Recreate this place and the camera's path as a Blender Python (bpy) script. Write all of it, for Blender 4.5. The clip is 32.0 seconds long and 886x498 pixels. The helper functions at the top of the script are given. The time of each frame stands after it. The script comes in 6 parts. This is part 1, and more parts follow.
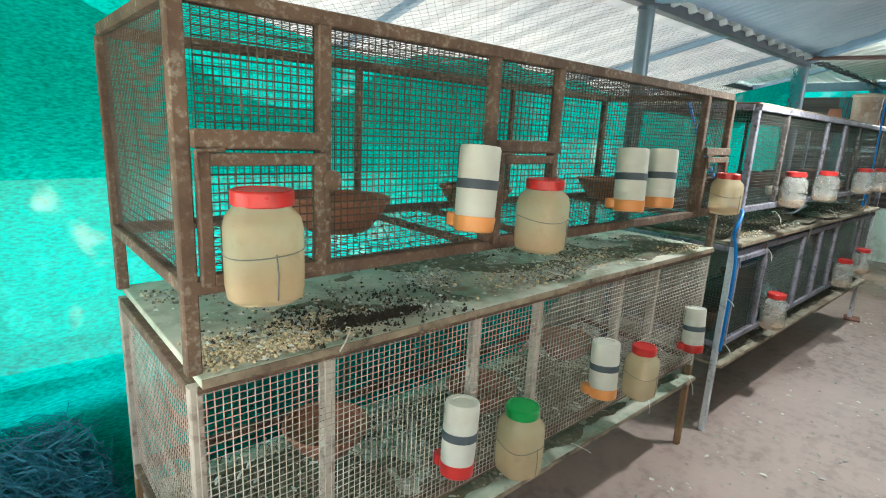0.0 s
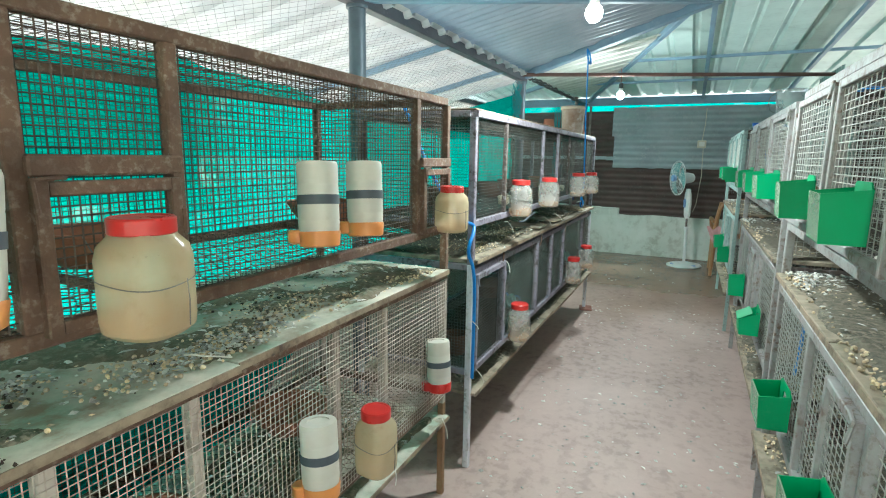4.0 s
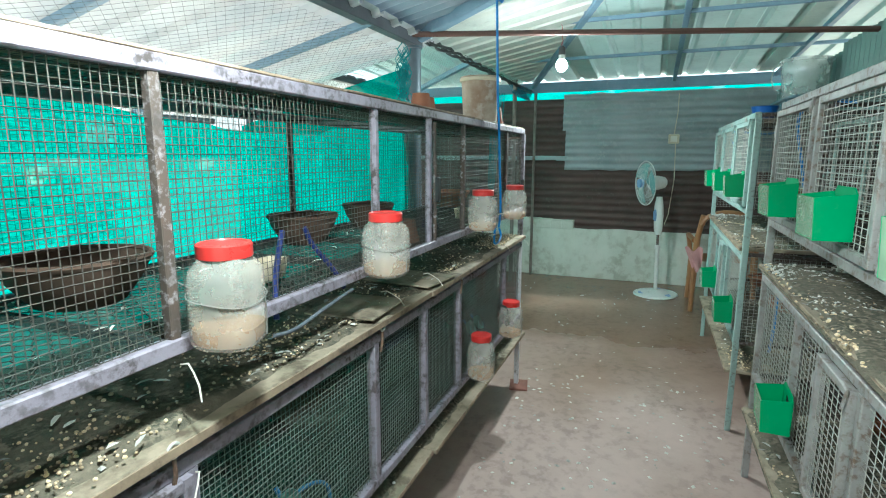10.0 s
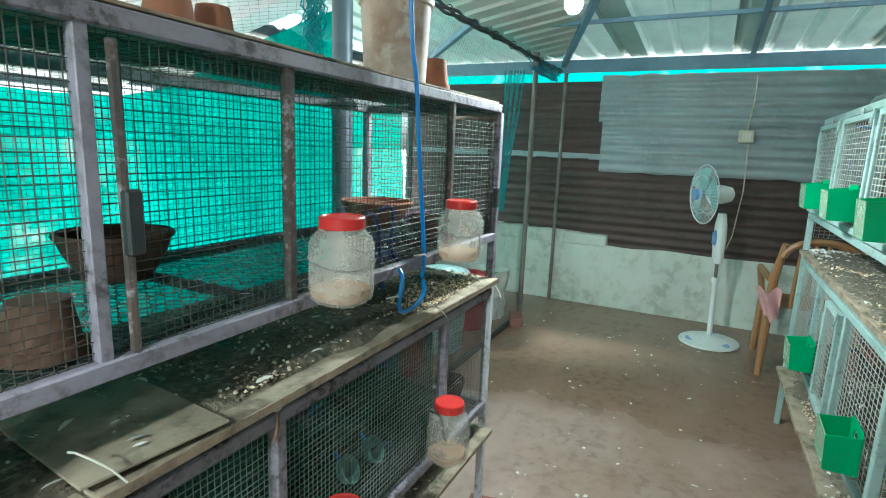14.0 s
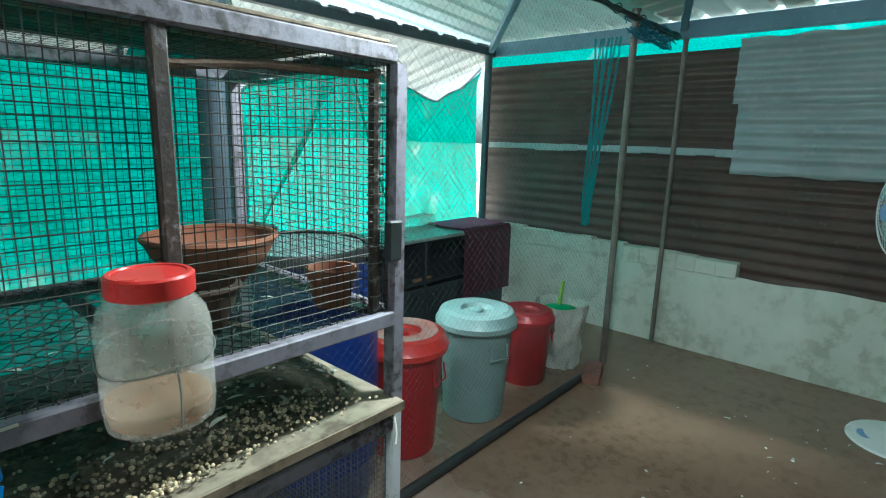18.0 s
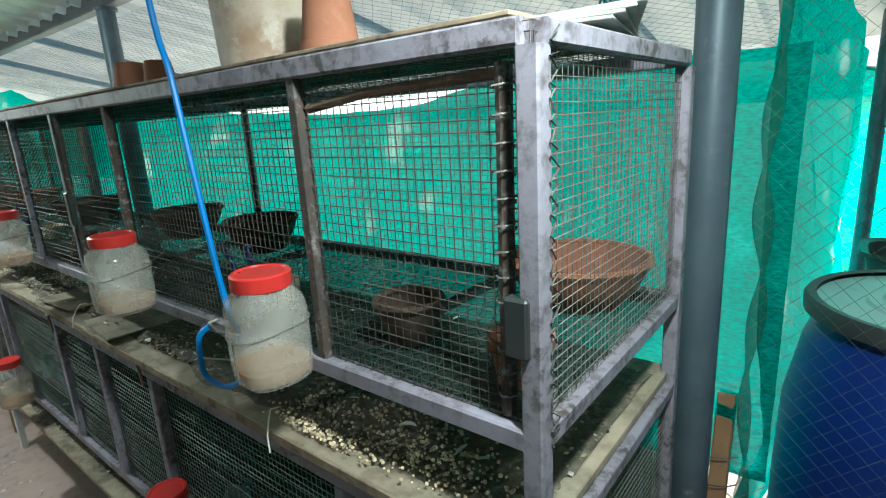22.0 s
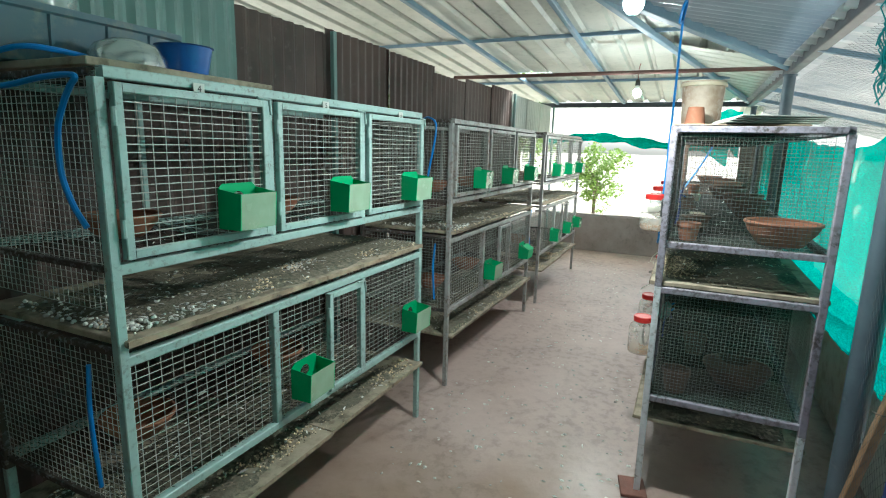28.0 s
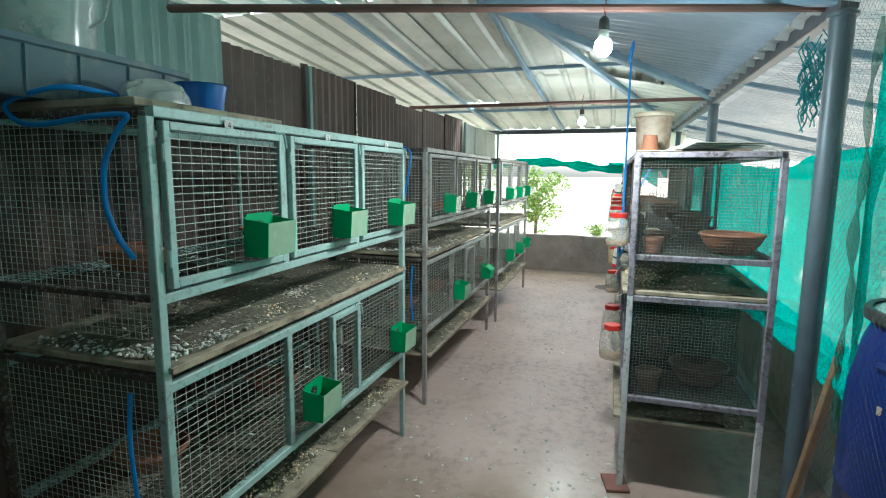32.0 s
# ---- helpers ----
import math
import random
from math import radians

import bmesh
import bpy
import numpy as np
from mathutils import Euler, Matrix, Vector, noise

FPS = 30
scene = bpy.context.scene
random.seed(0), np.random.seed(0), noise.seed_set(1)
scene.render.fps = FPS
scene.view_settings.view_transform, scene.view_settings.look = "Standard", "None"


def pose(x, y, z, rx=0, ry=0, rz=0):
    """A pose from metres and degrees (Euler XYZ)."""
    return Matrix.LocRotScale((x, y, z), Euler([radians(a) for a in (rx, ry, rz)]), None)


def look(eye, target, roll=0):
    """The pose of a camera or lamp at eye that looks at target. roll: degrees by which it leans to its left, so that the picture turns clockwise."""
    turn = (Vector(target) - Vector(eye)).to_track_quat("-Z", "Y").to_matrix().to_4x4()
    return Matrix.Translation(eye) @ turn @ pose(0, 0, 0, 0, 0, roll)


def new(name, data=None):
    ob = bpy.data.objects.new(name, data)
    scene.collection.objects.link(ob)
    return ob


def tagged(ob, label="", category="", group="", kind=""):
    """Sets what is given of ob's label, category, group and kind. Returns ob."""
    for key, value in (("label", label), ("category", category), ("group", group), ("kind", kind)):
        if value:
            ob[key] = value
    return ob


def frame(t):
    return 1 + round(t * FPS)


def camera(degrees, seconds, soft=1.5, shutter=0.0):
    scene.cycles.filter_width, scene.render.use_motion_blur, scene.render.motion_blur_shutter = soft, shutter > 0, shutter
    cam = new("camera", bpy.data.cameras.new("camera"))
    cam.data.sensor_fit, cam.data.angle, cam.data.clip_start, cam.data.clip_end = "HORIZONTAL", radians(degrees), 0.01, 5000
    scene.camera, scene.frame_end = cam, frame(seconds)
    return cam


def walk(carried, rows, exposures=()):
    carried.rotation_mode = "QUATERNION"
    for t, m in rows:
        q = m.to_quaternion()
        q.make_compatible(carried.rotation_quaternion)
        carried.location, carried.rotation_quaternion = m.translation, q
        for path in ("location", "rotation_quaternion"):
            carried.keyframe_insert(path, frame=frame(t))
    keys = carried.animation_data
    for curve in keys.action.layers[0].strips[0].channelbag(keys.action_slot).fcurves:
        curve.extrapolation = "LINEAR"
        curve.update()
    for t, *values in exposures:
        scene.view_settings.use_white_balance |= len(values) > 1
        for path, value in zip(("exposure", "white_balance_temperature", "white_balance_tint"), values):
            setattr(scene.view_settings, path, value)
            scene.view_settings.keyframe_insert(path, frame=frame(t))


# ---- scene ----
cam = camera(80.2, 32.0, soft=1.1)
PATH = [
    (0, (0.129, 0.066, 1.275), (1.421, 1.527, 0.832), 2.9),
    (0.5, (0.123, 0.068, 1.262), (1.553, 1.397, 0.829), 2.7),
    (1, (0.137, 0.074, 1.262), (1.652, 1.311, 0.842), 2.3),
    (1.5, (0.181, 0.078, 1.262), (1.756, 1.23, 0.824), 1.5),
    (2, (0.271, 0.095, 1.265), (1.919, 1.132, 0.808), 1.2),
    (2.5, (0.332, 0.132, 1.271), (2.013, 1.112, 0.809), 1.0),
    (3, (0.433, 0.138, 1.271), (2.146, 1.08, 0.848), 0.6),
    (3.5, (0.527, 0.129, 1.272), (2.284, 1.01, 0.904), 0.5),
    (4, (0.625, 0.139, 1.264), (2.41, 0.972, 0.918), 0.9),
    (4.5, (0.739, 0.123, 1.265), (2.537, 0.921, 0.904), 0.6),
    (6.5, (1.286, 0.163, 1.265), (3.061, 1.007, 0.897), 0.0),
    (7, (1.394, 0.203, 1.276), (3.189, 1.005, 0.906), -0.0),
    (7.5, (1.532, 0.222, 1.273), (3.344, 0.984, 0.904), 0.1),
    (8, (1.724, 0.199, 1.285), (3.539, 0.951, 0.91), 0.4),
    (8.5, (1.839, 0.189, 1.283), (3.643, 0.961, 0.9), 0.4),
    (9, (1.994, 0.214, 1.297), (3.814, 0.956, 0.929), 0.2),
    (9.5, (2.125, 0.242, 1.299), (3.966, 0.937, 0.94), 0.0),
    (10, (2.298, 0.229, 1.295), (4.129, 0.954, 0.948), 0.1),
    (10.5, (2.471, 0.177, 1.302), (4.274, 0.968, 0.95), -0.1),
    (11, (2.567, 0.184, 1.29), (4.353, 1.011, 0.934), 0.4),
    (11.5, (2.728, 0.236, 1.306), (4.522, 1.047, 0.957), 1.4),
    (12, (2.863, 0.263, 1.309), (4.666, 1.053, 0.957), 1.3),
    (12.5, (3.065, 0.249, 1.31), (4.875, 1.029, 0.975), 1.2),
    (13, (3.211, 0.216, 1.309), (5.007, 1.025, 0.96), 1.1),
    (13.5, (3.334, 0.245, 1.288), (5.108, 1.094, 0.923), 1.9),
    (15.5, (3.895, 0.263, 1.313), (5.6, 1.242, 0.944), 1.2),
    (16, (3.999, 0.262, 1.308), (5.672, 1.297, 0.949), 1.4),
    (16.5, (4.152, 0.304, 1.311), (5.805, 1.37, 0.95), 2.2),
    (17, (4.245, 0.32, 1.31), (5.868, 1.424, 0.926), 1.7),
    (17.5, (4.386, 0.312, 1.302), (5.939, 1.507, 0.901), 1.6),
    (18, (4.526, 0.274, 1.3), (5.995, 1.57, 0.896), 1.8),
    (18.5, (4.608, 0.252, 1.295), (6.01, 1.616, 0.881), 2.0),
    (19, (4.709, 0.263, 1.292), (6.09, 1.649, 0.878), 2.2),
    (19.5, (4.875, 0.32, 1.309), (6.279, 1.682, 0.893), 1.7),
    (20, (5.035, 0.36, 1.299), (6.403, 1.749, 0.851), 1.3),
    (20.5, (5.211, 0.299, 1.336), (5.967, 2.069, 0.795), -0.3),
    (21, (5.251, 0.352, 1.341), (5.094, 2.269, 0.794), -2.2),
    (21.5, (5.276, 0.422, 1.337), (4.474, 2.183, 0.833), -3.2),
    (22, (5.34, 0.444, 1.352), (4.124, 1.956, 0.868), -3.3),
    (22.5, (5.45, 0.447, 1.354), (3.913, 1.643, 0.901), -2.5),
    (23, (5.54, 0.495, 1.354), (3.808, 1.398, 0.922), -1.5),
    (23.5, (5.612, 0.53, 1.362), (3.797, 1.256, 0.938), 0.1),
    (24, (5.767, 0.543, 1.335), (3.87, 1.005, 0.902), 1.3),
    (24.5, (6.004, 0.557, 1.327), (4.063, 0.781, 0.9), 1.7),
    (25, (6.241, 0.566, 1.33), (4.287, 0.635, 0.912), 2.2),
    (25.5, (6.402, 0.602, 1.344), (4.444, 0.534, 0.938), 2.2),
    (26, (6.611, 0.695, 1.326), (4.675, 0.414, 0.91), 2.0),
    (26.5, (6.796, 0.753, 1.346), (4.886, 0.319, 0.939), 1.0),
    (28.5, (7.209, 0.986, 1.336), (5.445, 0.116, 0.973), 1.5),
    (29, (7.223, 0.994, 1.335), (5.438, 0.151, 1.01), 0.5),
    (29.5, (7.232, 0.975, 1.345), (5.413, 0.198, 1.05), 0.2),
    (30, (7.274, 0.9, 1.347), (5.434, 0.177, 1.044), 0.2),
    (30.5, (7.328, 0.824, 1.343), (5.466, 0.165, 1.028), 0.6),
    (31, (7.353, 0.797, 1.346), (5.485, 0.153, 1.037), 0.7),
    (31.5, (7.357, 0.791, 1.344), (5.485, 0.155, 1.044), 0.4),
    (32, (7.359, 0.798, 1.342), (5.474, 0.192, 1.06), 0.4),
]
walk(cam, [(t, look(eye, target, roll)) for t, eye, target, roll in PATH],
     exposures=((0, 2.15, 5750, 0), (4, 2.35, 5650, -4), (10, 2.35, 5550, -6), (13, 2.55, 5550, -6), (15.5, 2.5, 5450, -6), (18, 1.9, 5350, -8), (19, 1.62, 5350, -8), (20.3, 1.22, 5300, -7), (21, 1.15, 5500, -8), (22.2, 1.65, 5650, -8), (23, 1.42, 5750, -5), (25.2, 1.3, 5850, -5), (26.5, 1.6, 5850, -4), (28.5, 2.15, 5700, -3), (32, 2.05, 5650, -3)))

# world, sun, lamps
world = bpy.data.worlds.new("world")
scene.world = world
world.use_nodes = True
wn = world.node_tree.nodes
sky = wn.new("ShaderNodeTexSky")
sky.sky_type, sky.sun_disc = "NISHITA", False
sky.sun_elevation, sky.sun_rotation = radians(44), radians(-49)
sky.air_density, sky.dust_density = 1.0, 4.0
haze = wn.new("ShaderNodeHueSaturation")
haze.inputs["Saturation"].default_value = 0.35
world.node_tree.links.new(sky.outputs[0], haze.inputs["Color"])
world.node_tree.links.new(haze.outputs[0], wn["Background"].inputs[0])
wn["Background"].inputs[1].default_value = 0.15
sun = new("sun", bpy.data.lights.new("sun", "SUN"))
sun.data.energy, sun.data.angle, sun.data.color = 4.8, radians(12), (1.0, 0.96, 0.9)
sun.matrix_world = look((-7, 6, 9), (0, 0, 0))


# ---- materials ----
def mat(name, a, b=None, c=None, rough=0.6, metal=0.0, scale=6.0, fine=60.0, bump=0.15, amount=0.5, spot=0.62, clear=0.0, trans=0.0, spec=0.5, dist=0.004):
    """a: main colour, b: broad variation, c: small spots; clear: share that is see-through; trans: share that is translucent."""
    m = bpy.data.materials.new(name)
    m.use_nodes = True
    t = m.node_tree
    n, l = t.nodes, t.links
    p = n["Principled BSDF"]
    b, c = b or tuple(v * 0.7 for v in a), c or tuple(v * 0.55 for v in a)
    geo = n.new("ShaderNodeNewGeometry")
    big, small = n.new("ShaderNodeTexNoise"), n.new("ShaderNodeTexNoise")
    for k, s, d in ((big, scale, 8), (small, fine, 7)):
        k.inputs["Scale"].default_value, k.inputs["Detail"].default_value = s, d
        k.inputs["Roughness"].default_value = 0.62
        l.new(geo.outputs["Position"], k.inputs["Vector"])
    r1, r2 = n.new("ShaderNodeValToRGB"), n.new("ShaderNodeValToRGB")
    r1.color_ramp.elements[0].position, r1.color_ramp.elements[1].position = 0.5 - 0.16, 0.5 + 0.16
    r2.color_ramp.elements[0].position, r2.color_ramp.elements[1].position = spot - 0.06, spot + 0.06
    l.new(big.outputs[0], r1.inputs[0]), l.new(small.outputs[0], r2.inputs[0])
    m1, m2 = n.new("ShaderNodeMixRGB"), n.new("ShaderNodeMixRGB")
    m1.inputs[1].default_value, m1.inputs[2].default_value = (*a, 1), (*b, 1)
    m2.inputs[2].default_value = (*c, 1)
    k1 = n.new("ShaderNodeMath")
    k1.operation = "MULTIPLY"
    k1.inputs[1].default_value = amount
    patch, kp = n.new("ShaderNodeMapRange"), n.new("ShaderNodeMath")
    patch.inputs["From Min"].default_value, patch.inputs["From Max"].default_value = 0.42, 0.62
    patch.inputs["To Min"].default_value = 0.12
    kp.operation = "MULTIPLY"
    l.new(big.outputs[0], patch.inputs[0])
    l.new(r2.outputs[0], kp.inputs[0]), l.new(patch.outputs[0], kp.inputs[1]), l.new(kp.outputs[0], k1.inputs[0])
    l.new(r1.outputs[0], m1.inputs[0]), l.new(m1.outputs[0], m2.inputs[1]), l.new(k1.outputs[0], m2.inputs[0])
    l.new(m2.outputs[0], p.inputs["Base Color"])
    rr = n.new("ShaderNodeMapRange")
    rr.inputs["To Min"].default_value, rr.inputs["To Max"].default_value = max(0.02, rough - 0.12), min(1, rough + 0.12)
    l.new(big.outputs[0], rr.inputs[0]), l.new(rr.outputs[0], p.inputs["Roughness"])
    p.inputs["Metallic"].default_value, p.inputs["Specular IOR Level"].default_value = metal, spec
    if bump:
        bp = n.new("ShaderNodeBump")
        bp.inputs["Strength"].default_value, bp.inputs["Distance"].default_value = bump, dist
        l.new(small.outputs[0], bp.inputs["Height"]), l.new(bp.outputs[0], p.inputs["Normal"])
    out, last = n["Material Output"], p.outputs[0]
    for share, kind in ((trans, "ShaderNodeBsdfTranslucent"), (clear, "ShaderNodeBsdfTransparent")):
        if share:
            s, mx = n.new(kind), n.new("ShaderNodeMixShader")
            if trans and kind.endswith("Translucent"):
                l.new(m2.outputs[0], s.inputs[0])
            mx.inputs[0].default_value = share
            l.new(last, mx.inputs[1]), l.new(s.outputs[0], mx.inputs[2])
            last = mx.outputs[0]
    l.new(last, out.inputs[0])
    return m


def glow(name, col, power):
    m = bpy.data.materials.new(name)
    m.use_nodes = True
    p = m.node_tree.nodes["Principled BSDF"]
    p.inputs["Base Color"].default_value = (0.9, 0.9, 0.88, 1)
    p.inputs["Emission Color"].default_value, p.inputs["Emission Strength"].default_value = (*col, 1), power
    return m


RUST = mat("rusty_steel", (0.1, 0.058, 0.04), (0.19, 0.12, 0.08), (0.44, 0.4, 0.34), 0.85, 0.0, 12, 90, 0.5, 0.5, 0.57)
GREY = mat("grey_painted_steel", (0.29, 0.27, 0.33), (0.22, 0.2, 0.235), (0.045, 0.036, 0.032), 0.55, 0.0, 9, 55, 0.3, 0.95, 0.52)
# Galvanised tube of the far rack, with teal net light put into its colour.
TEAL_LIT_TUBE = mat("teal_lit_galvanised_tube", (0.38, 0.52, 0.49), (0.3, 0.41, 0.39), (0.13, 0.085, 0.055), 0.5, 0.1, 9, 60, 0.3, 0.6, 0.58)
# Grimy bars of the grey rack; also shade painted on the right-hand racks' backs.
GRIME_AND_SHADE = mat("grimy_rust_and_shade_bar", (0.05, 0.042, 0.038), (0.09, 0.065, 0.05), (0.36, 0.34, 0.36), 0.8, 0.0, 12, 70, 0.5, 0.8, 0.57)
WHITE_LEG = mat("white_painted_leg", (0.72, 0.72, 0.78), (0.6, 0.6, 0.63), (0.16, 0.13, 0.11), 0.5, 0.0, 11, 60, 0.2, 0.85, 0.57)
WIRE_RUST = mat("rusty_wire", (0.06, 0.042, 0.032), (0.11, 0.08, 0.06), (0.05, 0.035, 0.027), 0.75, 0.0, 14, 80, 0)
# Lower wire of the rusty rack, painted paler for the light falling on it.
WIRE_PALE = mat("pale_lit_wire", (0.6, 0.53, 0.47), (0.3, 0.23, 0.18), (0.76, 0.72, 0.67), 0.7, 0.0, 14, 80, 0)
WIRE_GREY = mat("dull_wire", (0.52, 0.54, 0.5), (0.38, 0.37, 0.33), (0.6, 0.6, 0.57), 0.5, 0.1, 14, 80, 0)
# Back, roof and floor mesh get this black to deepen the cages' shaded interior.
WIRE_BLACK = mat("black_and_shaded_wire", (0.035, 0.033, 0.03), (0.07, 0.06, 0.05), None, 0.7, 0.0, 14, 80, 0)
WIRE_DARK = mat("dark_wire", (0.035, 0.033, 0.03), (0.085, 0.075, 0.062), (0.035, 0.028, 0.025), 0.6, 0.1, 14, 80, 0)
BOARD = mat("algae_stained_plywood", (0.74, 0.68, 0.58), (0.27, 0.36, 0.27), (0.24, 0.155, 0.095), 0.7, 0, 4.5, 16, 0.3, 0.75, 0.53)
FLOOR_NET = mat("dark_floor_net", (0.012, 0.06, 0.045), (0.008, 0.035, 0.03), (0.1, 0.13, 0.1), 0.85, 0, 12, 60, 0.3, 0.6, 0.56, clear=0.25)
BOARD_OLD = mat("dirty_old_plywood", (0.44, 0.36, 0.27), (0.2, 0.19, 0.13), (0.09, 0.065, 0.045), 0.8, 0, 5.5, 20, 0.4, 0.85, 0.52)
BOARD_EDGE = mat("plywood_edge", (0.38, 0.3, 0.21), (0.17, 0.125, 0.085), (0.07, 0.05, 0.04), 0.8, 0, 14, 30, 0.4, 0.8, 0.56)
MOSS = mat("wet_moss_litter", (0.125, 0.108, 0.078), (0.052, 0.055, 0.038), (0.27, 0.23, 0.17), 0.85, 0, 16, 60, 0.9, 0.8, 0.52, dist=0.01)
PEAT = mat("dark_brown_litter", (0.05, 0.036, 0.024), (0.025, 0.02, 0.015), (0.16, 0.12, 0.08), 0.9, 0, 40, 120, 0.4, 0.8, 0.58)
CRUST = mat("brown_green_crust", (0.21, 0.165, 0.11), (0.09, 0.12, 0.075), (0.42, 0.36, 0.27), 0.85, 0, 9, 60, 0.6, 0.8, 0.53, dist=0.01)
GRAIN = mat("spilt_grain", (0.78, 0.64, 0.42), (0.6, 0.44, 0.25), (0.84, 0.78, 0.66), 0.65, 0, 60, 150, 0, 0.6, 0.5)
PEBBLE = mat("dried_pellets", (0.58, 0.49, 0.36), (0.38, 0.31, 0.21), (0.7, 0.66, 0.56), 0.8, 0, 30, 120, 0.3)
FLECK = mat("white_droppings", (0.8, 0.8, 0.75), (0.6, 0.6, 0.55), (0.36, 0.36, 0.3), 0.8, 0, 50, 150, 0)
CEMENT = mat("cement_floor", (0.51, 0.39, 0.35), (0.42, 0.32, 0.285), (0.24, 0.175, 0.15), 0.55, 0, 2.2, 18, 0.35, 0.6, 0.54)
PLASTER = mat("limewashed_plaster", (0.66, 0.68, 0.62), (0.54, 0.57, 0.51), (0.3, 0.29, 0.23), 0.85, 0, 2.2, 10, 0.3, 0.6, 0.54)
CONCRETE = mat("raw_concrete", (0.36, 0.31, 0.28), (0.25, 0.21, 0.19), (0.13, 0.11, 0.1), 0.9, 0, 3.5, 22, 0.4, 0.6, 0.6)
BROWN = mat("brown_corrugated", (0.105, 0.066, 0.055), (0.065, 0.044, 0.038), (0.17, 0.14, 0.125), 0.6, 0.0, 3, 30, 0.15, 0.5, 0.64)
ZINC = mat("zinc_sheet", (0.36, 0.41, 0.43), (0.29, 0.335, 0.35), (0.5, 0.54, 0.55), 0.5, 0.2, 3.0, 14, 0.3, 0.4, 0.58)
ZINC_DIM = mat("weathered_green_sheet", (0.2, 0.3, 0.28), (0.15, 0.235, 0.225), (0.3, 0.38, 0.35), 0.55, 0.2, 2.5, 20, 0.1)
ROOF = mat("cream_roof_sheet", (0.61, 0.62, 0.57), (0.5, 0.53, 0.49), (0.33, 0.34, 0.32), 0.45, 0.1, 3.5, 22, 0.1, 0.5, 0.58)
# Far-slope copy of ROOF: green net bounce in its colour, slight glow-through to brighten.
ROOF_NET_LIT = mat("net_tinted_roof_sheet", (0.5, 0.62, 0.58), (0.42, 0.54, 0.51), (0.3, 0.38, 0.36), 0.45, 0.0, 3.5, 22, 0.1, 0.5, 0.58, trans=0.035)
ROOF_BLUE = mat("blue_grey_roof_sheet", (0.4, 0.47, 0.55), (0.27, 0.34, 0.43), (0.6, 0.65, 0.7), 0.4, 0.2, 1.6, 20, 0.05, 0.3, 0.66, trans=0.03)
# Lit copy of the roof sheet for the eaves: outdoor bounce put into the colour.
ROOF_LIT = mat("daylit_roof_sheet", (0.6, 0.61, 0.61), (0.42, 0.45, 0.48), (0.33, 0.36, 0.39), 0.5, 0.0, 2.6, 20, 0.05, 0.5, 0.64, trans=0.05)
AWNING = mat("translucent_awning_sheet", (0.78, 0.74, 0.64), (0.7, 0.66, 0.56), (0.55, 0.5, 0.42), 0.5, 0, 2.5, 20, 0.05, 0.4, 0.64, trans=0.35)
BLUE_STEEL = mat("blue_painted_rafter", (0.2, 0.31, 0.42), (0.15, 0.24, 0.33), (0.33, 0.41, 0.47), 0.5, 0, 4, 30, 0.1)
BEAM = mat("dark_steel_beam", (0.075, 0.085, 0.1), (0.05, 0.055, 0.07), (0.15, 0.15, 0.16), 0.5, 0.1, 5, 40, 0.1)
PIPE_RED = mat("oxide_red_pipe", (0.16, 0.085, 0.07), (0.11, 0.06, 0.05), (0.07, 0.05, 0.05), 0.6, 0.1, 6, 50, 0.1)
POST = mat("grey_blue_post", (0.105, 0.145, 0.175), (0.075, 0.1, 0.125), (0.36, 0.37, 0.37), 0.45, 0.2, 6, 30, 0.1, 0.4, 0.68)
POLE = mat("rusty_pole", (0.24, 0.21, 0.19), (0.15, 0.12, 0.1), (0.09, 0.06, 0.05), 0.65, 0.2, 7, 40, 0.2)


def net_mat(name, a, b, clear, trans, blotch=2.2):
    """Woven shade cloth: fine level threads, blotches painted for leaves and light behind, pin-holes."""
    m = mat(name, a, b, tuple(min(1, v * 1.25 + 0.02) for v in a), 0.75, 0, blotch, blotch * 4.0, 0.0, 0.7, 0.6, clear=clear, trans=trans, spec=0.0)
    t = m.node_tree
    n, l = t.nodes, t.links
    geo, mp, thr = n.new("ShaderNodeNewGeometry"), n.new("ShaderNodeVectorMath"), n.new("ShaderNodeTexNoise")
    mp.operation = "MULTIPLY"
    mp.inputs[1].default_value = (70, 70, 210)
    thr.inputs["Scale"].default_value, thr.inputs["Detail"].default_value = 1.0, 2
    l.new(geo.outputs["Position"], mp.inputs[0]), l.new(mp.outputs[0], thr.inputs["Vector"])
    rg = n.new("ShaderNodeMapRange")
    rg.inputs["From Min"].default_value, rg.inputs["From Max"].default_value = 0.3, 0.7
    rg.inputs["To Min"].default_value, rg.inputs["To Max"].default_value = 0.62, 1.25
    l.new(thr.outputs[0], rg.inputs[0])
    for k in [x for x in n if x.type in ("BSDF_TRANSLUCENT", "BSDF_PRINCIPLED")]:
        col = k.inputs[0]
        src = col.links[0].from_socket
        mx = n.new("ShaderNodeMixRGB")
        mx.blend_type, mx.inputs[0].default_value = "MULTIPLY", 1.0
        l.new(src, mx.inputs[1]), l.new(rg.outputs[0], mx.inputs[2]), l.new(mx.outputs[0], col)
    hole = n.new("ShaderNodeTexNoise")
    hole.inputs["Scale"].default_value, hole.inputs["Detail"].default_value = 5.0, 6
    l.new(geo.outputs["Position"], hole.inputs["Vector"])
    hr = n.new("ShaderNodeMapRange")
    hr.inputs["From Min"].default_value, hr.inputs["From Max"].default_value = 0.6, 0.74
    hr.inputs["To Min"].default_value, hr.inputs["To Max"].default_value = clear, clear + 0.2
    l.new(hole.outputs[0], hr.inputs[0])
    last = n["Material Output"].inputs[0].links[0].from_node
    l.new(hr.outputs[0], last.inputs[0])
    return m


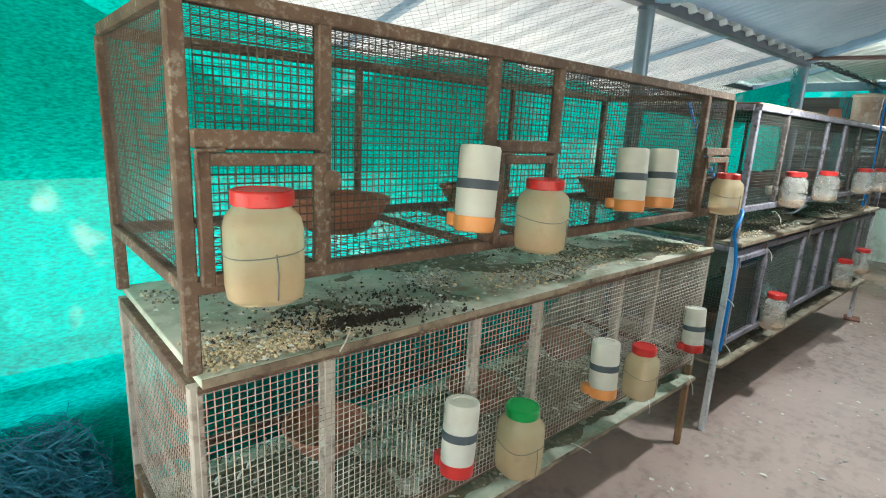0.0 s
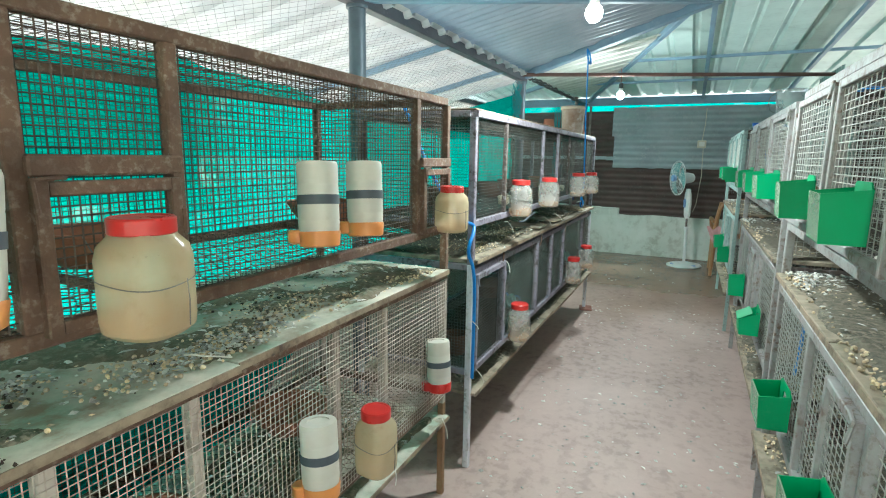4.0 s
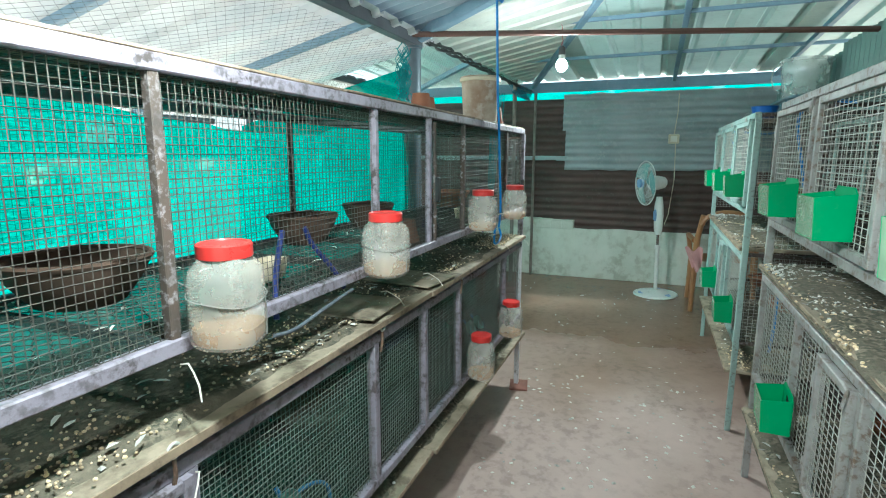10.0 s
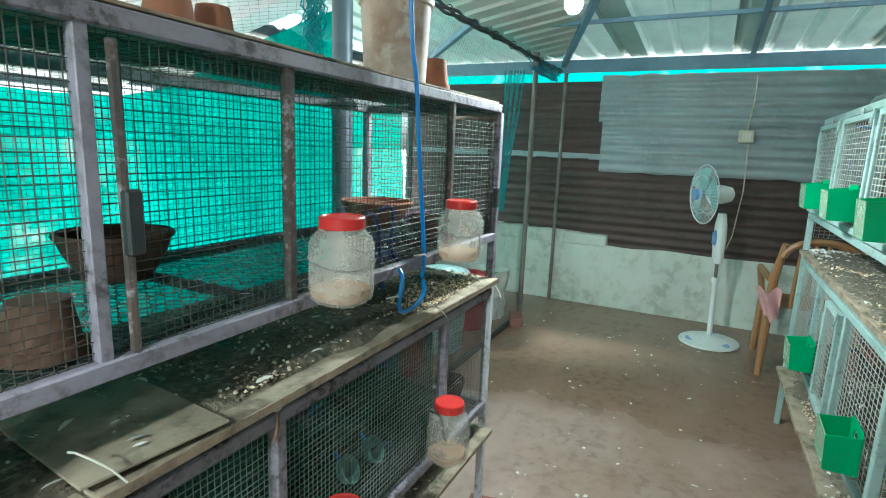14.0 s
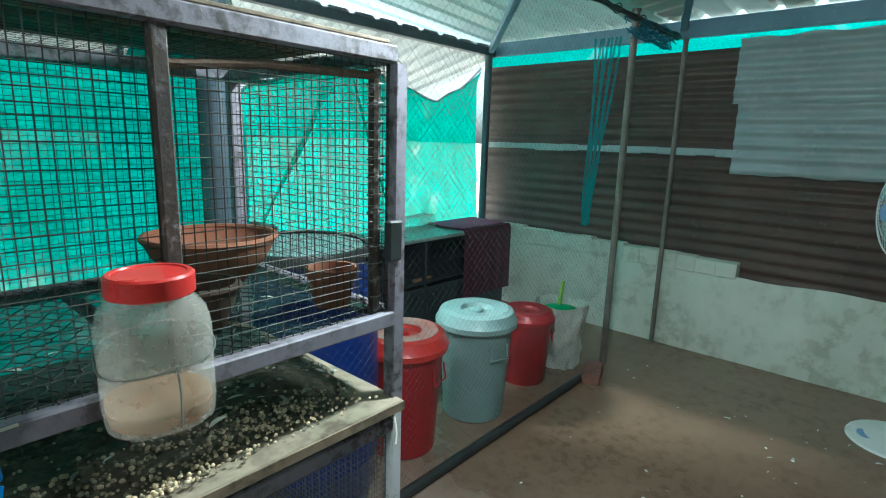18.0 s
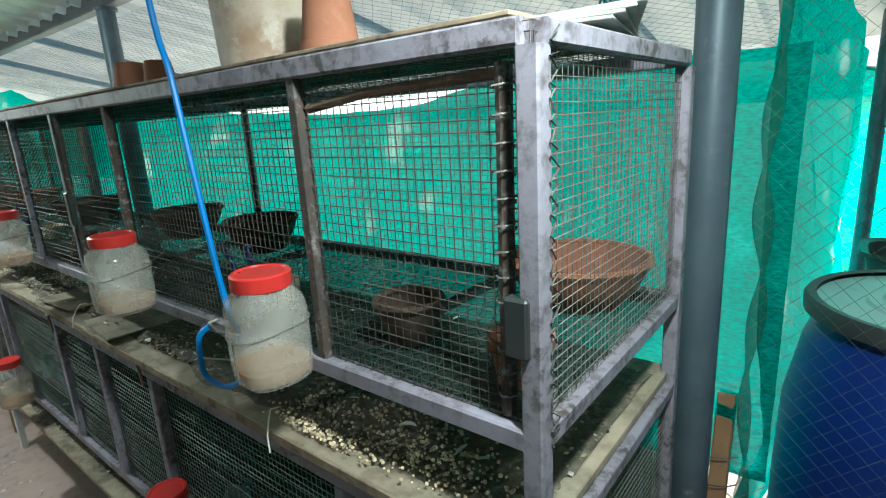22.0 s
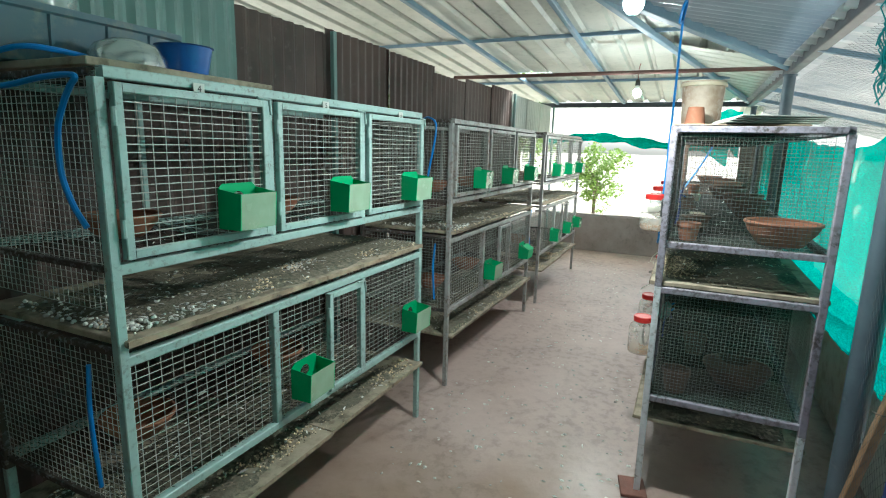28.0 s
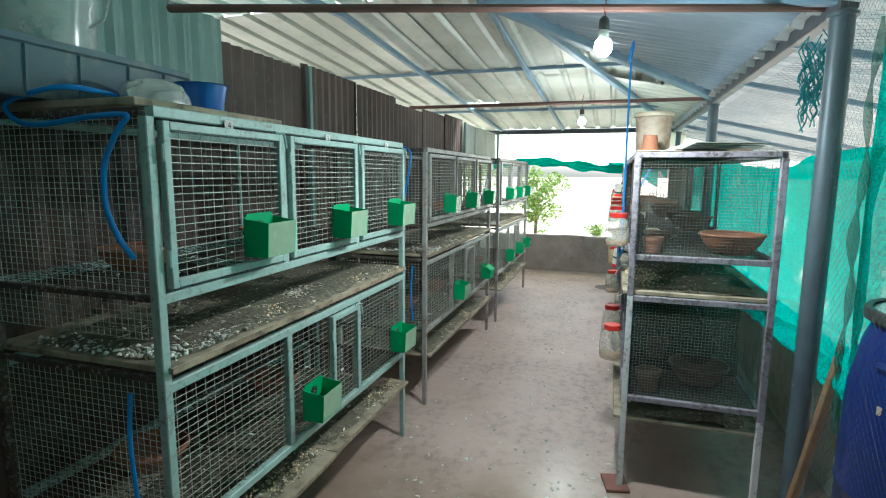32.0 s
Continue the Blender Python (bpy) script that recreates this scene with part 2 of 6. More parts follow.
NET_DARK = mat("dark_green_net", (0.025, 0.21, 0.15), (0.018, 0.14, 0.1), (0.04, 0.29, 0.21), 0.8, 0, 5, 200, 0, clear=0.5, trans=0.25)
NET = net_mat("green_shade_net", (0.001, 0.47, 0.4), (0.001, 0.36, 0.31), 0.03, 0.82)
# Copy of NET for the storage side, brightened for the daylight behind it.
NET_LIT = net_mat("lit_green_shade_net", (0.003, 0.5, 0.42), (0.02, 0.36, 0.26), 0.06, 0.86, 6.0)
WIRE_MID = mat("grey_wire", (0.2, 0.2, 0.19), (0.12, 0.115, 0.1), (0.32, 0.32, 0.3), 0.6, 0.1, 14, 80, 0)
BIRD_NET = mat("grey_bird_net", (0.1, 0.12, 0.12), None, None, 0.7, 0, 8, 60, 0)
TEAL_NET = mat("teal_fishing_net", (0.02, 0.3, 0.32), (0.02, 0.22, 0.26), (0.05, 0.4, 0.42), 0.6, 0, 8, 60, 0, trans=0.3, clear=0.25)
BLUE_NET = mat("blue_nylon_net", (0.03, 0.19, 0.27), (0.025, 0.13, 0.2), (0.08, 0.3, 0.38), 0.6, 0, 8, 60, 0)
JAR = mat("milky_plastic", (0.84, 0.83, 0.78), (0.78, 0.75, 0.66), (0.7, 0.62, 0.48), 0.14, 0, 18, 60, 0.03, 0.3, 0.66, clear=0.69, trans=0.25)
JAR_OLD = mat("yellowed_plastic", (0.88, 0.77, 0.54), (0.82, 0.68, 0.44), (0.58, 0.44, 0.25), 0.1, 0, 9, 40, 0.03, 0.3, 0.6, clear=0.45, trans=0.5)
WATER = mat("cloudy_water", (0.76, 0.66, 0.5), (0.78, 0.62, 0.42), (0.66, 0.46, 0.26), 0.2, 0, 10, 40, 0, trans=0.5, clear=0.86)
SILT = mat("brown_sediment", (0.62, 0.4, 0.22), (0.52, 0.3, 0.15), (0.38, 0.24, 0.13), 0.6, 0, 25, 90, 0, clear=0.45, trans=0.3)
RED = mat("red_plastic", (0.62, 0.035, 0.03), (0.5, 0.03, 0.028), (0.4, 0.1, 0.08), 0.3, 0, 10, 60, 0.03, 0.3)
RED_OLD = mat("faded_red_plastic", (0.44, 0.018, 0.028), (0.36, 0.014, 0.022), (0.4, 0.08, 0.07), 0.35, 0, 10, 60, 0.03, 0.3)
GREEN_LID = mat("green_lid_plastic", (0.03, 0.36, 0.08), None, None, 0.3, 0, 10, 60, 0.02, 0.3)
WHITE = mat("white_plastic", (0.8, 0.78, 0.71), (0.73, 0.7, 0.61), (0.6, 0.54, 0.42), 0.35, 0, 9, 45, 0.03, 0.35, 0.66, trans=0.2)
ORANGE = mat("orange_plastic", (0.78, 0.33, 0.1), (0.7, 0.27, 0.08), None, 0.35, 0, 9, 45, 0.03, 0.3)
STRAP = mat("grey_rubber_strap", (0.1, 0.12, 0.14), None, None, 0.7, 0, 9, 45, 0.05)
GREEN_BOX = mat("green_plastic", (0.03, 0.44, 0.17), (0.03, 0.37, 0.14), (0.1, 0.42, 0.22), 0.5, 0, 9, 40, 0.03, 0.3, trans=0.2, spec=0.3)
WINDOWED = mat("clear_plastic_front", (0.5, 0.66, 0.5), (0.42, 0.56, 0.4), (0.6, 0.62, 0.5), 0.25, 0, 12, 50, 0.03, 0.4, clear=0.5)
# Dark copy of the terracotta: the grey cage's shade put into the colour.
CLAY_SHADED = mat("shaded_terracotta", (0.13, 0.075, 0.05), (0.08, 0.055, 0.04), (0.2, 0.13, 0.09), 0.9, 0, 9, 40, 0.35)
CUP = mat("pale_teal_plastic", (0.24, 0.5, 0.46), (0.2, 0.42, 0.4), None, 0.35, 0, 9, 50, 0.03, trans=0.25)
CLAY = mat("terracotta", (0.34, 0.145, 0.08), (0.27, 0.11, 0.065), (0.42, 0.26, 0.19), 0.85, 0, 9, 40, 0.25)
DRUM = mat("blue_drum_plastic", (0.007, 0.03, 0.2), (0.006, 0.022, 0.15), (0.02, 0.06, 0.26), 0.32, 0, 4, 40, 0.04, 0.3)
BLACK = mat("black_plastic", (0.025, 0.03, 0.03), (0.04, 0.045, 0.045), None, 0.45, 0, 8, 50, 0.05)
BIN_GREY = mat("grey_green_plastic", (0.3, 0.43, 0.42), (0.25, 0.37, 0.37), (0.4, 0.5, 0.48), 0.35, 0, 8, 50, 0.04, 0.3)
FAN_WHITE = mat("white_enamel", (0.78, 0.8, 0.78), (0.7, 0.72, 0.7), (0.55, 0.55, 0.5), 0.3, 0, 8, 50, 0.02, 0.3)
FAN_BLUE = mat("pale_blue_plastic", (0.25, 0.42, 0.72), None, None, 0.3, 0, 8, 50, 0.02)
BLADE = mat("translucent_fan_blade", (0.3, 0.62, 0.62), (0.26, 0.55, 0.55), None, 0.25, 0, 8, 50, 0, clear=0.35)
CHAIR = mat("tan_plastic", (0.38, 0.2, 0.09), (0.31, 0.155, 0.07), None, 0.38, 0, 6, 50, 0.05)
PINK = mat("pink_cloth", (0.62, 0.36, 0.36), (0.52, 0.28, 0.28), None, 0.9, 0, 14, 80, 0.3)
WOOD = mat("old_timber", (0.32, 0.19, 0.1), (0.22, 0.125, 0.065), (0.12, 0.07, 0.04), 0.8, 0, 8, 60, 0.4)
BRICK = mat("old_brick", (0.24, 0.11, 0.085), (0.17, 0.08, 0.065), (0.3, 0.22, 0.19), 0.9, 0, 12, 50, 0.5)
HOSE = mat("blue_pvc_hose", (0.02, 0.24, 0.68), (0.015, 0.19, 0.58), None, 0.35, 0, 8, 50, 0)
MAROON = mat("maroon_cloth", (0.09, 0.012, 0.035), (0.06, 0.01, 0.025), (0.2, 0.03, 0.08), 0.75, 0, 7, 60, 0.2)
PINK_TOP = mat("magenta_cloth", (0.38, 0.06, 0.17), (0.3, 0.04, 0.13), None, 0.75, 0, 7, 60, 0.2)
DARK_PANEL = mat("dark_laminate", (0.03, 0.035, 0.045), (0.02, 0.024, 0.03), (0.06, 0.06, 0.07), 0.4, 0, 5, 40, 0.05)
TABLE_TOP = mat("grey_laminate", (0.3, 0.36, 0.36), (0.25, 0.3, 0.3), None, 0.3, 0, 5, 40, 0.05)
DUSTY = mat("dusty_lid", (0.62, 0.2, 0.18), (0.62, 0.38, 0.35), (0.66, 0.55, 0.52), 0.5, 0, 9, 40, 0.05)
WORN = mat("worn_grey_steel", (0.55, 0.49, 0.43), (0.36, 0.3, 0.25), (0.12, 0.08, 0.06), 0.8, 0, 9, 50, 0.3, 0.6, 0.56)
BEIGE = mat("dull_beige_tube", (0.38, 0.38, 0.37), (0.29, 0.28, 0.27), (0.15, 0.095, 0.06), 0.5, 0.1, 9, 60, 0.3, 0.9, 0.55)
NAVY = mat("navy_hose", (0.015, 0.03, 0.16), (0.012, 0.022, 0.11), None, 0.4, 0, 8, 50, 0)
PUDDLE = mat("wet_cement", (0.3, 0.26, 0.24), (0.25, 0.22, 0.2), None, 0.03, 0, 5, 30, 0)
CREAM = mat("cream_plastic", (0.68, 0.62, 0.48), (0.6, 0.52, 0.38), (0.4, 0.33, 0.22), 0.5, 0, 9, 40, 0.1)
BUCKET = mat("paint_smeared_plastic", (0.55, 0.47, 0.38), (0.33, 0.22, 0.15), (0.7, 0.67, 0.6), 0.6, 0, 12, 26, 0.15, 0.6, 0.56)
CLEARTUB = mat("clear_plastic", (0.7, 0.76, 0.74), None, None, 0.15, 0, 8, 50, 0.03, clear=0.62)
TUB = mat("dark_blue_grey_plastic", (0.07, 0.14, 0.19), (0.11, 0.16, 0.18), (0.28, 0.28, 0.22), 0.6, 0, 6, 16, 0.15, 0.7, 0.56)
STEEL = mat("bright_steel", (0.62, 0.63, 0.62), (0.5, 0.5, 0.5), None, 0.2, 0.9, 8, 50, 0.02)
BLUE_BOWL = mat("bright_blue_plastic", (0.02, 0.13, 0.5), None, None, 0.3, 0, 8, 50, 0.02)
SACK = mat("woven_white_sack", (0.62, 0.63, 0.58), (0.48, 0.5, 0.46), None, 0.8, 0, 14, 150, 0.3)
PAPER = mat("paper", (0.7, 0.7, 0.66), (0.55, 0.55, 0.52), None, 0.8, 0, 12, 60, 0.1)
DULL_PAPER = mat("mildewed_paper", (0.4, 0.43, 0.39), (0.28, 0.31, 0.28), (0.2, 0.22, 0.18), 0.85, 0, 12, 60, 0.2)
INK = mat("black_ink", (0.02, 0.02, 0.02), None, None, 0.6, 0, 12, 60, 0)
LEAF = mat("green_leaves", (0.13, 0.21, 0.035), (0.18, 0.26, 0.05), (0.07, 0.12, 0.02), 0.5, 0, 2.5, 20, 0, 0.5, 0.55, trans=0.4)
BARK = mat("bark", (0.17, 0.12, 0.08), (0.11, 0.08, 0.055), None, 0.9, 0, 6, 40, 0.5)
EARTH = mat("dry_earth", (0.42, 0.37, 0.3), (0.36, 0.31, 0.25), (0.28, 0.25, 0.18), 0.95, 0, 1.2, 14, 0.4)
BULB = glow("lit_bulb", (1.0, 0.97, 0.92), 28.0)
CORD = mat("red_flex", (0.35, 0.06, 0.05), None, None, 0.5, 0, 8, 50, 0)


def damp(m, x0, x1, dark, rough):
    """Damp patches on the cement, thicker towards the far end that is hosed down; their outline is broken by noise."""
    t = m.node_tree
    n, l = t.nodes, t.links
    p = n["Principled BSDF"]
    geo, sep, nz = n.new("ShaderNodeNewGeometry"), n.new("ShaderNodeSeparateXYZ"), n.new("ShaderNodeTexNoise")
    nz.inputs["Scale"].default_value, nz.inputs["Detail"].default_value = 1.3, 6
    l.new(geo.outputs["Position"], sep.inputs[0]), l.new(geo.outputs["Position"], nz.inputs["Vector"])
    a, b, r = n.new("ShaderNodeMath"), n.new("ShaderNodeMath"), n.new("ShaderNodeMapRange")
    a.operation, b.operation = "MULTIPLY", "ADD"
    a.inputs[1].default_value = 4.0
    l.new(nz.outputs[0], a.inputs[0]), l.new(a.outputs[0], b.inputs[0]), l.new(sep.outputs[0], b.inputs[1])
    r.inputs["From Min"].default_value, r.inputs["From Max"].default_value = x0 + 2, x1 + 2
    l.new(b.outputs[0], r.inputs[0])
    mx, mr = n.new("ShaderNodeMixRGB"), n.new("ShaderNodeMixRGB")
    mx.blend_type = "MULTIPLY"
    mx.inputs[2].default_value = (*dark, 1)
    mr.inputs[2].default_value = (rough, rough, rough, 1)
    for k, sock in ((mx, p.inputs["Base Color"]), (mr, p.inputs["Roughness"])):
        src = sock.links[0].from_socket
        l.new(r.outputs[0], k.inputs[0]), l.new(src, k.inputs[1]), l.new(k.outputs[0], sock)


damp(CEMENT, 4.6, 6.2, (0.5, 0.43, 0.33), 0.24)


def by_piece(m, lo, hi):
    """Each loose piece of a joined heap takes a brightness of its own."""
    t = m.node_tree
    n, l = t.nodes, t.links
    p = n["Principled BSDF"]
    src = p.inputs[0].links[0].from_socket
    geo, rg, mx = n.new("ShaderNodeNewGeometry"), n.new("ShaderNodeMapRange"), n.new("ShaderNodeMixRGB")
    rg.inputs["To Min"].default_value, rg.inputs["To Max"].default_value = lo, hi
    mx.blend_type, mx.inputs[0].default_value = "MULTIPLY", 1.0
    l.new(geo.outputs["Random Per Island"], rg.inputs[0])
    l.new(src, mx.inputs[1]), l.new(rg.outputs[0], mx.inputs[2]), l.new(mx.outputs[0], p.inputs[0])


by_piece(GRAIN, 0.35, 1.35)
by_piece(FLECK, 0.45, 1.2)
by_piece(MOSS, 0.4, 1.9)
by_piece(PEBBLE, 0.2, 1.75)
by_piece(LEAF, 0.5, 1.6)

# ---- mesh helpers ----
class G:
    """Vertices and faces of one mesh."""

    def __init__(self):
        self.v, self.f = [], []

    def add(self, vs, fs):
        k = len(self.v)
        self.v += [tuple(p) for p in vs]
        self.f += [tuple(k + i for i in f) for f in fs]
        return self

    def box(self, x0, y0, z0, x1, y1, z1, c=0.0):
        if c:
            s = [(x0 + c, y0), (x1 - c, y0), (x1, y0 + c), (x1, y1 - c), (x1 - c, y1), (x0 + c, y1), (x0, y1 - c), (x0, y0 + c)]
            t = [(min(max(x, x0 + c), x1 - c), min(max(y, y0 + c), y1 - c)) for x, y in s]
            rings = [[(x, y, z0) for x, y in t], [(x, y, z0 + c) for x, y in s], [(x, y, z1 - c) for x, y in s], [(x, y, z1) for x, y in t]]
            return self.rings(rings, caps=True)
        p = [(x, y, z) for z in (z0, z1) for x, y in ((x0, y0), (x1, y0), (x1, y1), (x0, y1))]
        return self.add(p, [(3, 2, 1, 0), (4, 5, 6, 7), (0, 1, 5, 4), (1, 2, 6, 5), (2, 3, 7, 6), (3, 0, 4, 7)])

    def rings(self, rings, caps=False, closed=True):
        n, fs = len(rings[0]), []
        for r in range(len(rings) - 1):
            for i in range(n if closed else n - 1):
                j = (i + 1) % n
                fs.append((r * n + i, r * n + j, (r + 1) * n + j, (r + 1) * n + i))
        if caps:
            fs += [tuple(range(n - 1, -1, -1)), tuple((len(rings) - 1) * n + i for i in range(n))]
        return self.add([p for r in rings for p in r], fs)

    def tube(self, pts, r, n=8, caps=True, square=False):
        pts = [Vector(p) for p in pts]
        rings, side = [], None
        for i, p in enumerate(pts):
            d = (pts[min(i + 1, len(pts) - 1)] - pts[max(i - 1, 0)]).normalized()
            if side is None:
                side = d.cross(Vector((0, 0, 1)) if abs(d.z) < 0.9 else Vector((0, 1, 0))).normalized()
            side = (side - d * side.dot(d)).normalized()
            up = d.cross(side)
            rr = r[i] if isinstance(r, (list, tuple)) else r
            if square:
                c, k = rr, rr * 0.8
                ring = [(c, k), (k, c), (-k, c), (-c, k), (-c, -k), (-k, -c), (k, -c), (c, -k)]
                rings.append([p + side * a + up * b for a, b in ring])
            else:
                rings.append([p + side * (rr * math.cos(6.2832 * k / n)) + up * (rr * math.sin(6.2832 * k / n)) for k in range(n)])
        return self.rings(rings, caps)

    def bar(self, p, q, w):
        """A square steel bar with eased edges, w across."""
        return self.tube([p, q], w / 2, square=True)

    def lathe(self, prof, n=20, at=(0, 0, 0), squash=1.0, caps=True, power=2.0):
        """Rings (r, z) turned about z; power above 2 gives a rounded square."""
        rings = []
        for r, z in prof:
            ring = []
            for k in range(n):
                a = 6.2832 * k / n
                c, s = math.cos(a), math.sin(a)
                g = (abs(c) ** power + abs(s) ** power) ** (-1 / power)
                ring.append((at[0] + r * g * c, at[1] + r * g * s * squash, at[2] + z))
            rings.append(ring)
        return self.rings(rings, caps)

    def grid(self, fn, nu, nv):
        vs = [fn(i / nu, j / nv) for i in range(nu + 1) for j in range(nv + 1)]
        fs = [(i * (nv + 1) + j, (i + 1) * (nv + 1) + j, (i + 1) * (nv + 1) + j + 1, i * (nv + 1) + j + 1) for i in range(nu) for j in range(nv)]
        return self.add(vs, fs)

    def wire(self, pts, r):
        return self.tube(pts, r, 3, False)

    def mesh(self, name, material, smooth=False):
        me = bpy.data.meshes.new(name)
        me.from_pydata(self.v, [], self.f)
        me.materials.append(material)
        if smooth:
            me.polygons.foreach_set("use_smooth", [True] * len(self.f))
            me.set_sharp_from_angle(angle=radians(38))
        me.update()
        return me


def part(name, g, material, parent, label="", smooth=False):
    ob = new(name, g.mesh(name, material, smooth))
    ob.parent = parent
    if label:
        ob["label"] = label
    return ob


def base(name, m, label, category, group="", kind=""):
    e = new(name)
    e.empty_display_size = 0.1
    e.matrix_world = m
    return tagged(e, label, category, group, kind)


def single(name, g, material, label, category="", group="", kind="", smooth=False, at=None):
    ob = new(name, g.mesh(name, material, smooth))
    if at is not None:
        ob.matrix_world = at
    return tagged(ob, label, category, group, kind)


R = random.Random(7)


def mesh_panel(o, u, v, su, sv, r=0.0007, wob=0.002, seed=1):
    """Welded wire mesh over the parallelogram o, u, v with cells su by sv."""
    g, rn = G(), random.Random(seed)
    o, u, v = Vector(o), Vector(u), Vector(v)
    nrm = u.cross(v).normalized()
    for a, b, step in ((u, v, su), (v, u, sv)):
        n = max(1, round(a.length / step))
        k = max(1, round(b.length / 0.35))
        for i in range(n + 1):
            p = o + a * (i / n)
            off = rn.uniform(-1, 1) * wob * 0.6
            g.wire([p + b * (j / k) + nrm * (rn.uniform(-wob, wob) if 0 < j < k else 0) + a.normalized() * (off if 0 < j < k else 0) for j in range(k + 1)], r)
    return g


def sheet_profile(kind, width):
    """Section (across, depth) of a corrugated sheet."""
    pts = []
    if kind == "rib":
        x = 0.0
        while x < width:
            pts += [(x, 0), (x + 0.135, 0), (x + 0.152, 0.024), (x + 0.178, 0.024)]
            x += 0.195
        pts.append((x, 0))
    else:
        n = int(width / 0.0125)
        pts = [(i * 0.0125, 0.008 * math.sin(i * 0.0125 / 0.075 * 6.2832)) for i in range(n + 1)]
    return pts


def sheet(o, across, along, kind, steps=1, bow=0.0):
    """A corrugated sheet: ribs run along, the section lies across; it has two faces 1 mm apart by its section alone."""
    o, across, along = Vector(o), Vector(across), Vector(along)
    n = across.cross(along).normalized()
    g = G()
    rows = []
    for s in range(steps + 1):
        t = s / steps
        rows.append([o + across.normalized() * a + n * d + along * t - n * bow * math.sin(math.pi * t) for a, d in sheet_profile(kind, across.length)])
    return g.rings(rows, closed=False)


def scatter(g, x0, x1, y0, y1, z, n, size, rn, flat=0.5, lumps=None):
    """Small grains on a level board; lumps: centres about which they gather."""
    for _ in range(n):
        if lumps and rn.random() < 0.8:
            cx, cy, sx, sy = rn.choice(lumps)
            x, y = rn.gauss(cx, sx), rn.gauss(cy, sy)
            if not (x0 < x < x1 and y0 < y < y1):
                continue
        else:
            x, y = rn.uniform(x0, x1), rn.uniform(y0, y1)
        s, a = size * rn.uniform(0.5, 1.4), rn.uniform(0, 6.3)
        c, d = math.cos(a) * s, math.sin(a) * s
        e = rn.uniform(0.5, 0.9)
        h = s * flat * rn.uniform(0.6, 1.4)
        zz = z + (rn.random() ** 3) * 0.008 * (1 if lumps else 0.3)
        vs = [(x + c, y + d, zz), (x - d * e, y + c * e, zz), (x - c, y - d, zz), (x + d * e, y - c * e, zz), (x + c * 0.2, y, zz + h), (x, y, zz - 0.001)]
        g.add(vs, [(0, 1, 4), (1, 2, 4), (2, 3, 4), (3, 0, 4), (3, 2, 1, 0)])
    return g


def slivers(g, x0, x1, y0, y1, z, n, size, rn):
    """Small curled feathers and husks lying flat."""
    for _ in range(n):
        x, y, a = rn.uniform(x0, x1), rn.uniform(y0, y1), rn.uniform(0, 6.3)
        s = size * rn.uniform(0.5, 1.5)
        w = s * rn.uniform(0.16, 0.4)
        c, d, h = math.cos(a), math.sin(a), rn.uniform(0.1, 0.4) * s
        rows = [(-s, 0.2 * w, 0.0), (-0.4 * s, w, h * 0.7), (0.4 * s, w * 0.9, h), (s, 0.15 * w, h * 0.5)]
        vs = []
        for u, v, hz in rows:
            for sg in (1, -1):
                vs.append((x + u * c - sg * v * d, y + u * d + sg * v * c, z + 0.001 + hz + (0.15 * h if sg > 0 else 0)))
        g.add(vs, [(0, 1, 3, 2), (2, 3, 5, 4), (4, 5, 7, 6)])
    return g


def pellets(g, x0, x1, y0, y1, z, n, size, rn, lumps=None):
    """Rounded dried droppings."""
    for _ in range(n):
        if lumps:
            cx, cy, sx, sy = rn.choice(lumps)
            x, y = rn.gauss(cx, sx), rn.gauss(cy, sy)
            if not (x0 < x < x1 and y0 < y < y1):
                continue
        else:
            x, y = rn.uniform(x0, x1), rn.uniform(y0, y1)
        s, e, a = size * rn.uniform(0.5, 1.3), rn.uniform(0.6, 1.0), rn.uniform(0, 6.3)
        ca, sa = math.cos(a), math.sin(a)
        rings = []
        for r, h in ((0.8, 0.0), (1.0, 0.35), (0.75, 0.75), (0.25, 0.95)):
            rings.append([(x + s * r * (math.cos(t) * ca - e * math.sin(t) * sa), y + s * r * (math.cos(t) * sa + e * math.sin(t) * ca), z + s * h * 1.25) for t in (0, 1.047, 2.094, 3.142, 4.189, 5.236)])
        g.rings(rings, caps=True)
    return g


def chicken_wire(L, D, z, cell, r, rn):
    """Hexagonal wire netting on a level floor L by D."""
    g = G()
    h = cell * 0.866
    j = 0
    sg = 1 if D > 0 else -1
    while j * h < abs(D):
        i = 0
        while i * cell < L:
            x, y = i * cell + (cell / 2 if j % 2 else 0), j * h
            k = [Vector((x + rn.uniform(-0.002, 0.002), sg * min(abs(D), y + b * cell * 0.3), z + rn.uniform(-0.002, 0.002))) for b in (0, 1)]
            g.wire(k, r * 1.3)
            for sx in (-0.5, 0.5):
                if 0 <= x + sx * cell <= L:
                    g.wire([k[1], Vector((x + sx * cell, sg * min(abs(D), y + h), z))], r)
            i += 1
        j += 1
    return g


# ---- structure ----
def ground_fn(u, v):
    x, y = (u - 0.5) * 600, (v - 0.5) * 600
    return (x, y, -0.04)


single("ground", G().grid(ground_fn, 8, 8), EARTH, "dry bare earth round the shed", "ground", kind="structure")


def floor_fn(u, v):
    x, y = -0.12 + u * 8.3, -0.95 + v * 4.1
    return (x, y, 0.0015 * noise.noise(Vector((x * 1.7, y * 1.7, 0))))


fl = G().grid(floor_fn, 120, 56)
floor_ob = single("floor", fl, CEMENT, "worn grey-brown cement floor with scattered bits", "floor", kind="structure", smooth=True)

# far end wall: plaster plinth, brown sheets, zinc patch
wf = base("wall_far", pose(8.08, 0, 0), "low limewashed wall with corrugated sheets above", "wall", kind="structure")


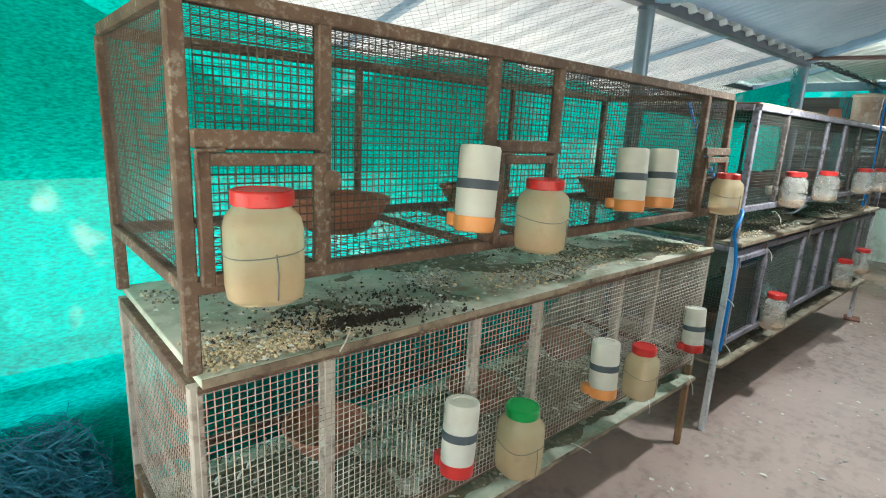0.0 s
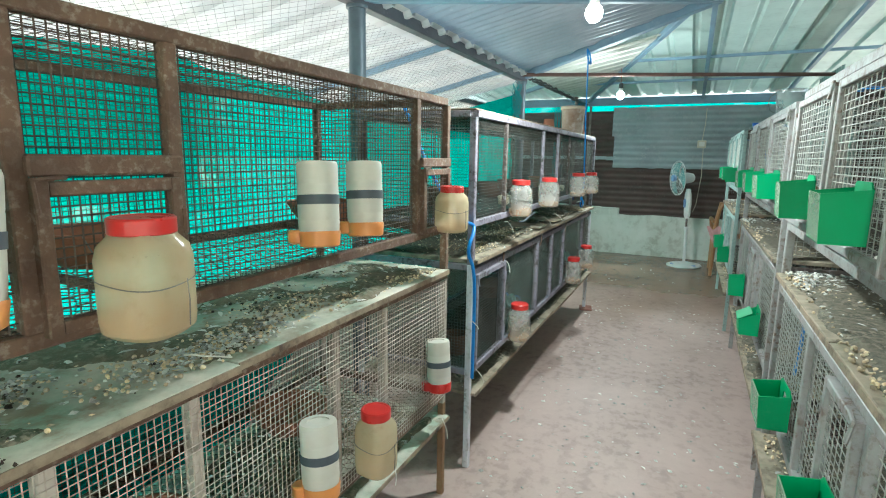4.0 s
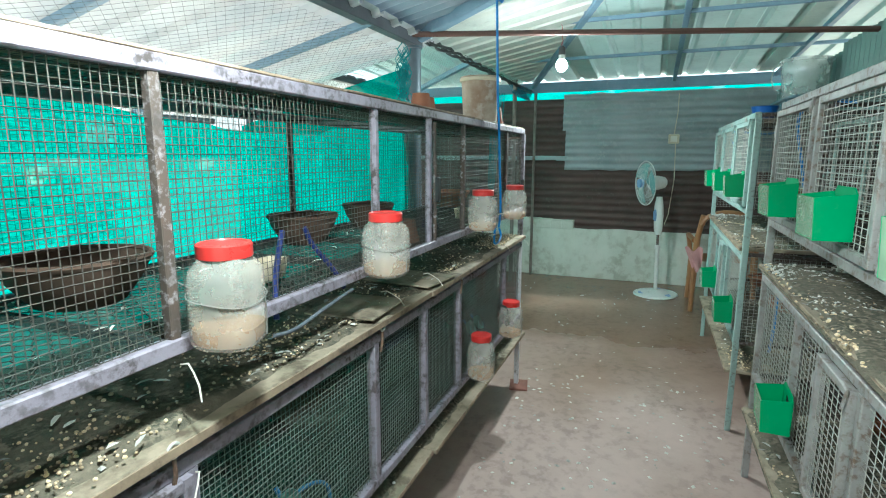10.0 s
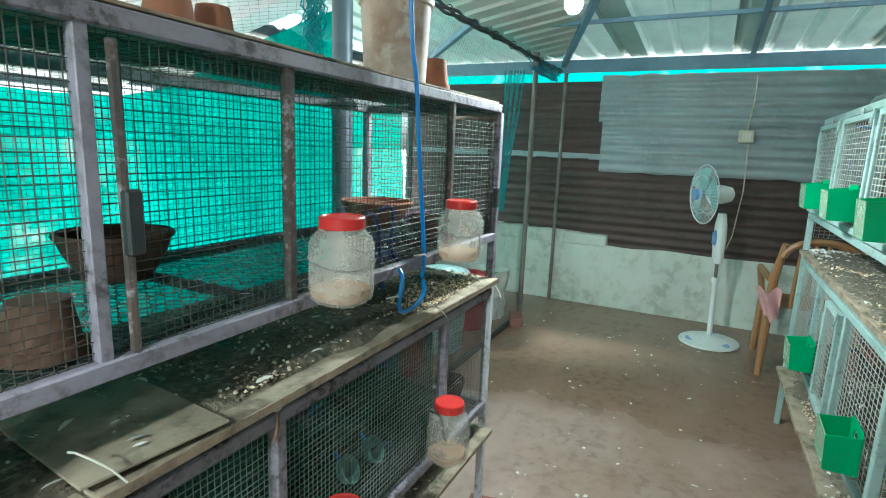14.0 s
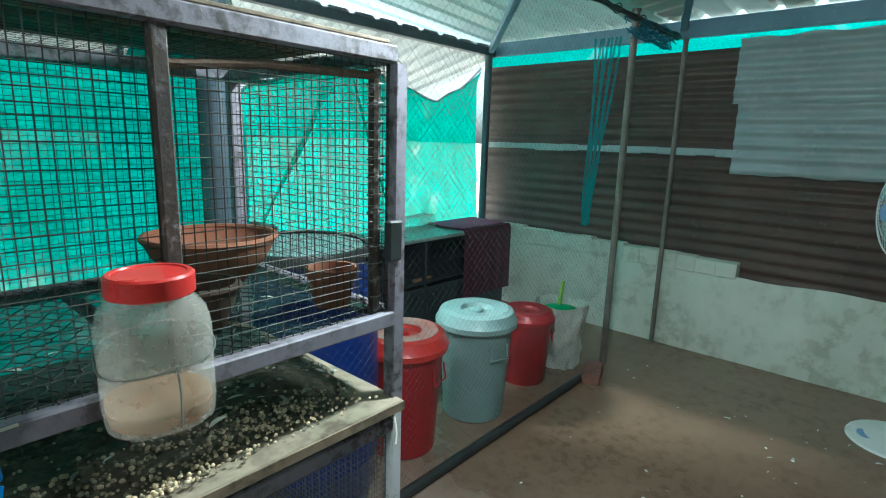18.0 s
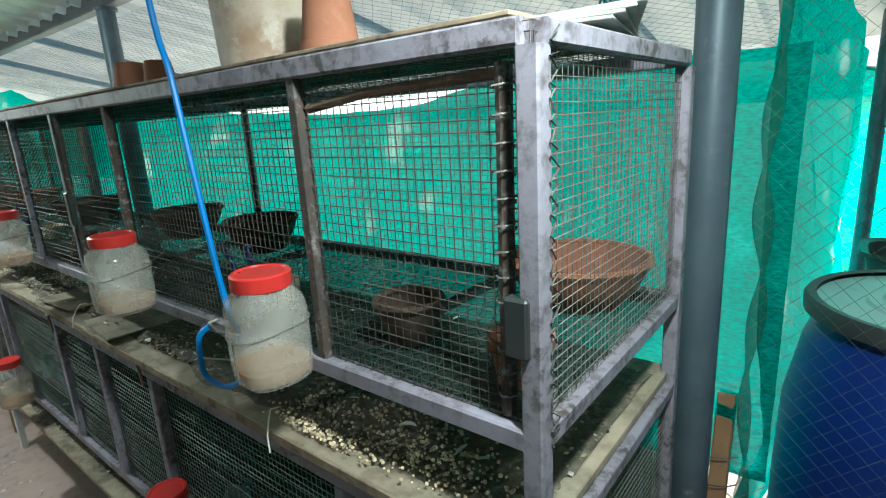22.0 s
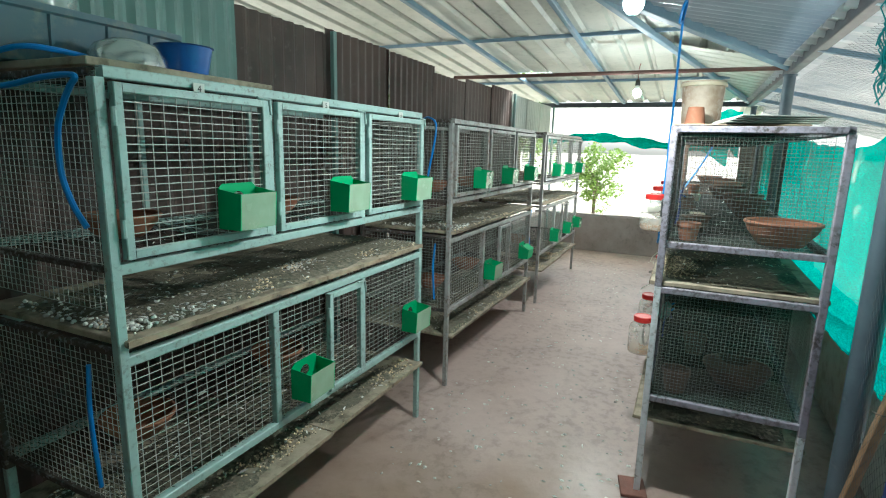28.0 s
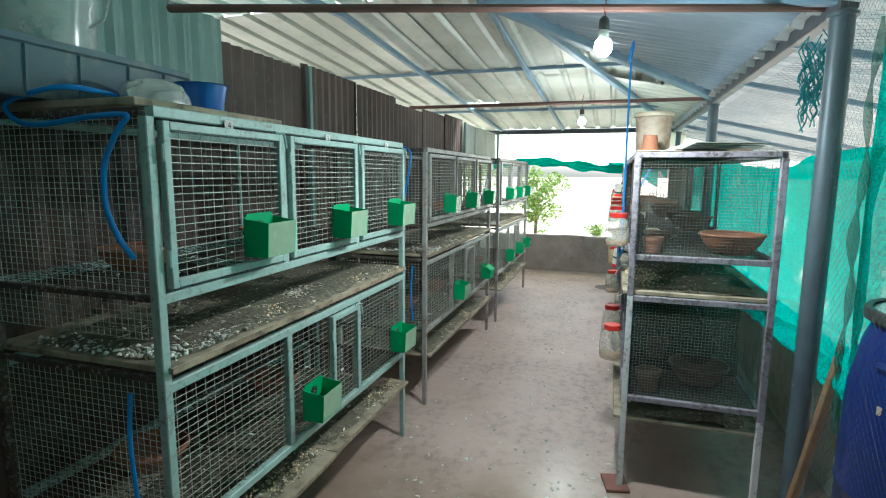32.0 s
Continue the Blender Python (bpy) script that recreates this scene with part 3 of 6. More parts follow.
def plinth_fn(u, v):
    y, z = -0.95 + u * 4.05, v * 0.535
    lip = 0.02 * noise.noise(Vector((y * 3, 2, 0))) * (1 if v == 1 else 0)
    return (0.012 * noise.noise(Vector((y * 2, z * 3, 5))) + (0.05 - v * 0.05) * 0.5 * -1, y, z + lip)


part("plinth_face", G().grid(plinth_fn, 70, 12), PLASTER, wf, "stained limewashed plaster", True)
part("plinth_core", G().box(0.02, -0.95, 0, 0.14, 3.1, 0.51), CONCRETE, wf)
ledge = G()
for k in range(17):
    y = 1.0 + k * 0.12
    ledge.box(-0.012, y, 0.52 + R.uniform(-0.006, 0.004), 0.1, y + 0.121, 0.618 + 0.0022 * k + R.uniform(-0.008, 0.008), 0.004)
part("ledge", ledge, PLASTER, wf, "broken plaster ledge")
part("corrugated_sheet", sheet((0.07, -0.95, 0.49), (0, 0, 0.79), (0, 4.0, 0), "wave", 6), BROWN, wf, "brown corrugated sheet")
part("corrugated_sheet", sheet((0.09, -0.95, 1.285), (0, 0, 0.62), (0, 4.0, 0), "wave", 6), BROWN, wf, "brown corrugated sheet")
strip = G()
for k in range(16):
    y = 1.1 + k * 0.118
    strip.box(0.03, y, 1.258 + R.uniform(-0.008, 0.004), 0.06, y + 0.12, 1.3 + R.uniform(-0.003, 0.006), 0.004)
part("rail", strip, ZINC, wf, "pale sheet overlap rail")


def zinc(y0, y1, z0, z1, x, seed):
    """A crumpled zinc sheet with shallow level waves."""
    def fn(u, v):
        y, z = y0 + (y1 - y0) * u, z0 + (z1 - z0) * v
        c = noise.noise(Vector((y * 3.2, z * 4, seed))) + 0.6 * noise.noise(Vector((y * 9, z * 10, seed + 4)))
        lip = 0.012 * noise.noise(Vector((y * 7, seed, 1))) if v in (0, 1) else 0
        return (x + 0.011 * math.sin(z / 0.075 * 6.2832) * (0.6 + 0.5 * abs(c)) - 0.013 * c, y, z + lip)
    return G().grid(fn, 110, 44)


part("zinc_sheet", zinc(-0.95, 1.125, 1.155, 1.59, 0.03, 3), ZINC, wf, "crumpled zinc sheet", True)
part("zinc_sheet", zinc(-0.95, 1.155, 1.565, 1.935, 0.014, 8), ZINC, wf, "crumpled zinc sheet", True)
part("net_strip", G().grid(lambda u, v: (0.13, -1.0 + 4.1 * u, 1.88 + 0.12 * v), 30, 2), NET, wf, "green net showing under the eave")
part("eave_beam", G().box(-0.02, -1.0, 1.962, 0.03, 2.95, 2.062, 0.004), BLUE_STEEL, wf, "blue-grey steel eave beam")

# right-hand wall of upright sheets
wr = base("wall_right", pose(0, -0.8, 0), "wall of upright corrugated sheets", "wall", kind="structure")
x = 1.72
while x < 5.4:
    w = 0.62
    top = 1.9 + R.uniform(-0.035, 0.035)
    part("corrugated_sheet", sheet((x, R.uniform(-0.02, 0), 0), (w + 0.04, 0, 0), (0, 0, top), "wave", 1), BROWN, wr, "brown corrugated sheet with ragged top")
    x += w
for x, w, t in ((5.46, 0.85, 1.97), (6.3, 0.85, 1.93), (7.14, 1.05, 1.9)):
    part("corrugated_sheet", sheet((x, 0.01, 1.52), (w, 0, 0), (0, 0, t - 1.52), "wave", 1), ZINC_DIM, wr, "weathered green-grey sheet")
    part("corrugated_sheet", sheet((x, 0.0, 0), (w, 0, 0), (0, 0, 1.56), "wave", 1), BROWN, wr, "brown corrugated sheet")
for x in (0.05, 0.62, 1.18):
    part("corrugated_sheet", sheet((x, 0.0, 1.5), (0.58, 0, 0), (0, 0, 0.4), "wave", 1), ROOF, wr, "pale sheet")
for x in (4.83, 5.43, 1.74, 0.02):
    part("stud", G().box(x - 0.014, 0.02 if x != 5.43 else -0.06, 0, x + 0.014, 0.045 if x != 5.43 else -0.035, 1.9, 0.003), ZINC_DIM, wr, "pale green-grey upright")
rl = G().box(-0.12, -0.98, 0, 1.75, -0.84, 0.48, 0.01)
single("wall_low_right", rl, CONCRETE, "low raw concrete wall", "wall", kind="structure")

# low wall at the open end, and along the net
def low_fn(u, v):
    a = v * 4
    y = -0.98 + u * 2.75
    prof = [(-0.26, 0), (-0.26, 0.5), (-0.13, 0.5), (-0.12, 0.47), (-0.115, 0)]
    px, pz = prof[round(a)]
    return (px + 0.008 * noise.noise(Vector((y * 3, pz * 5, 1))), y, pz + (0.01 * noise.noise(Vector((y * 2.5, 7, 1))) if pz > 0.3 else 0))


single("wall_low_end", G().grid(low_fn, 40, 4), CONCRETE, "low raw concrete parapet at the open end", "wall", kind="structure")
single("wall_low_left", G().box(-0.26, 1.72, 0, 5.1, 1.86, 0.55, 0.01), PLASTER, "low limewashed wall under the green net", "wall", kind="structure")

# steel frame
bm_ = base("roof_frame", pose(0, 0, 1.9), "steel roof frame of beams, rafters and tie pipes", "roof frame", kind="structure")
APEX = Vector((4.5, 0.08, 0.36))
part("eave_beam", G().box(-0.4, 1.49, 0.0, 5.17, 1.55, 0.065, 0.005), BEAM, bm_, "dark steel beam")
part("eave_beam", G().box(5.2, 2.9, 0.06, 8.1, 2.96, 0.12, 0.005), BEAM, bm_, "dark steel beam")
part("eave_beam", G().box(-0.16, -1.0, 0.0, -0.1, 1.55, 0.06, 0.005), BEAM, bm_, "dark steel beam")
for px in (2.68, 5.14):
    part("rafter", G().tube([(px, 1.52, 0.05), APEX], 0.03, square=True), BLUE_STEEL, bm_, "blue painted rafter")
part("rafter", G().tube([(8.12, 1.5, 0.12), APEX + Vector((0, 0.1, 0))], 0.022, square=True), BLUE_STEEL, bm_, "pale blue rafter")
part("rafter", G().tube([(8.0, 2.9, 0.1), (6.5, 1.52, 0.2)], 0.022, square=True), BLUE_STEEL, bm_, "pale blue rafter")
part("rafter", G().tube([(-0.1, 1.5, 0.05), APEX - Vector((0, -0.1, 0))], 0.022, square=True), BLUE_STEEL, bm_, "pale blue rafter")
for pa, pb in ((2.78, 2.66), (5.8, 5.03)):
    part("tie_pipe", G().tube([(pa, -1.0, 0.035), (pb, 1.5, 0.045)], 0.015, 8), PIPE_RED, bm_, "oxide red tie pipe", True)
for px, pz in ((1.3, 0.16), (3.0, 0.28), (6.0, 0.265), (7.0, 0.205)):
    part("purlin", G().bar((px, -3.0, pz), (px, 1.2 if px < 5 else 1.5, pz), 0.025), BLUE_STEEL, bm_, "thin blue purlin")
for py in (0.1, -0.75):
    part("rafter", G().bar((8.15, py, 0.13), (4.5, py, 0.35), 0.035), BLUE_STEEL, bm_, "blue-grey rafter")
    part("rafter", G().bar((-0.1, py, 0.055), (4.5, py, 0.35), 0.035), BLUE_STEEL, bm_, "blue-grey rafter")
for px in (0.6, 1.6, 3.6, 4.6):
    part("eave_rafter", G().bar((px, 1.5, 0.02), (px, 3.1, -0.36), 0.035), BLUE_STEEL, bm_, "blue-grey eave rafter")
part("eave_rail", G().bar((-0.6, 3.1, -0.37), (5.2, 3.1, -0.37), 0.04), POST, bm_)
part("eave_rail", G().bar((5.2, 3.95, -0.23), (8.3, 3.95, -0.23), 0.05), POST, bm_)

rf = base("roof", pose(0, 0, 0), "ribbed sheet roof over the shed", "roof", kind="structure")
for k in range(6):
    y0 = -3.2 + 0.78 * k
    hole = k == 3
    if not hole:
        part("roof_sheet", sheet((-0.16, y0 + 0.8, 1.966 + 0.003 * (k % 2)), (0, -0.8, 0), (4.66, 0, 0.334), "rib", 1), ROOF, rf, "cream ribbed roof sheet")
    else:
        part("roof_sheet", sheet((-0.16, y0 + 0.8, 1.969), (0, -0.8, 0), (1.66, 0, 0.119), "rib", 1), ROOF, rf, "cream ribbed roof sheet")
        part("roof_sheet", sheet((1.72, y0 + 0.42, 2.105), (0, -0.39, 0), (2.78, 0, 0.199), "rib", 1), ROOF, rf, "cream ribbed roof sheet with a broken edge")
        part("roof_sheet", sheet((1.62, y0 + 0.78, 2.098), (0, -0.33, 0), (2.88, 0, 0.206), "rib", 1), ROOF, rf, "cream ribbed roof sheet with a broken edge")
part("awning_sheet", sheet((-1.25, -3.2, 1.55), (0, 4.7, 0), (1.13, 0, 0.4), "rib", 1), AWNING, rf, "sunlit cream translucent awning sheet over the open end")
for k in range(6):
    part("roof_sheet", sheet((8.125, 0.82 - 0.78 * k, 2.076 + 0.003 * (k % 2)), (0, 0.8, 0), (-3.625, 0, 0.227), "rib", 1), ROOF_NET_LIT, rf, "cream ribbed roof sheet")
part("roof_sheet", sheet((8.25, 1.61, 2.066), (0, 1.4, 0), (-3.2, 0, 0.2), "rib", 1), ROOF_NET_LIT, rf, "cream ribbed roof sheet")
tri = G()
rows = []
for k in range(0, 301):
    px = 2.68 + 2.46 * k / 300
    t = min((px - 2.68) / (APEX.x - 2.68), (5.14 - px) / (5.14 - APEX.x), 1.0)
    d = 0.013 * math.sin(px / 0.085 * 6.2832)
    rows.append([(px, 1.56, 1.97 + d), (px, 1.56 + (APEX.y - 1.56) * t, 1.97 + 0.32 * t + d)])
part("roof_sheet", tri.rings(rows, closed=False), ROOF_BLUE, rf, "blue-grey corrugated roof sheet")
for xa, xb in ((-0.2, 2.66), (5.16, 8.2)):
    rows = []
    for k in range(0, 140):
        px = xa + (xb - xa) * k / 139
        t = (px + 0.2) / (APEX.x + 0.2) if px < 4 else (8.2 - px) / (8.2 - APEX.x)
        d = 0.02 * (1 if (px % 0.195) > 0.15 else 0)
        z0 = 1.972 + max(0.0, px - 5.16) * 0.035
        rows.append([(px, 1.56, z0 + d), (px, 1.56 + (APEX.y - 1.56) * t, z0 + (2.29 - z0) * t + d)])
    part("roof_sheet", G().rings(rows, closed=False), ROOF, rf, "pale ribbed roof sheet by the hip")
# lengthened unseen to about x -2 to keep sun off the net's left end
part("roof_sheet", sheet((5.35, 1.45, 1.965), (-7.4, 0, 0), (0, 1.75, -0.4), "rib", 1), ROOF_LIT, rf, "pale eave sheet with daylight in its colour")
part("roof_sheet", sheet((8.35, 2.9, 2.035), (-3.15, 0, 0), (0, 1.15, -0.31), "rib", 1), ROOF_LIT, rf, "pale eave sheet with daylight in its colour")


def post(x, y, r, h, material, label, nm="post"):
    g = G().tube([(0, 0, 0), (0, 0, h)], r, 16)
    e = base(nm, pose(x, y, 0), label, "post", kind="structure")
    part("pipe", g, material, e, "", True)
    part("collar", G().tube([(0, 0, h - 0.012), (0, 0, h)], r * 1.25, 16), material, e, "", True)
    return e


post(2.655, 1.515, 0.038, 1.9, POST, "grey-blue steel pipe post", "post_1")
post(5.118, 1.522, 0.038, 1.9, POST, "grey-blue steel pipe post", "post_2")
post(5.37, 2.93, 0.025, 1.95, POST, "thin dark pipe post", "post_3")
post(8.0, 2.92, 0.03, 1.96, POST, "dark corner post", "post_4")
post(0.02, 1.54, 0.03, 1.89, POST, "grey-blue steel pipe post", "post_5")
post(7.45, 1.525, 0.019, 2.02, POLE, "rusty grey steel pole on the floor", "pole_1")
post(8.015, 1.44, 0.015, 1.95, POLE, "thin rusty pole by the wall", "pole_2")


# nets
def net_fn(o, u, top, bottom, wave, seed):
    o, u = Vector(o), Vector(u)
    n = Vector((-u.y, u.x, 0)).normalized()

    def fn(a, b):
        z = bottom(a) + (top(a) - bottom(a)) * b
        p = o + u * a
        w = wave * (noise.noise(Vector((a * u.length * 2.2 + seed, z * 0.9, seed))) + 0.5 * noise.noise(Vector((a * u.length * 7 + z * 2, z * 1.7, seed + 3))))
        w += 0.012 * math.sin(z * 55 + 3 * noise.noise(Vector((p.x * 2, p.y * 2, seed)))) * max(0.0, min(1.0, (1.0 - z) * 2.5)) * abs(noise.noise(Vector((p.x * 1.3, p.y * 1.3, z * 4))))
        low = max(0.0, min(1.0, (0.86 - z) * 5)) * max(0.0, min(1.0, (z - 0.5) * 12))
        w -= low * 0.035 * abs(math.sin(z * 30 + 1.5 * noise.noise(Vector((p.x * 1.1, p.y, 2))))) ** 0.6
        return (p.x + n.x * w, p.y + n.y * w, z)
    return fn


SAG = ((-0.6, 1.62), (0.3, 1.55), (0.53, 1.46), (0.7, 1.345), (0.83, 1.312), (0.99, 1.335), (1.15, 1.42), (1.33, 1.53), (1.8, 1.56), (2.3, 1.53), (3.1, 1.444), (3.46, 1.412), (3.9, 1.383), (4.3, 1.388), (4.6, 1.435), (5.25, 1.45))


def net_top(a):
    x = -0.6 + 5.85 * a
    return float(np.interp(x, [p[0] for p in SAG], [p[1] for p in SAG])) + 0.012 * noise.noise(Vector((a * 40, 0, 3)))


def net_foot(a):
    x = -0.6 + 5.85 * a
    return 0.16 + 0.38 * min(1.0, max(0.0, (x - 1.9) / 0.6)) + 0.02 * noise.noise(Vector((a * 14, 2, 3)))


single("shade_net", G().grid(net_fn((-0.6, 1.76, 0), (2.6, 0.02, 0), lambda a: 1.74 - 0.22 * min(1.0, max(0.0, (a - 0.25) / 0.45)) + 0.015 * math.sin(a * 9), lambda a: 1.1, 0.03, 31), 70, 30), NET, "thin sunlit green shade net behind the first one", "net", kind="structure", smooth=True)
single("shade_net", G().grid(net_fn((-0.6, 1.63, 0), (5.85, 0, 0), net_top, net_foot, 0.06, 1), 170, 90), NET, "green shade net hung behind the cages", "net", kind="structure", smooth=True)


HEM = ((0.0, 1.45), (0.1, 1.425), (0.54, 1.4), (0.7, 1.55), (1.15, 1.7), (1.3, 1.82), (1.72, 1.69), (2.19, 1.58), (2.45, 1.69), (2.7, 1.877))


def top2(a):
    return float(np.interp(a * 2.7, [p[0] for p in HEM], [p[1] for p in HEM])) + 0.012 * math.sin(a * 31) * math.sin(a * 9)


flat2 = net_fn((5.3, 3.0, 0), (2.7, 0, 0), top2, lambda a: 0.3, 0.05, 11)


def creased(a, b):
    """The storage net with creases falling from the points where it is tied up."""
    x, y, z = flat2(a, b)
    for x0, z0, x1, z1, d in ((6.6, 1.81, 6.03, 0.8, 0.05), (6.6, 1.81, 6.98, 0.82, 0.04), (6.58, 1.8, 5.6, 1.05, 0.03), (7.97, 1.85, 7.38, 0.82, 0.035), (7.99, 1.86, 7.1, 1.3, 0.025), (6.62, 1.8, 7.4, 1.2, 0.02), (5.85, 1.4, 5.5, 0.9, 0.02)):
        t = max(0.0, min(1.0, ((x - x0) * (x1 - x0) + (z - z0) * (z1 - z0)) / ((x1 - x0) ** 2 + (z1 - z0) ** 2)))
        r = (x - x0 - t * (x1 - x0)) * (1 if x1 > x0 else -1)
        y -= d * math.exp(-(r / 0.035) ** 2) * (1 - 0.5 * t)
    return (x, y, z)


single("shade_net", G().grid(creased, 190, 50), NET_LIT, "green shade net sagging in folds from a wire", "net", kind="structure", smooth=True)
folds = G()
for x0, z0, x1, z1, w in ((6.6, 1.8, 6.03, 0.78, 0.035), (6.61, 1.8, 6.99, 0.82, 0.022)):
    def fold_fn(u, v, p=(x0, z0, x1, z1, w)):
        c = (v - 0.5) * p[4] * (0.35 + 0.9 * math.sin(math.pi * u) + 0.25 * noise.noise(Vector((u * 6, p[0], 3))))
        x, z = p[0] + (p[2] - p[0]) * u + c, p[1] + (p[3] - p[1]) * u + 0.012 * math.sin(u * 9)
        return (x, 2.945 + 0.012 * math.sin(v * 3.14) + 0.02 * u, z)
    folds.grid(fold_fn, 24, 4)
single("net_fold", folds, NET_LIT, "doubled folds of green shade net falling from its tie", "net", kind="structure", smooth=True)
single("net_hem", G().tube([(5.3 + 2.7 * a, 2.995, top2(a) - 0.004) for a in np.linspace(0, 1, 60)], 0.009, 6), NET_DARK, "dark folded hem of the green net", "net hem", kind="structure")
single("loose_wire", G().tube([(5.385, 2.89, 1.235), (5.5, 2.89, 1.245), (5.6, 2.89, 1.25), (5.68, 2.89, 1.27), (5.74, 2.89, 1.31)], 0.003, 5), BLACK, "loose black wire hanging in front of the net", "wire", kind="structure")
single("shade_net", G().grid(net_fn((5.2, 1.62, 0), (0.12, 1.34, 0), lambda a: 1.8 - 0.3 * a, lambda a: 0.3, 0.05, 21), 36, 24), NET, "green shade net hung beside a post", "net", kind="structure", smooth=True)
zs = np.linspace(0.42, 1.86, 120)
braid = G().tube([(5.205 + 0.006 * math.sin(z * 14), 1.6 + 0.006 * math.cos(z * 14), z) for z in zs], [0.0045 + 0.012 * abs(math.sin(z * 15.0 + 0.4)) ** 1.3 * (1 + 0.25 * math.sin(z * 7)) for z in zs], 7)
single("gathered_net", braid, NET_DARK, "twisted dark edge of green shade net tied to a post", "net", kind="structure", smooth=True)
# rolled net over the open end
roll = base("rolled_net", pose(-0.14, 0, 1.5), "green net rolled up over the open end", "net", kind="structure")


def roll_fn(u, v):
    y = -0.85 + 2.3 * u
    sag = 0.05 * math.sin(u * 3.14 * 2) - 0.03
    a = v * 6.2832
    r = 0.035 + 0.02 * noise.noise(Vector((y * 4, 0, 9)))
    return (r * math.cos(a), y, sag + r * 1.5 * math.sin(a) + 0.012 * noise.noise(Vector((y * 9, a, 2))))


part("roll", G().grid(roll_fn, 60, 10), NET, roll, "", True)
part("drape", G().grid(lambda u, v: (0.02 * math.sin(v * 9), 0.72 + 0.62 * u, -0.02 - 0.26 * v * u + 0.03 * math.sin(u * 8 + v * 3)), 20, 10), NET, roll, "loose green net end", True)
part("drape", G().grid(lambda u, v: (0.03 * math.sin(v * 9), 1.05 + 0.4 * u, 0.36 - 0.55 * v * (0.3 + 0.7 * u) + 0.02 * math.sin(u * 12)), 14, 10), NET, roll, "loose green net end", True)


def lattice(o, u, v, cell, r, sag=0.0):
    """A diamond net: two sets of slanting threads within the parallelogram."""
    g = G()
    o, u, v = Vector(o), Vector(u), Vector(v)
    lu, lv = u.length, v.length
    n = u.cross(v).normalized()
    c = -lv
    while c < lu:
        for sgn in (1, -1):
            pts = []
            a0, a1 = max(0.0, c), min(lu, c + lv)
            if a1 - a0 > 0.01:
                k = max(2, int((a1 - a0) / 0.3))
                for i in range(k + 1):
                    a = a0 + (a1 - a0) * i / k
                    b = a - c
                    b = b if sgn > 0 else lv - b
                    s = math.sin(math.pi * a / lu) * math.sin(math.pi * b / lv)
                    pts.append(o + u * (a / lu) + v * (b / lv) + n * (sag * s + 0.01 * noise.noise(Vector((a * 3, b * 3, 1)))))
                g.wire(pts, r)
        c += cell
    return g


single("bird_net", lattice((5.2, 1.5, 0.02), (2.23, 0, 0), (0, 0, 1.9), 0.034, 0.00035, 0.03), BIRD_NET, "fine bird netting hung from the beam to the floor", "net", kind="structure")
single("bird_net", lattice((-0.5, 1.58, 1.88), (5.8, 0, 0), (0, 1.45, -0.36), 0.05, 0.00065, -0.06), BIRD_NET, "bird netting slung under the eave", "net", kind="structure")
single("bird_net", lattice((5.35, 2.9, 0.6), (2.62, 0, 0), (0, 0, 1.35), 0.06, 0.0008, 0.02), WIRE_DARK, "dark netting in front of the green net", "net", kind="structure")
drp = G()
for k in range(7):
    t = k / 6
    drp.add([(7.6 + 0.02 * math.sin(k * 3 + j), 1.66 + 0.03 * t + 0.12 * t * (1 - j / 7) + j * 0.016, 1.92 - j * 0.16) for j in range(8)] + [(7.6 + 0.02 * math.sin(k * 3 + j), 1.675 + 0.03 * t + 0.12 * t * (1 - j / 7) + j * 0.016, 1.92 - j * 0.16) for j in range(8)], [(j, j + 1, j + 9, j + 8) for j in range(7)])
single("hanging_net", drp, TEAL_NET, "teal fishing net hanging in a loose strip", "net", kind="structure", smooth=True)
tng = G()
for k in range(26):
    c = Vector((R.uniform(7.4, 7.9), 1.52 + R.uniform(-0.05, 0.05), 1.93 + R.uniform(-0.05, 0.04)))
    tng.tube([c + Vector((0.05 * math.sin(i * 1.3 + k), 0.03 * math.cos(i * 1.7 + k), 0.025 * math.sin(i * 2.1 + k))) for i in range(8)], 0.003, 4)
single("tangled_net", tng, BLUE_NET, "tangle of blue netting on the beam", "net", kind="structure")
tng = G()
for k in range(46):
    c = Vector((4.93 + R.uniform(-0.04, 0.035), 1.5 + R.uniform(-0.03, 0.03), R.uniform(1.66, 1.9)))
    tng.tube([c + Vector((0.016 * math.sin(i * 1.3 + k), 0.016 * math.cos(i * 1.7 + k), -0.03 * i)) for i in range(6)], 0.0026, 4)
single("tangled_net", tng, TEAL_NET, "bundle of teal netting tied to the beam", "net", kind="structure")
cable = G()
for k in range(3):
    cable.tube([(px, 1.5 + 0.011 * math.sin(px * 11 + k * 2.1) + 0.006 * math.sin(px * 31 + k), 1.955 + 0.004 * px - 0.02 + 0.012 * math.cos(px * 9 + k * 2.1)) for px in np.linspace(5.15, 8.05, 70)], 0.0085, 6)
for k in range(9):
    px = 5.3 + 0.31 * k
    cable.tube([(px + 0.004 * math.sin(i), 1.5 + 0.024 * math.cos(i * 0.7), 1.937 + 0.004 * px + 0.024 * math.sin(i * 0.7)) for i in range(10)], 0.003, 4)
single("cable", cable, BLACK, "black cable tied along the beam", "cable", kind="structure")
single("floor_pipe", G().tube([(5.3, 1.49, 0.022), (7.3, 1.5, 0.022)], 0.021, 10), BLACK, "black pipe lying on the floor under the net", "pipe", kind="structure", smooth=True)
pud = G().add([(1.66 + 0.05 * math.cos(a), 0.83 + 0.03 * math.sin(a), 0.0032) for a in np.linspace(0, 6.0, 16)], [tuple(range(16))])
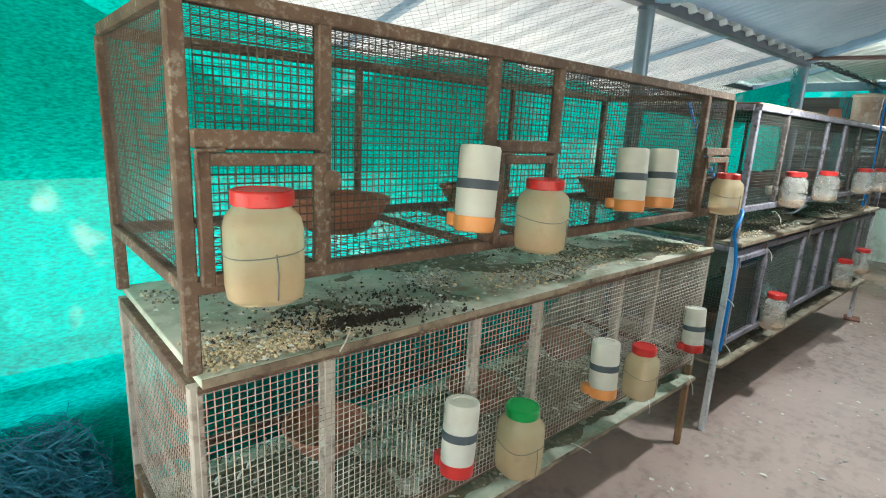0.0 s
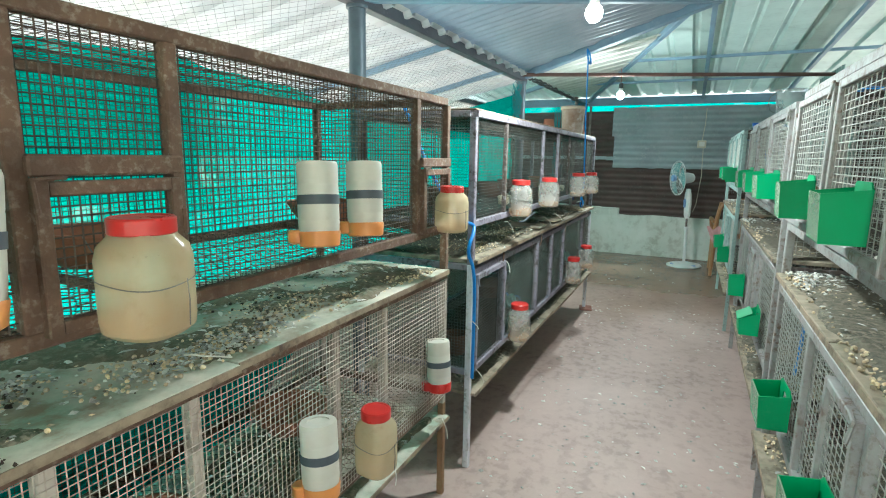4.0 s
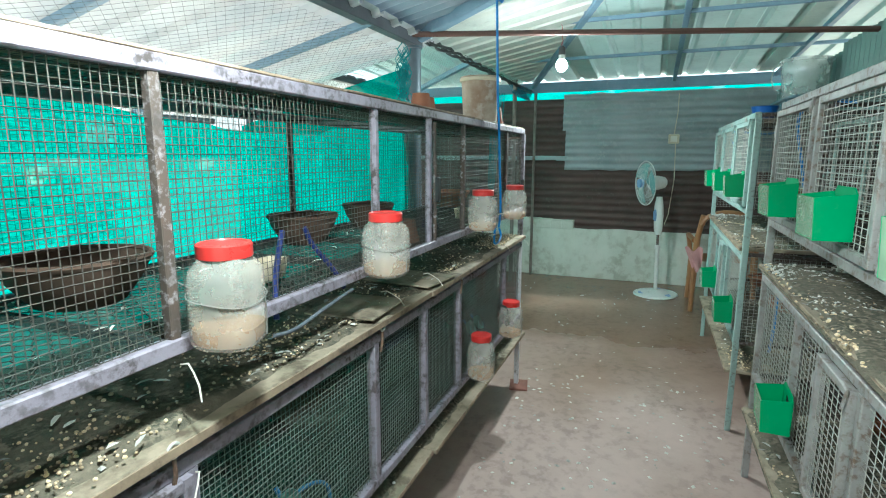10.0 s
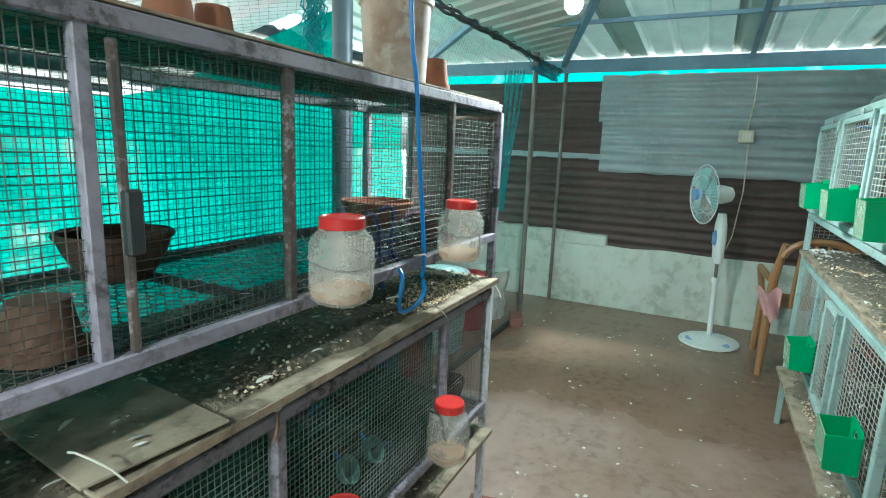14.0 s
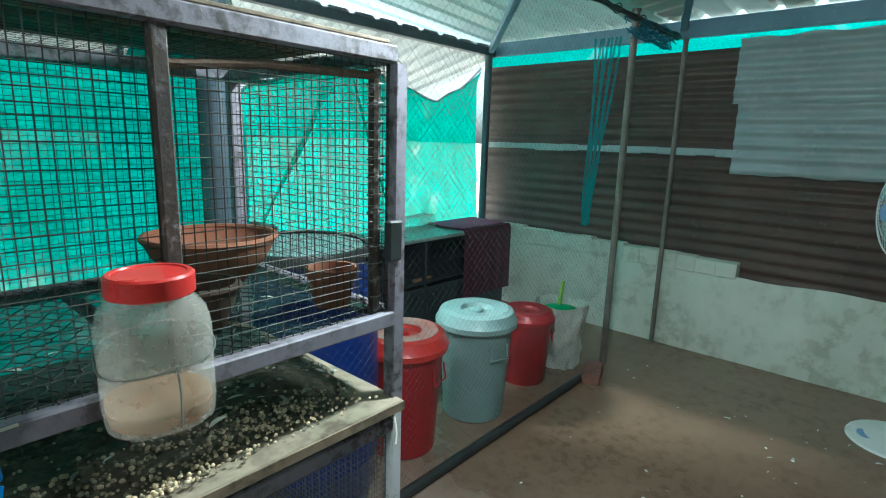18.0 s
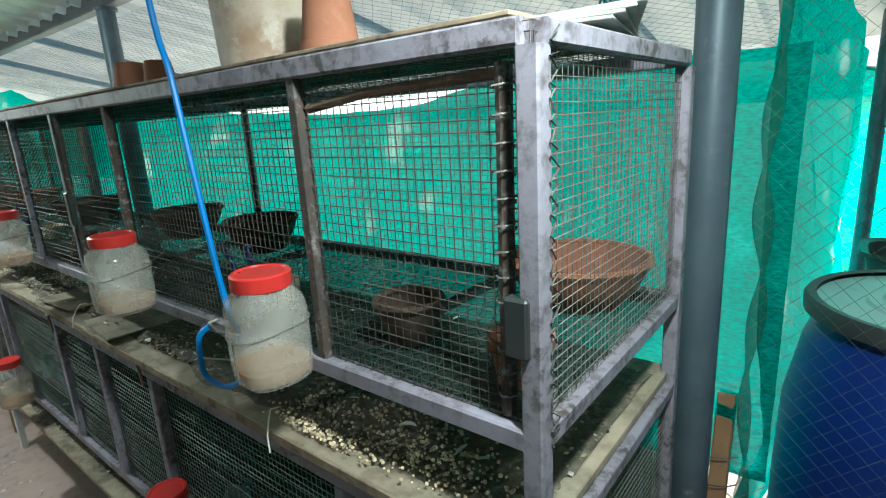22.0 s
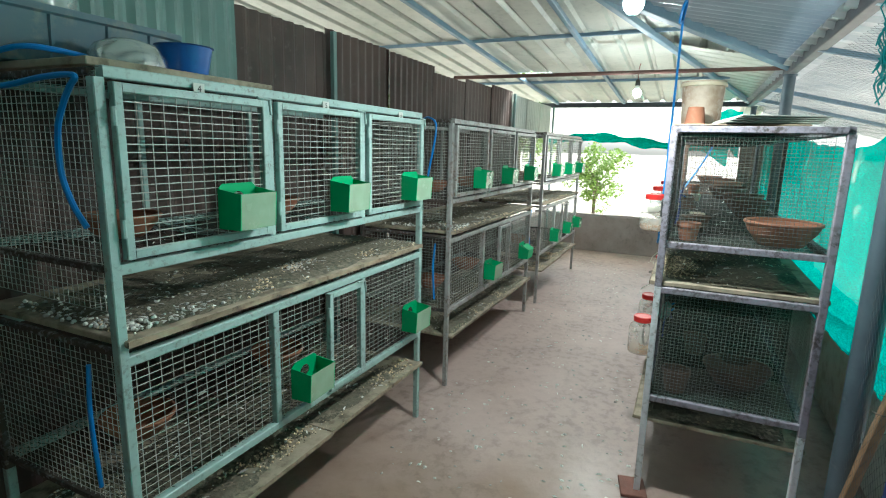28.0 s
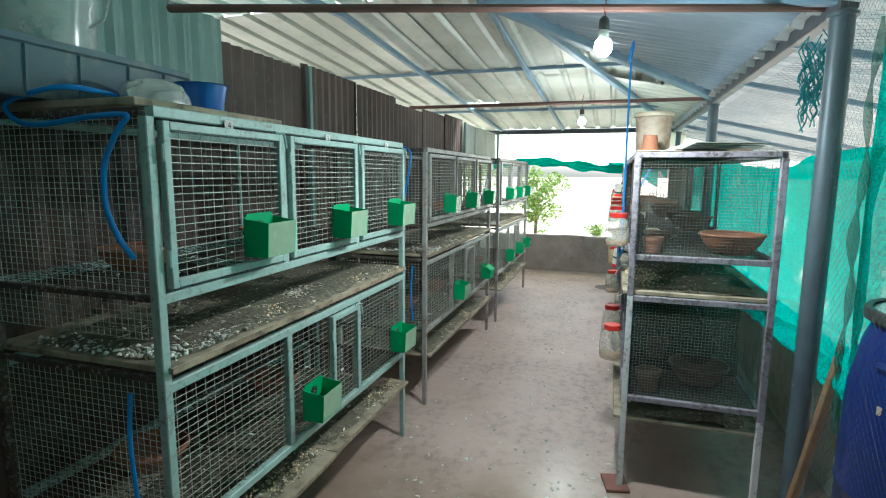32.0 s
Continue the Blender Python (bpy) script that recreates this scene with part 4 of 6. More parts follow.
pud.add([(0.84 + 0.17 * math.cos(a) * (1 + 0.2 * math.sin(3 * a)), 0.78 + 0.14 * math.sin(a), 0.0032) for a in np.linspace(0, 6.0, 24)], [tuple(range(24))])
single("puddle", pud, PUDDLE, "small wet patch on the cement floor", "puddle", kind="structure")


# ---- cage racks ----
def rack(name, x0, x1, yf, s, depth, steel, wire, label, ups, lows, z, cell, leg=None, doors=(), low_doors=(), bw=0.025, lining=False, seed=1, rw=0.0007, low=None, dark=None, end=None, up=None, low_wire=None, wood=None, mat_net=False, backs=None):
    """A two-tier cage rack. s: +1 when its depth runs along y, -1 when against it. z: top, cage floor, board, lower top, lower floor, tray.
    ups, lows: front uprights; doors: (from, to, low, high) front doors of their own."""
    top, cf, bd, lt, lf, tr = z
    L = x1 - x0
    e = base(name, pose(x0, yf, 0), label, "cage rack", "two-tier cage racks")
    D = s * depth
    h = bw / 2
    # corner posts and legs
    for px in (0, L):
        for py in (0, D):
            if wood:
                part("post", G().bar((px, py, lf - 0.02), (px, py, bd - 0.02), bw * 0.9), low, e, "pale worn lower post")
                part("post", G().bar((px, py, bd + 0.002), (px, py, top - bw), bw), steel, e)
            elif leg and py == 0:
                part("post", G().bar((px, py, lf - 0.02), (px, py, bd - 0.02), bw * 0.94), leg, e, "white painted lower post")
                part("post", G().bar((px, py, bd - 0.018), (px, py, top - bw), bw), steel, e)
            else:
                # right-hand racks: back posts painted dark for the shade inside
                part("post", G().bar((px, py, lf - 0.02), (px, py, top - bw), bw), GRIME_AND_SHADE if s < 0 and py else steel, e)
            lg = G().bar((px, py, 0.0), (px, py, lf - 0.02), bw * 0.96)
            part("leg", lg, leg or steel, e)
    for py in (0, D):
        for pz in (top - h, cf + h, lt - h, lf + h):
            if wood and py == 0 and pz == lt - h:
                continue
            part("rail", G().bar((bw * 0.4, py, pz), (L - bw * 0.4, py, pz), bw), steel, e)
        part("tray_rail", G().bar((h, py * 0.97, tr - 0.013), (L - h, py * 0.97, tr - 0.013), 0.02), steel, e)
    for px in (0, L):
        for pz in (top - h, cf + h, bd - 0.03, lf + h):
            # right-hand racks: cross rails painted dark as if shaded
            part("cross_rail", G().bar((px, h * s, pz), (px, D - h * s, pz), bw * (0.92 if s > 0 else 0.6)), GRIME_AND_SHADE if s < 0 else steel, e)
    for px in ups:
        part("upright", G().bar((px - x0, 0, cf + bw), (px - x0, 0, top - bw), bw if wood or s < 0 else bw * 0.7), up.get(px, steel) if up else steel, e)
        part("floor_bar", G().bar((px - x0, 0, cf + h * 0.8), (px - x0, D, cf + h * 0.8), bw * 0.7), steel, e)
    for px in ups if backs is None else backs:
        part("back_upright", G().bar((px - x0, D, cf + bw), (px - x0, D, top - bw), bw * 0.7), GRIME_AND_SHADE if up else steel, e)
    for px in lows:
        part("upright", G().bar((px - x0, 0, lf + bw), (px - x0, 0, bd - 0.03 if wood else lt - bw), bw), low or steel, e)
    # doors
    for d0, d1, dz0, dz1 in (*doors, *low_doors):
        yo = -s * 0.016
        dr = part("door", mesh_panel((d0 - x0 + 0.01, yo, dz0 + 0.01), (d1 - d0 - 0.02, 0, 0), (0, 0, dz1 - dz0 - 0.02), cell[0], cell[1], rw, 0.0015, seed + 9), wire, e, "wire mesh door")
        dr["kind"] = "stuff"
        fr = G()
        w = bw * 0.8
        k = w * 0.5
        for a, b in (((d0 - x0, yo, dz0 - k), (d0 - x0, yo, dz1 + k)), ((d1 - x0, yo, dz0 - k), (d1 - x0, yo, dz1 + k)), ((d0 - x0 + k, yo, dz0), (d1 - x0 - k, yo, dz0)), ((d0 - x0 + k, yo, dz1), (d1 - x0 - k, yo, dz1))):
            fr.bar(a, b, w)
        part("door_frame", fr, steel, dr)
        part("latch", G().tube([(d0 - x0 + 0.03, yo * 1.6, dz1 + 0.015), (d0 - x0 - 0.012, yo * 1.8, dz1 + 0.012), (d0 - x0 - 0.012, yo * 2.2, dz1 - 0.03)], 0.004, 6), steel, dr)
        for hz in (dz0 + 0.06, dz1 - 0.06):
            part("hinge", G().tube([(d1 - x0 + w * 0.6, yo * 1.4, hz - 0.02), (d1 - x0 + w * 0.6, yo * 1.4, hz + 0.02)], 0.006, 8), steel, dr)
    # mesh
    k = 0.003 * s
    fronts = []
    for ds, za, zb in ((doors, cf + h, top - h), (low_doors, lf + h, lt - h)):
        px = x0
        for d0, d1, dz0, dz1 in sorted(ds):
            fronts.append((px, d0, za, zb))
            if dz1 - dz0 < 0.7 * (zb - za):
                fronts.append((d0, d1, dz1, zb))
            px = d1
        fronts.append((px, x1, za, zb))
    if wood:
        fronts = [(a, b, za, bd - 0.02 if za < bd else zb) for a, b, za, zb in fronts]
        part("lath", G().box(0, -0.017, bd - 0.03, L, -0.0125, bd - 0.0165, 0.001), steel, e, "thin rusty lath under the board")
    for nm, o, u, v in (
        *(("front_mesh", (a - x0, -0.0125 if wood and za < bd else k, za), (b - a, 0, 0), (0, 0, zb - za)) for a, b, za, zb in fronts if b - a > 0.05),
        ("back_mesh", (0, D, cf + h), (L, 0, 0), (0, 0, top - cf - bw)),
        ("end_mesh", (0.002, 0, cf + h), (0, D, 0), (0, 0, top - cf - bw)),
        ("end_mesh", (L - 0.002, 0, cf + h - (0.1 if s < 0 else 0)), (0, D, 0), (0, 0, top - cf - bw + (0.1 if s < 0 else 0))),
        ("roof_mesh", (0, 0, top - 0.004), (L, 0, 0), (0, D, 0)),
        
        ("back_mesh", (0, D, lf + h), (L, 0, 0), (0, 0, lt - lf - bw)),
        ("end_mesh", (0.002, 0, lf + h), (0, D, 0), (0, 0, lt - lf)),
        ("end_mesh", (L - 0.002, 0, lf + h), (0, D, 0), (0, 0, lt - lf)),
        
    ):
        seed += 1
        # inner mesh takes the dark wire: interior shade put into its colour
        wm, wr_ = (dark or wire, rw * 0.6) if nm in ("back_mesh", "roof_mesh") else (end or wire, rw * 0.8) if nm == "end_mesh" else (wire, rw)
        if low_wire and o[2] < bd and nm != "back_mesh":
            wm, wr_ = low_wire, wr_ * (0.8 if wood else 1.0)
        c = cell
        if nm == "roof_mesh":
            c = (0.025, 0.025)
        if nm == "end_mesh" and s < 0:
            c = (0.02, 0.016)
        part(nm, mesh_panel(o, u, v, c[0], c[1], wr_, 0.003, seed), wm, e)["kind"] = "stuff"
    for pz in (cf + bw, lf + bw):
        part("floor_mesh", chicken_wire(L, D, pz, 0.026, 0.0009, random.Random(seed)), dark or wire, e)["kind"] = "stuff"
    if mat_net:
        for pz in (cf + bw, lf + bw):
            part("floor_net", G().grid(lambda u, v: (0.01 + (L - 0.02) * u, D * (0.03 + 0.94 * v), pz - 0.004 + 0.002 * noise.noise(Vector((u * 60, v * 14, pz)))), 120, 24), FLOOR_NET, e, "dark green net matted with droppings", True)
    if mat_net:
        part("roof_net", G().grid(lambda u, v: (0.01 + (L - 0.02) * u, D * (0.02 + 0.96 * v), top - 0.03 - 0.012 * abs(math.sin(u * 31 + 2 * v)) * math.sin(math.pi * v)), 90, 12), NET_DARK, e, "dark green net under the cage roof", True)
    if lining:
        part("net_lining", G().grid(lambda u, v: (0.38 + (L - 0.74) * u, s * 0.02 + 0.004 * math.sin(u * 40 + v * 5), lf + 0.03 + (lt - lf - 0.06) * v), 24, 6), NET_DARK, e, "dark green net lining", True)
        part("net_lining", G().grid(lambda u, v: (L - 0.345 + 0.004 * math.sin(u * 20 + v * 5), D * (0.06 + 0.9 * u), lf + 0.03 + (lt - lf - 0.06) * v), 12, 6), NET_DARK, e, "dark green net partition", True)
        part("net_lining", G().grid(lambda u, v: (0.02 + (L - 0.04) * u, D - s * 0.02 + 0.006 * math.sin(u * 30 + v * 5), lf + 0.03 + (lt - lf - 0.06) * v), 24, 6), NET_DARK, e, "dark green net lining", True)
    # boards, uneven lengths butted end to end
    rn = random.Random(seed)
    for nm, pz, fr, th in (("dropping_board", bd, 0.02, 0.016), ("tray_board", tr, 0.03, 0.014)):
        px = 0.0
        n = 2
        for i in range(n):
            w = L / n
            dz = rn.uniform(0, 0.003)
            f0 = -s * (fr + rn.uniform(0, 0.012))
            y0, y1 = sorted((f0, D + s * 0.02))
            b = part(nm, G().box(px + 0.002, y0, pz - th + dz, px + w - 0.002, y1, pz + dz, 0.002), wood or BOARD_OLD, e, "soiled plywood board")
            yy = sorted((f0 - s * 0.0035, f0 - s * 0.0005))
            part("edge", G().box(px + 0.003, yy[0], pz - th + dz, px + w - 0.003, yy[1], pz + dz - 0.001), BOARD_EDGE, b)
            px += w
    return e


LZ = (1.435, 1.0, 0.872, 0.835, 0.4, 0.325)
rack("cage_rack", 0.35, 2.275, 0.905, 1, 0.54, RUST, WIRE_RUST, "rusty brown two-tier steel cage rack with a soiled board",
     (0.58, 0.995, 1.223, 2.06), (0.59, 0.985, 1.223, 1.634, 1.866), (1.455, 1.005, 0.872, 0.835, 0.39, 0.325), (0.0135, 0.0135), leg=WOOD, rw=0.0014, low=WORN, low_wire=WIRE_PALE, wood=BOARD,
     doors=((0.375, 0.565, 1.03, 1.215), (1.013, 1.207, 1.03, 1.215), (2.08, 2.255, 1.03, 1.215)), bw=0.024, seed=10, backs=(0.99, 1.66))
brs = base("door_bar", pose(0, 0.89, 1.245), "rusty bars across the rusty cage above its doors", "bar", kind="structure")
for a, b in ((0.36, 0.57), (1.0, 1.22), (2.06, 2.265)):
    part("bar", G().box(a, -0.012, -0.014, b, 0.002, 0.014, 0.003), RUST, brs)
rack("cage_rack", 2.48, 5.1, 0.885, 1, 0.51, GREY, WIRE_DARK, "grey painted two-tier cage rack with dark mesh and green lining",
     (2.852, 3.485, 3.83, 4.15, 4.757), (2.855, 3.455, 3.785, 4.11, 4.762), LZ, (0.0126, 0.0126), leg=WHITE_LEG, rw=0.00082, mat_net=True, end=WIRE_MID, up={2.852: GRIME_AND_SHADE, 4.15: GRIME_AND_SHADE, 4.757: GRIME_AND_SHADE}, dark=WIRE_BLACK, low_wire=WIRE_MID,
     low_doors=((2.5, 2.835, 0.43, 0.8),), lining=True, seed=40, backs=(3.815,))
rod = base("door_bar", pose(0, 0.892, 0), "rusty rods wired inside the grey cage front", "bar", kind="structure")
part("bar", G().tube([(4.77, 0, 1.372), (4.88, 0, 1.385), (5.06, 0, 1.39)], 0.006, 8), RUST, rod, "", True)
part("bar", G().tube([(5.062, 0, 1.03), (5.064, 0.002, 1.4)], 0.009, 8), GRIME_AND_SHADE, rod, "", True)
part("bar", G().tube([(3.868, -0.012, 1.02), (3.866, -0.014, 1.2), (3.864, -0.012, 1.4)], 0.0065, 8), GRIME_AND_SHADE, rod, "", True)
part("block", G().box(3.858, -0.03, 1.15, 3.88, -0.016, 1.23, 0.003), BLACK, rod, "dark latch block tied to the rod")
part("block", G().box(5.072, -0.026, 1.11, 5.1, -0.01, 1.175, 0.003), BLACK, rod, "dark block bolted on the corner")
for k in range(13):
    part("binding", G().tube([(5.063 + 0.012 * math.cos(a), 0.012 * math.sin(a), 1.05 + 0.027 * k + 0.001 * a) for a in np.linspace(0, 7, 9)], 0.0013, 4), WIRE_MID, rod)
wrap = []
for k in range(48):
    wrap.append((5.1145 + 0.001 * (k % 2), (-0.002, 0.01 + 0.005 * math.sin(k * 2.7))[k % 2], 1.01 + 0.0088 * k + 0.003 * math.sin(k * 1.9)))
part("binding", G().tube(wrap, 0.0011, 4), WIRE_BLACK, rod, "dark binding wire laced down the corner")
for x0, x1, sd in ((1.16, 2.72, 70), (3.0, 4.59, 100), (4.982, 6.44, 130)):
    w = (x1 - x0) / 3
    # the last rack's tube carries a painted teal light tint, the others stay neutral
    rack("cage_rack", x0, x1, -0.2 if 2.8 < x0 < 4 else -0.18, -1, 0.55, TEAL_LIT_TUBE if x0 > 4.8 else BEIGE, WIRE_GREY, "galvanised grey cage rack with framed mesh doors and soiled boards",
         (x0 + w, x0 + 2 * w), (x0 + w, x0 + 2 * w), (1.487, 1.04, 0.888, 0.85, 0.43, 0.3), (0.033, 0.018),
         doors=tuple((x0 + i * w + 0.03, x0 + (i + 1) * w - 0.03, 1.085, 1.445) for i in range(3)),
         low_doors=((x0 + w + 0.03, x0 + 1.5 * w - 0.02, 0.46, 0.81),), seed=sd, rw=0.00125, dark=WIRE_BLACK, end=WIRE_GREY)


# litter on the boards: what nobody could count
def litter(x0, x1, y0, y1, z, sd, grain, fleck, moss, cover=0.12, layer_mat=None):
    rn = random.Random(sd)
    clean = 0.045 if y0 > 0 else 0.0
    clean2 = 0.0 if y0 > 0 else 0.045

    def layer(u, v):
        x, y = x0 + (x1 - x0) * u, y0 + (y1 - y0) * v
        k = noise.noise(Vector((x * 4.5, y * 6, sd * 3.1))) + 0.5 * noise.noise(Vector((x * 15, y * 15, sd))) + cover
        k -= 1.2 * max(0, 1 - (y - y0) / clean) if clean else 1.2 * max(0, 1 - (y1 - y) / clean2)
        edge = min(u, 1 - u, v if not clean else 1, 1 - v if clean else 1)
        k -= 0.6 * max(0, 1 - edge * 40)
        return (x, y, z - 0.004 + max(-0.003, min(0.012, 0.016 * k)) + 0.0016 * noise.noise(Vector((x * 90, y * 90, 1))))

    single("litter_layer", G().grid(layer, int((x1 - x0) * 90), 46), layer_mat or MOSS, "dark damp droppings caked in patches on the board", "litter", kind="stuff")
    y0, y1 = y0 + clean * 0.5, y1 - clean2 * 0.5
    lumps = [(rn.uniform(x0, x1), rn.uniform(y0, y1), rn.uniform(0.04, 0.13), rn.uniform(0.03, 0.07)) for _ in range(int((x1 - x0) * 4) + 1)]
    for nm, n, size, m, lab in (("moss_litter", int(moss * 1.2), 0.0042, MOSS, "dark damp litter lying in clumps on the board"), ("spilt_grain", grain, 0.0042, GRAIN, "spilt grain husks lying on the board"), ("bird_droppings", fleck, 0.0065, FLECK, "white dried droppings lying on the board")):
        spread = lumps if nm != "bird_droppings" else lumps[::2]
        g = pellets(G(), x0, x1, y0, y1, z - 0.001, n, size * 0.8, rn, spread) if nm == "moss_litter" else scatter(G(), x0, x1, y0, y1, z, n, size, rn, 0.5, spread)
        if g.v:
            single(nm, g, m, lab, "litter", kind="stuff")


litter(0.37, 0.95, 0.89, 1.4, 0.876, 1, 400, 420, 260, -0.22, CRUST)
litter(0.95, 2.25, 0.89, 1.4, 0.876, 7, 1700, 1500, 700, 0.25, CRUST)
litter(0.4, 2.24, 0.885, 1.4, 0.33, 2, 2200, 1800, 600, 0.3, CRUST)
litter(2.5, 5.08, 0.875, 1.36, 0.876, 3, 2200, 700, 1800, 0.85)
litter(2.5, 5.08, 0.865, 1.36, 0.33, 4, 900, 350, 700, 0.6)
for i, (a, b) in enumerate(((1.18, 2.7), (3.04, 4.56), (5.0, 6.42))):
    litter(a, b, -0.66, -0.165, 0.892, 10 + i, 1900, 900, 1000, 0.75, MOSS if i < 2 else None)
    litter(a, b, -0.66, -0.16, 0.304, 20 + i, 1000, 350, 500, 0.4)
hp = pellets(G(), 0.36, 0.8, 0.885, 1.1, 0.875, 2600, 0.0033, random.Random(5), [(0.5, 0.93, 0.08, 0.03), (0.42, 0.96, 0.05, 0.04), (0.6, 0.99, 0.07, 0.03)])
hp = pellets(hp, 0.37, 0.7, 0.9, 1.1, 0.879, 900, 0.0032, random.Random(15), [(0.48, 0.93, 0.05, 0.018)])
single("spilt_grain", hp, GRAIN, "heap of spilt yellow grain and husks on the board corner", "litter", kind="stuff")
hp = scatter(G(), 0.4, 0.98, 0.88, 1.15, 0.876, 420, 0.0036, random.Random(16), 0.9, [(0.5, 1.0, 0.1, 0.03), (0.66, 0.96, 0.05, 0.02)])
hp = scatter(hp, 0.55, 0.95, 0.87, 1.1, 0.876, 1900, 0.0042, random.Random(6), 1.4, [(0.74, 0.945, 0.035, 0.01), (0.67, 0.955, 0.03, 0.012), (0.8, 0.95, 0.025, 0.008)])
single("moss_litter", hp, PEAT, "dark brown clump of damp litter beside the spilt grain", "litter", kind="stuff")
hp = scatter(G(), 0.37, 0.98, 0.88, 1.15, 0.879, 170, 0.006, random.Random(18), 0.6, [(0.5, 0.94, 0.08, 0.03), (0.7, 1.0, 0.1, 0.04), (0.86, 0.95, 0.03, 0.02)])
single("bird_droppings", hp, FLECK, "white droppings strewn over the spilt grain", "litter", kind="stuff")
rn = random.Random(31)
hp = pellets(G(), 0.4, 2.2, 0.9, 1.35, 0.874, 90, 0.0045, rn, [(0.55, 1.12, 0.1, 0.06), (0.9, 1.15, 0.09, 0.07), (1.3, 1.2, 0.15, 0.06), (1.8, 1.15, 0.2, 0.08)])
single("moss_litter", hp, PEAT, "dark droppings strewn over the pale board", "litter", kind="stuff")
hp = pellets(G(), 4.6, 5.07, 0.9, 1.3, 0.884, 650, 0.0034, rn, [(4.9, 0.95, 0.09, 0.035), (4.76, 0.97, 0.1, 0.04), (4.62, 0.94, 0.08, 0.03)])
hp = pellets(hp, 2.55, 4.6, 0.9, 1.3, 0.884, 900, 0.0036, rn)
single("bird_droppings", hp, PEBBLE, "rounded dried droppings heaped on the board", "litter", kind="stuff")
hp = pellets(G(), 1.0, 2.2, 0.9, 1.2, 0.876, 700, 0.0045, rn, [(1.3, 1.0, 0.12, 0.05), (1.75, 1.02, 0.14, 0.05), (2.1, 0.98, 0.07, 0.05)])
hp = pellets(hp, 4.55, 5.06, 0.87, 1.0, 0.882, 520, 0.0029, rn, [(4.7, 0.885, 0.06, 0.012), (4.9, 0.93, 0.08, 0.03)])
hp = pellets(hp, 2.55, 3.6, 0.87, 1.2, 0.884, 420, 0.003, rn, [(2.7, 0.95, 0.08, 0.05), (3.2, 1.0, 0.1, 0.05)])
for a, b in ((1.18, 2.7), (3.04, 4.56), (5.0, 6.42)):
    lm = [(rn.uniform(a, b), rn.uniform(-0.3, -0.18), rn.uniform(0.05, 0.12), 0.03) for _ in range(7)]
    hp = pellets(hp, a, b, -0.6, -0.165, 0.892, 700, 0.0045, rn, lm)
    hp = pellets(hp, a, b, -0.6, -0.165, 0.304, 400, 0.0045, rn, lm)
single("spilt_grain", hp, GRAIN, "spilt grain gathered along the board fronts", "litter", kind="stuff")
fe = slivers(G(), 0.4, 2.2, 0.9, 1.3, 0.876, 90, 0.009, rn)
fe = slivers(fe, 0.4, 2.2, 0.92, 1.35, 0.335, 160, 0.014, rn)
fe = slivers(fe, 0.4, 2.2, 0.92, 1.35, 0.425, 110, 0.012, rn)
fe = slivers(fe, 1.2, 2.22, 0.9, 1.3, 0.882, 120, 0.013, rn)
fe = slivers(fe, 2.5, 5.05, 0.88, 1.3, 0.892, 170, 0.011, rn)
fe = slivers(fe, 2.5, 5.05, 0.95, 1.35, 1.03, 60, 0.013, rn)
for a, b in ((1.18, 2.7), (3.04, 4.56), (5.0, 6.42)):
    fe = slivers(fe, a, b, -0.6, -0.17, 0.9, 140, 0.009, rn)
    fe = slivers(fe, b - 0.25, b, -0.6, -0.17, 0.9, 70, 0.009, rn)
    fe = slivers(fe, b - 0.35, b, -0.5, -0.17, 0.903, 60, 0.009, rn)
    fe = pellets(fe, b - 0.3, b + 0.01, -0.68, -0.17, 0.895, 90, 0.006, rn, [(b - 0.02, -0.3, 0.02, 0.1), (b - 0.03, -0.5, 0.025, 0.1)])
    fe = pellets(fe, b - 0.35, b, -0.45, -0.17, 0.896, 70, 0.006, rn, [(b - 0.06, -0.24, 0.05, 0.05), (b - 0.16, -0.22, 0.06, 0.025)])
    fe = slivers(fe, a, b, -0.6, -0.17, 0.312, 50, 0.012, rn)
    fe = slivers(fe, a, b, -0.6, -0.22, 0.46, 25, 0.016, rn)
    fe = slivers(fe, a, b, -0.6, -0.22, 1.07, 25, 0.016, rn)
fe = slivers(fe, 0.3, 7.5, -0.15, 0.85, 0.002, 90, 0.012, rn)
single("feathers", fe, FLECK, "small white feathers and flakes lying about the cages", "feathers", kind="stuff")
bits = scatter(G(), 0.2, 5.4, -0.15, 0.85, 0.0015, 620, 0.0105, random.Random(8), 0.4)
bits = scatter(bits, 5.3, 7.6, -0.1, 1.4, 0.0015, 60, 0.008, random.Random(9), 0.4)
single("floor_bits", bits, FLECK, "small white feathers and droppings strewn on the floor", "litter", kind="stuff")


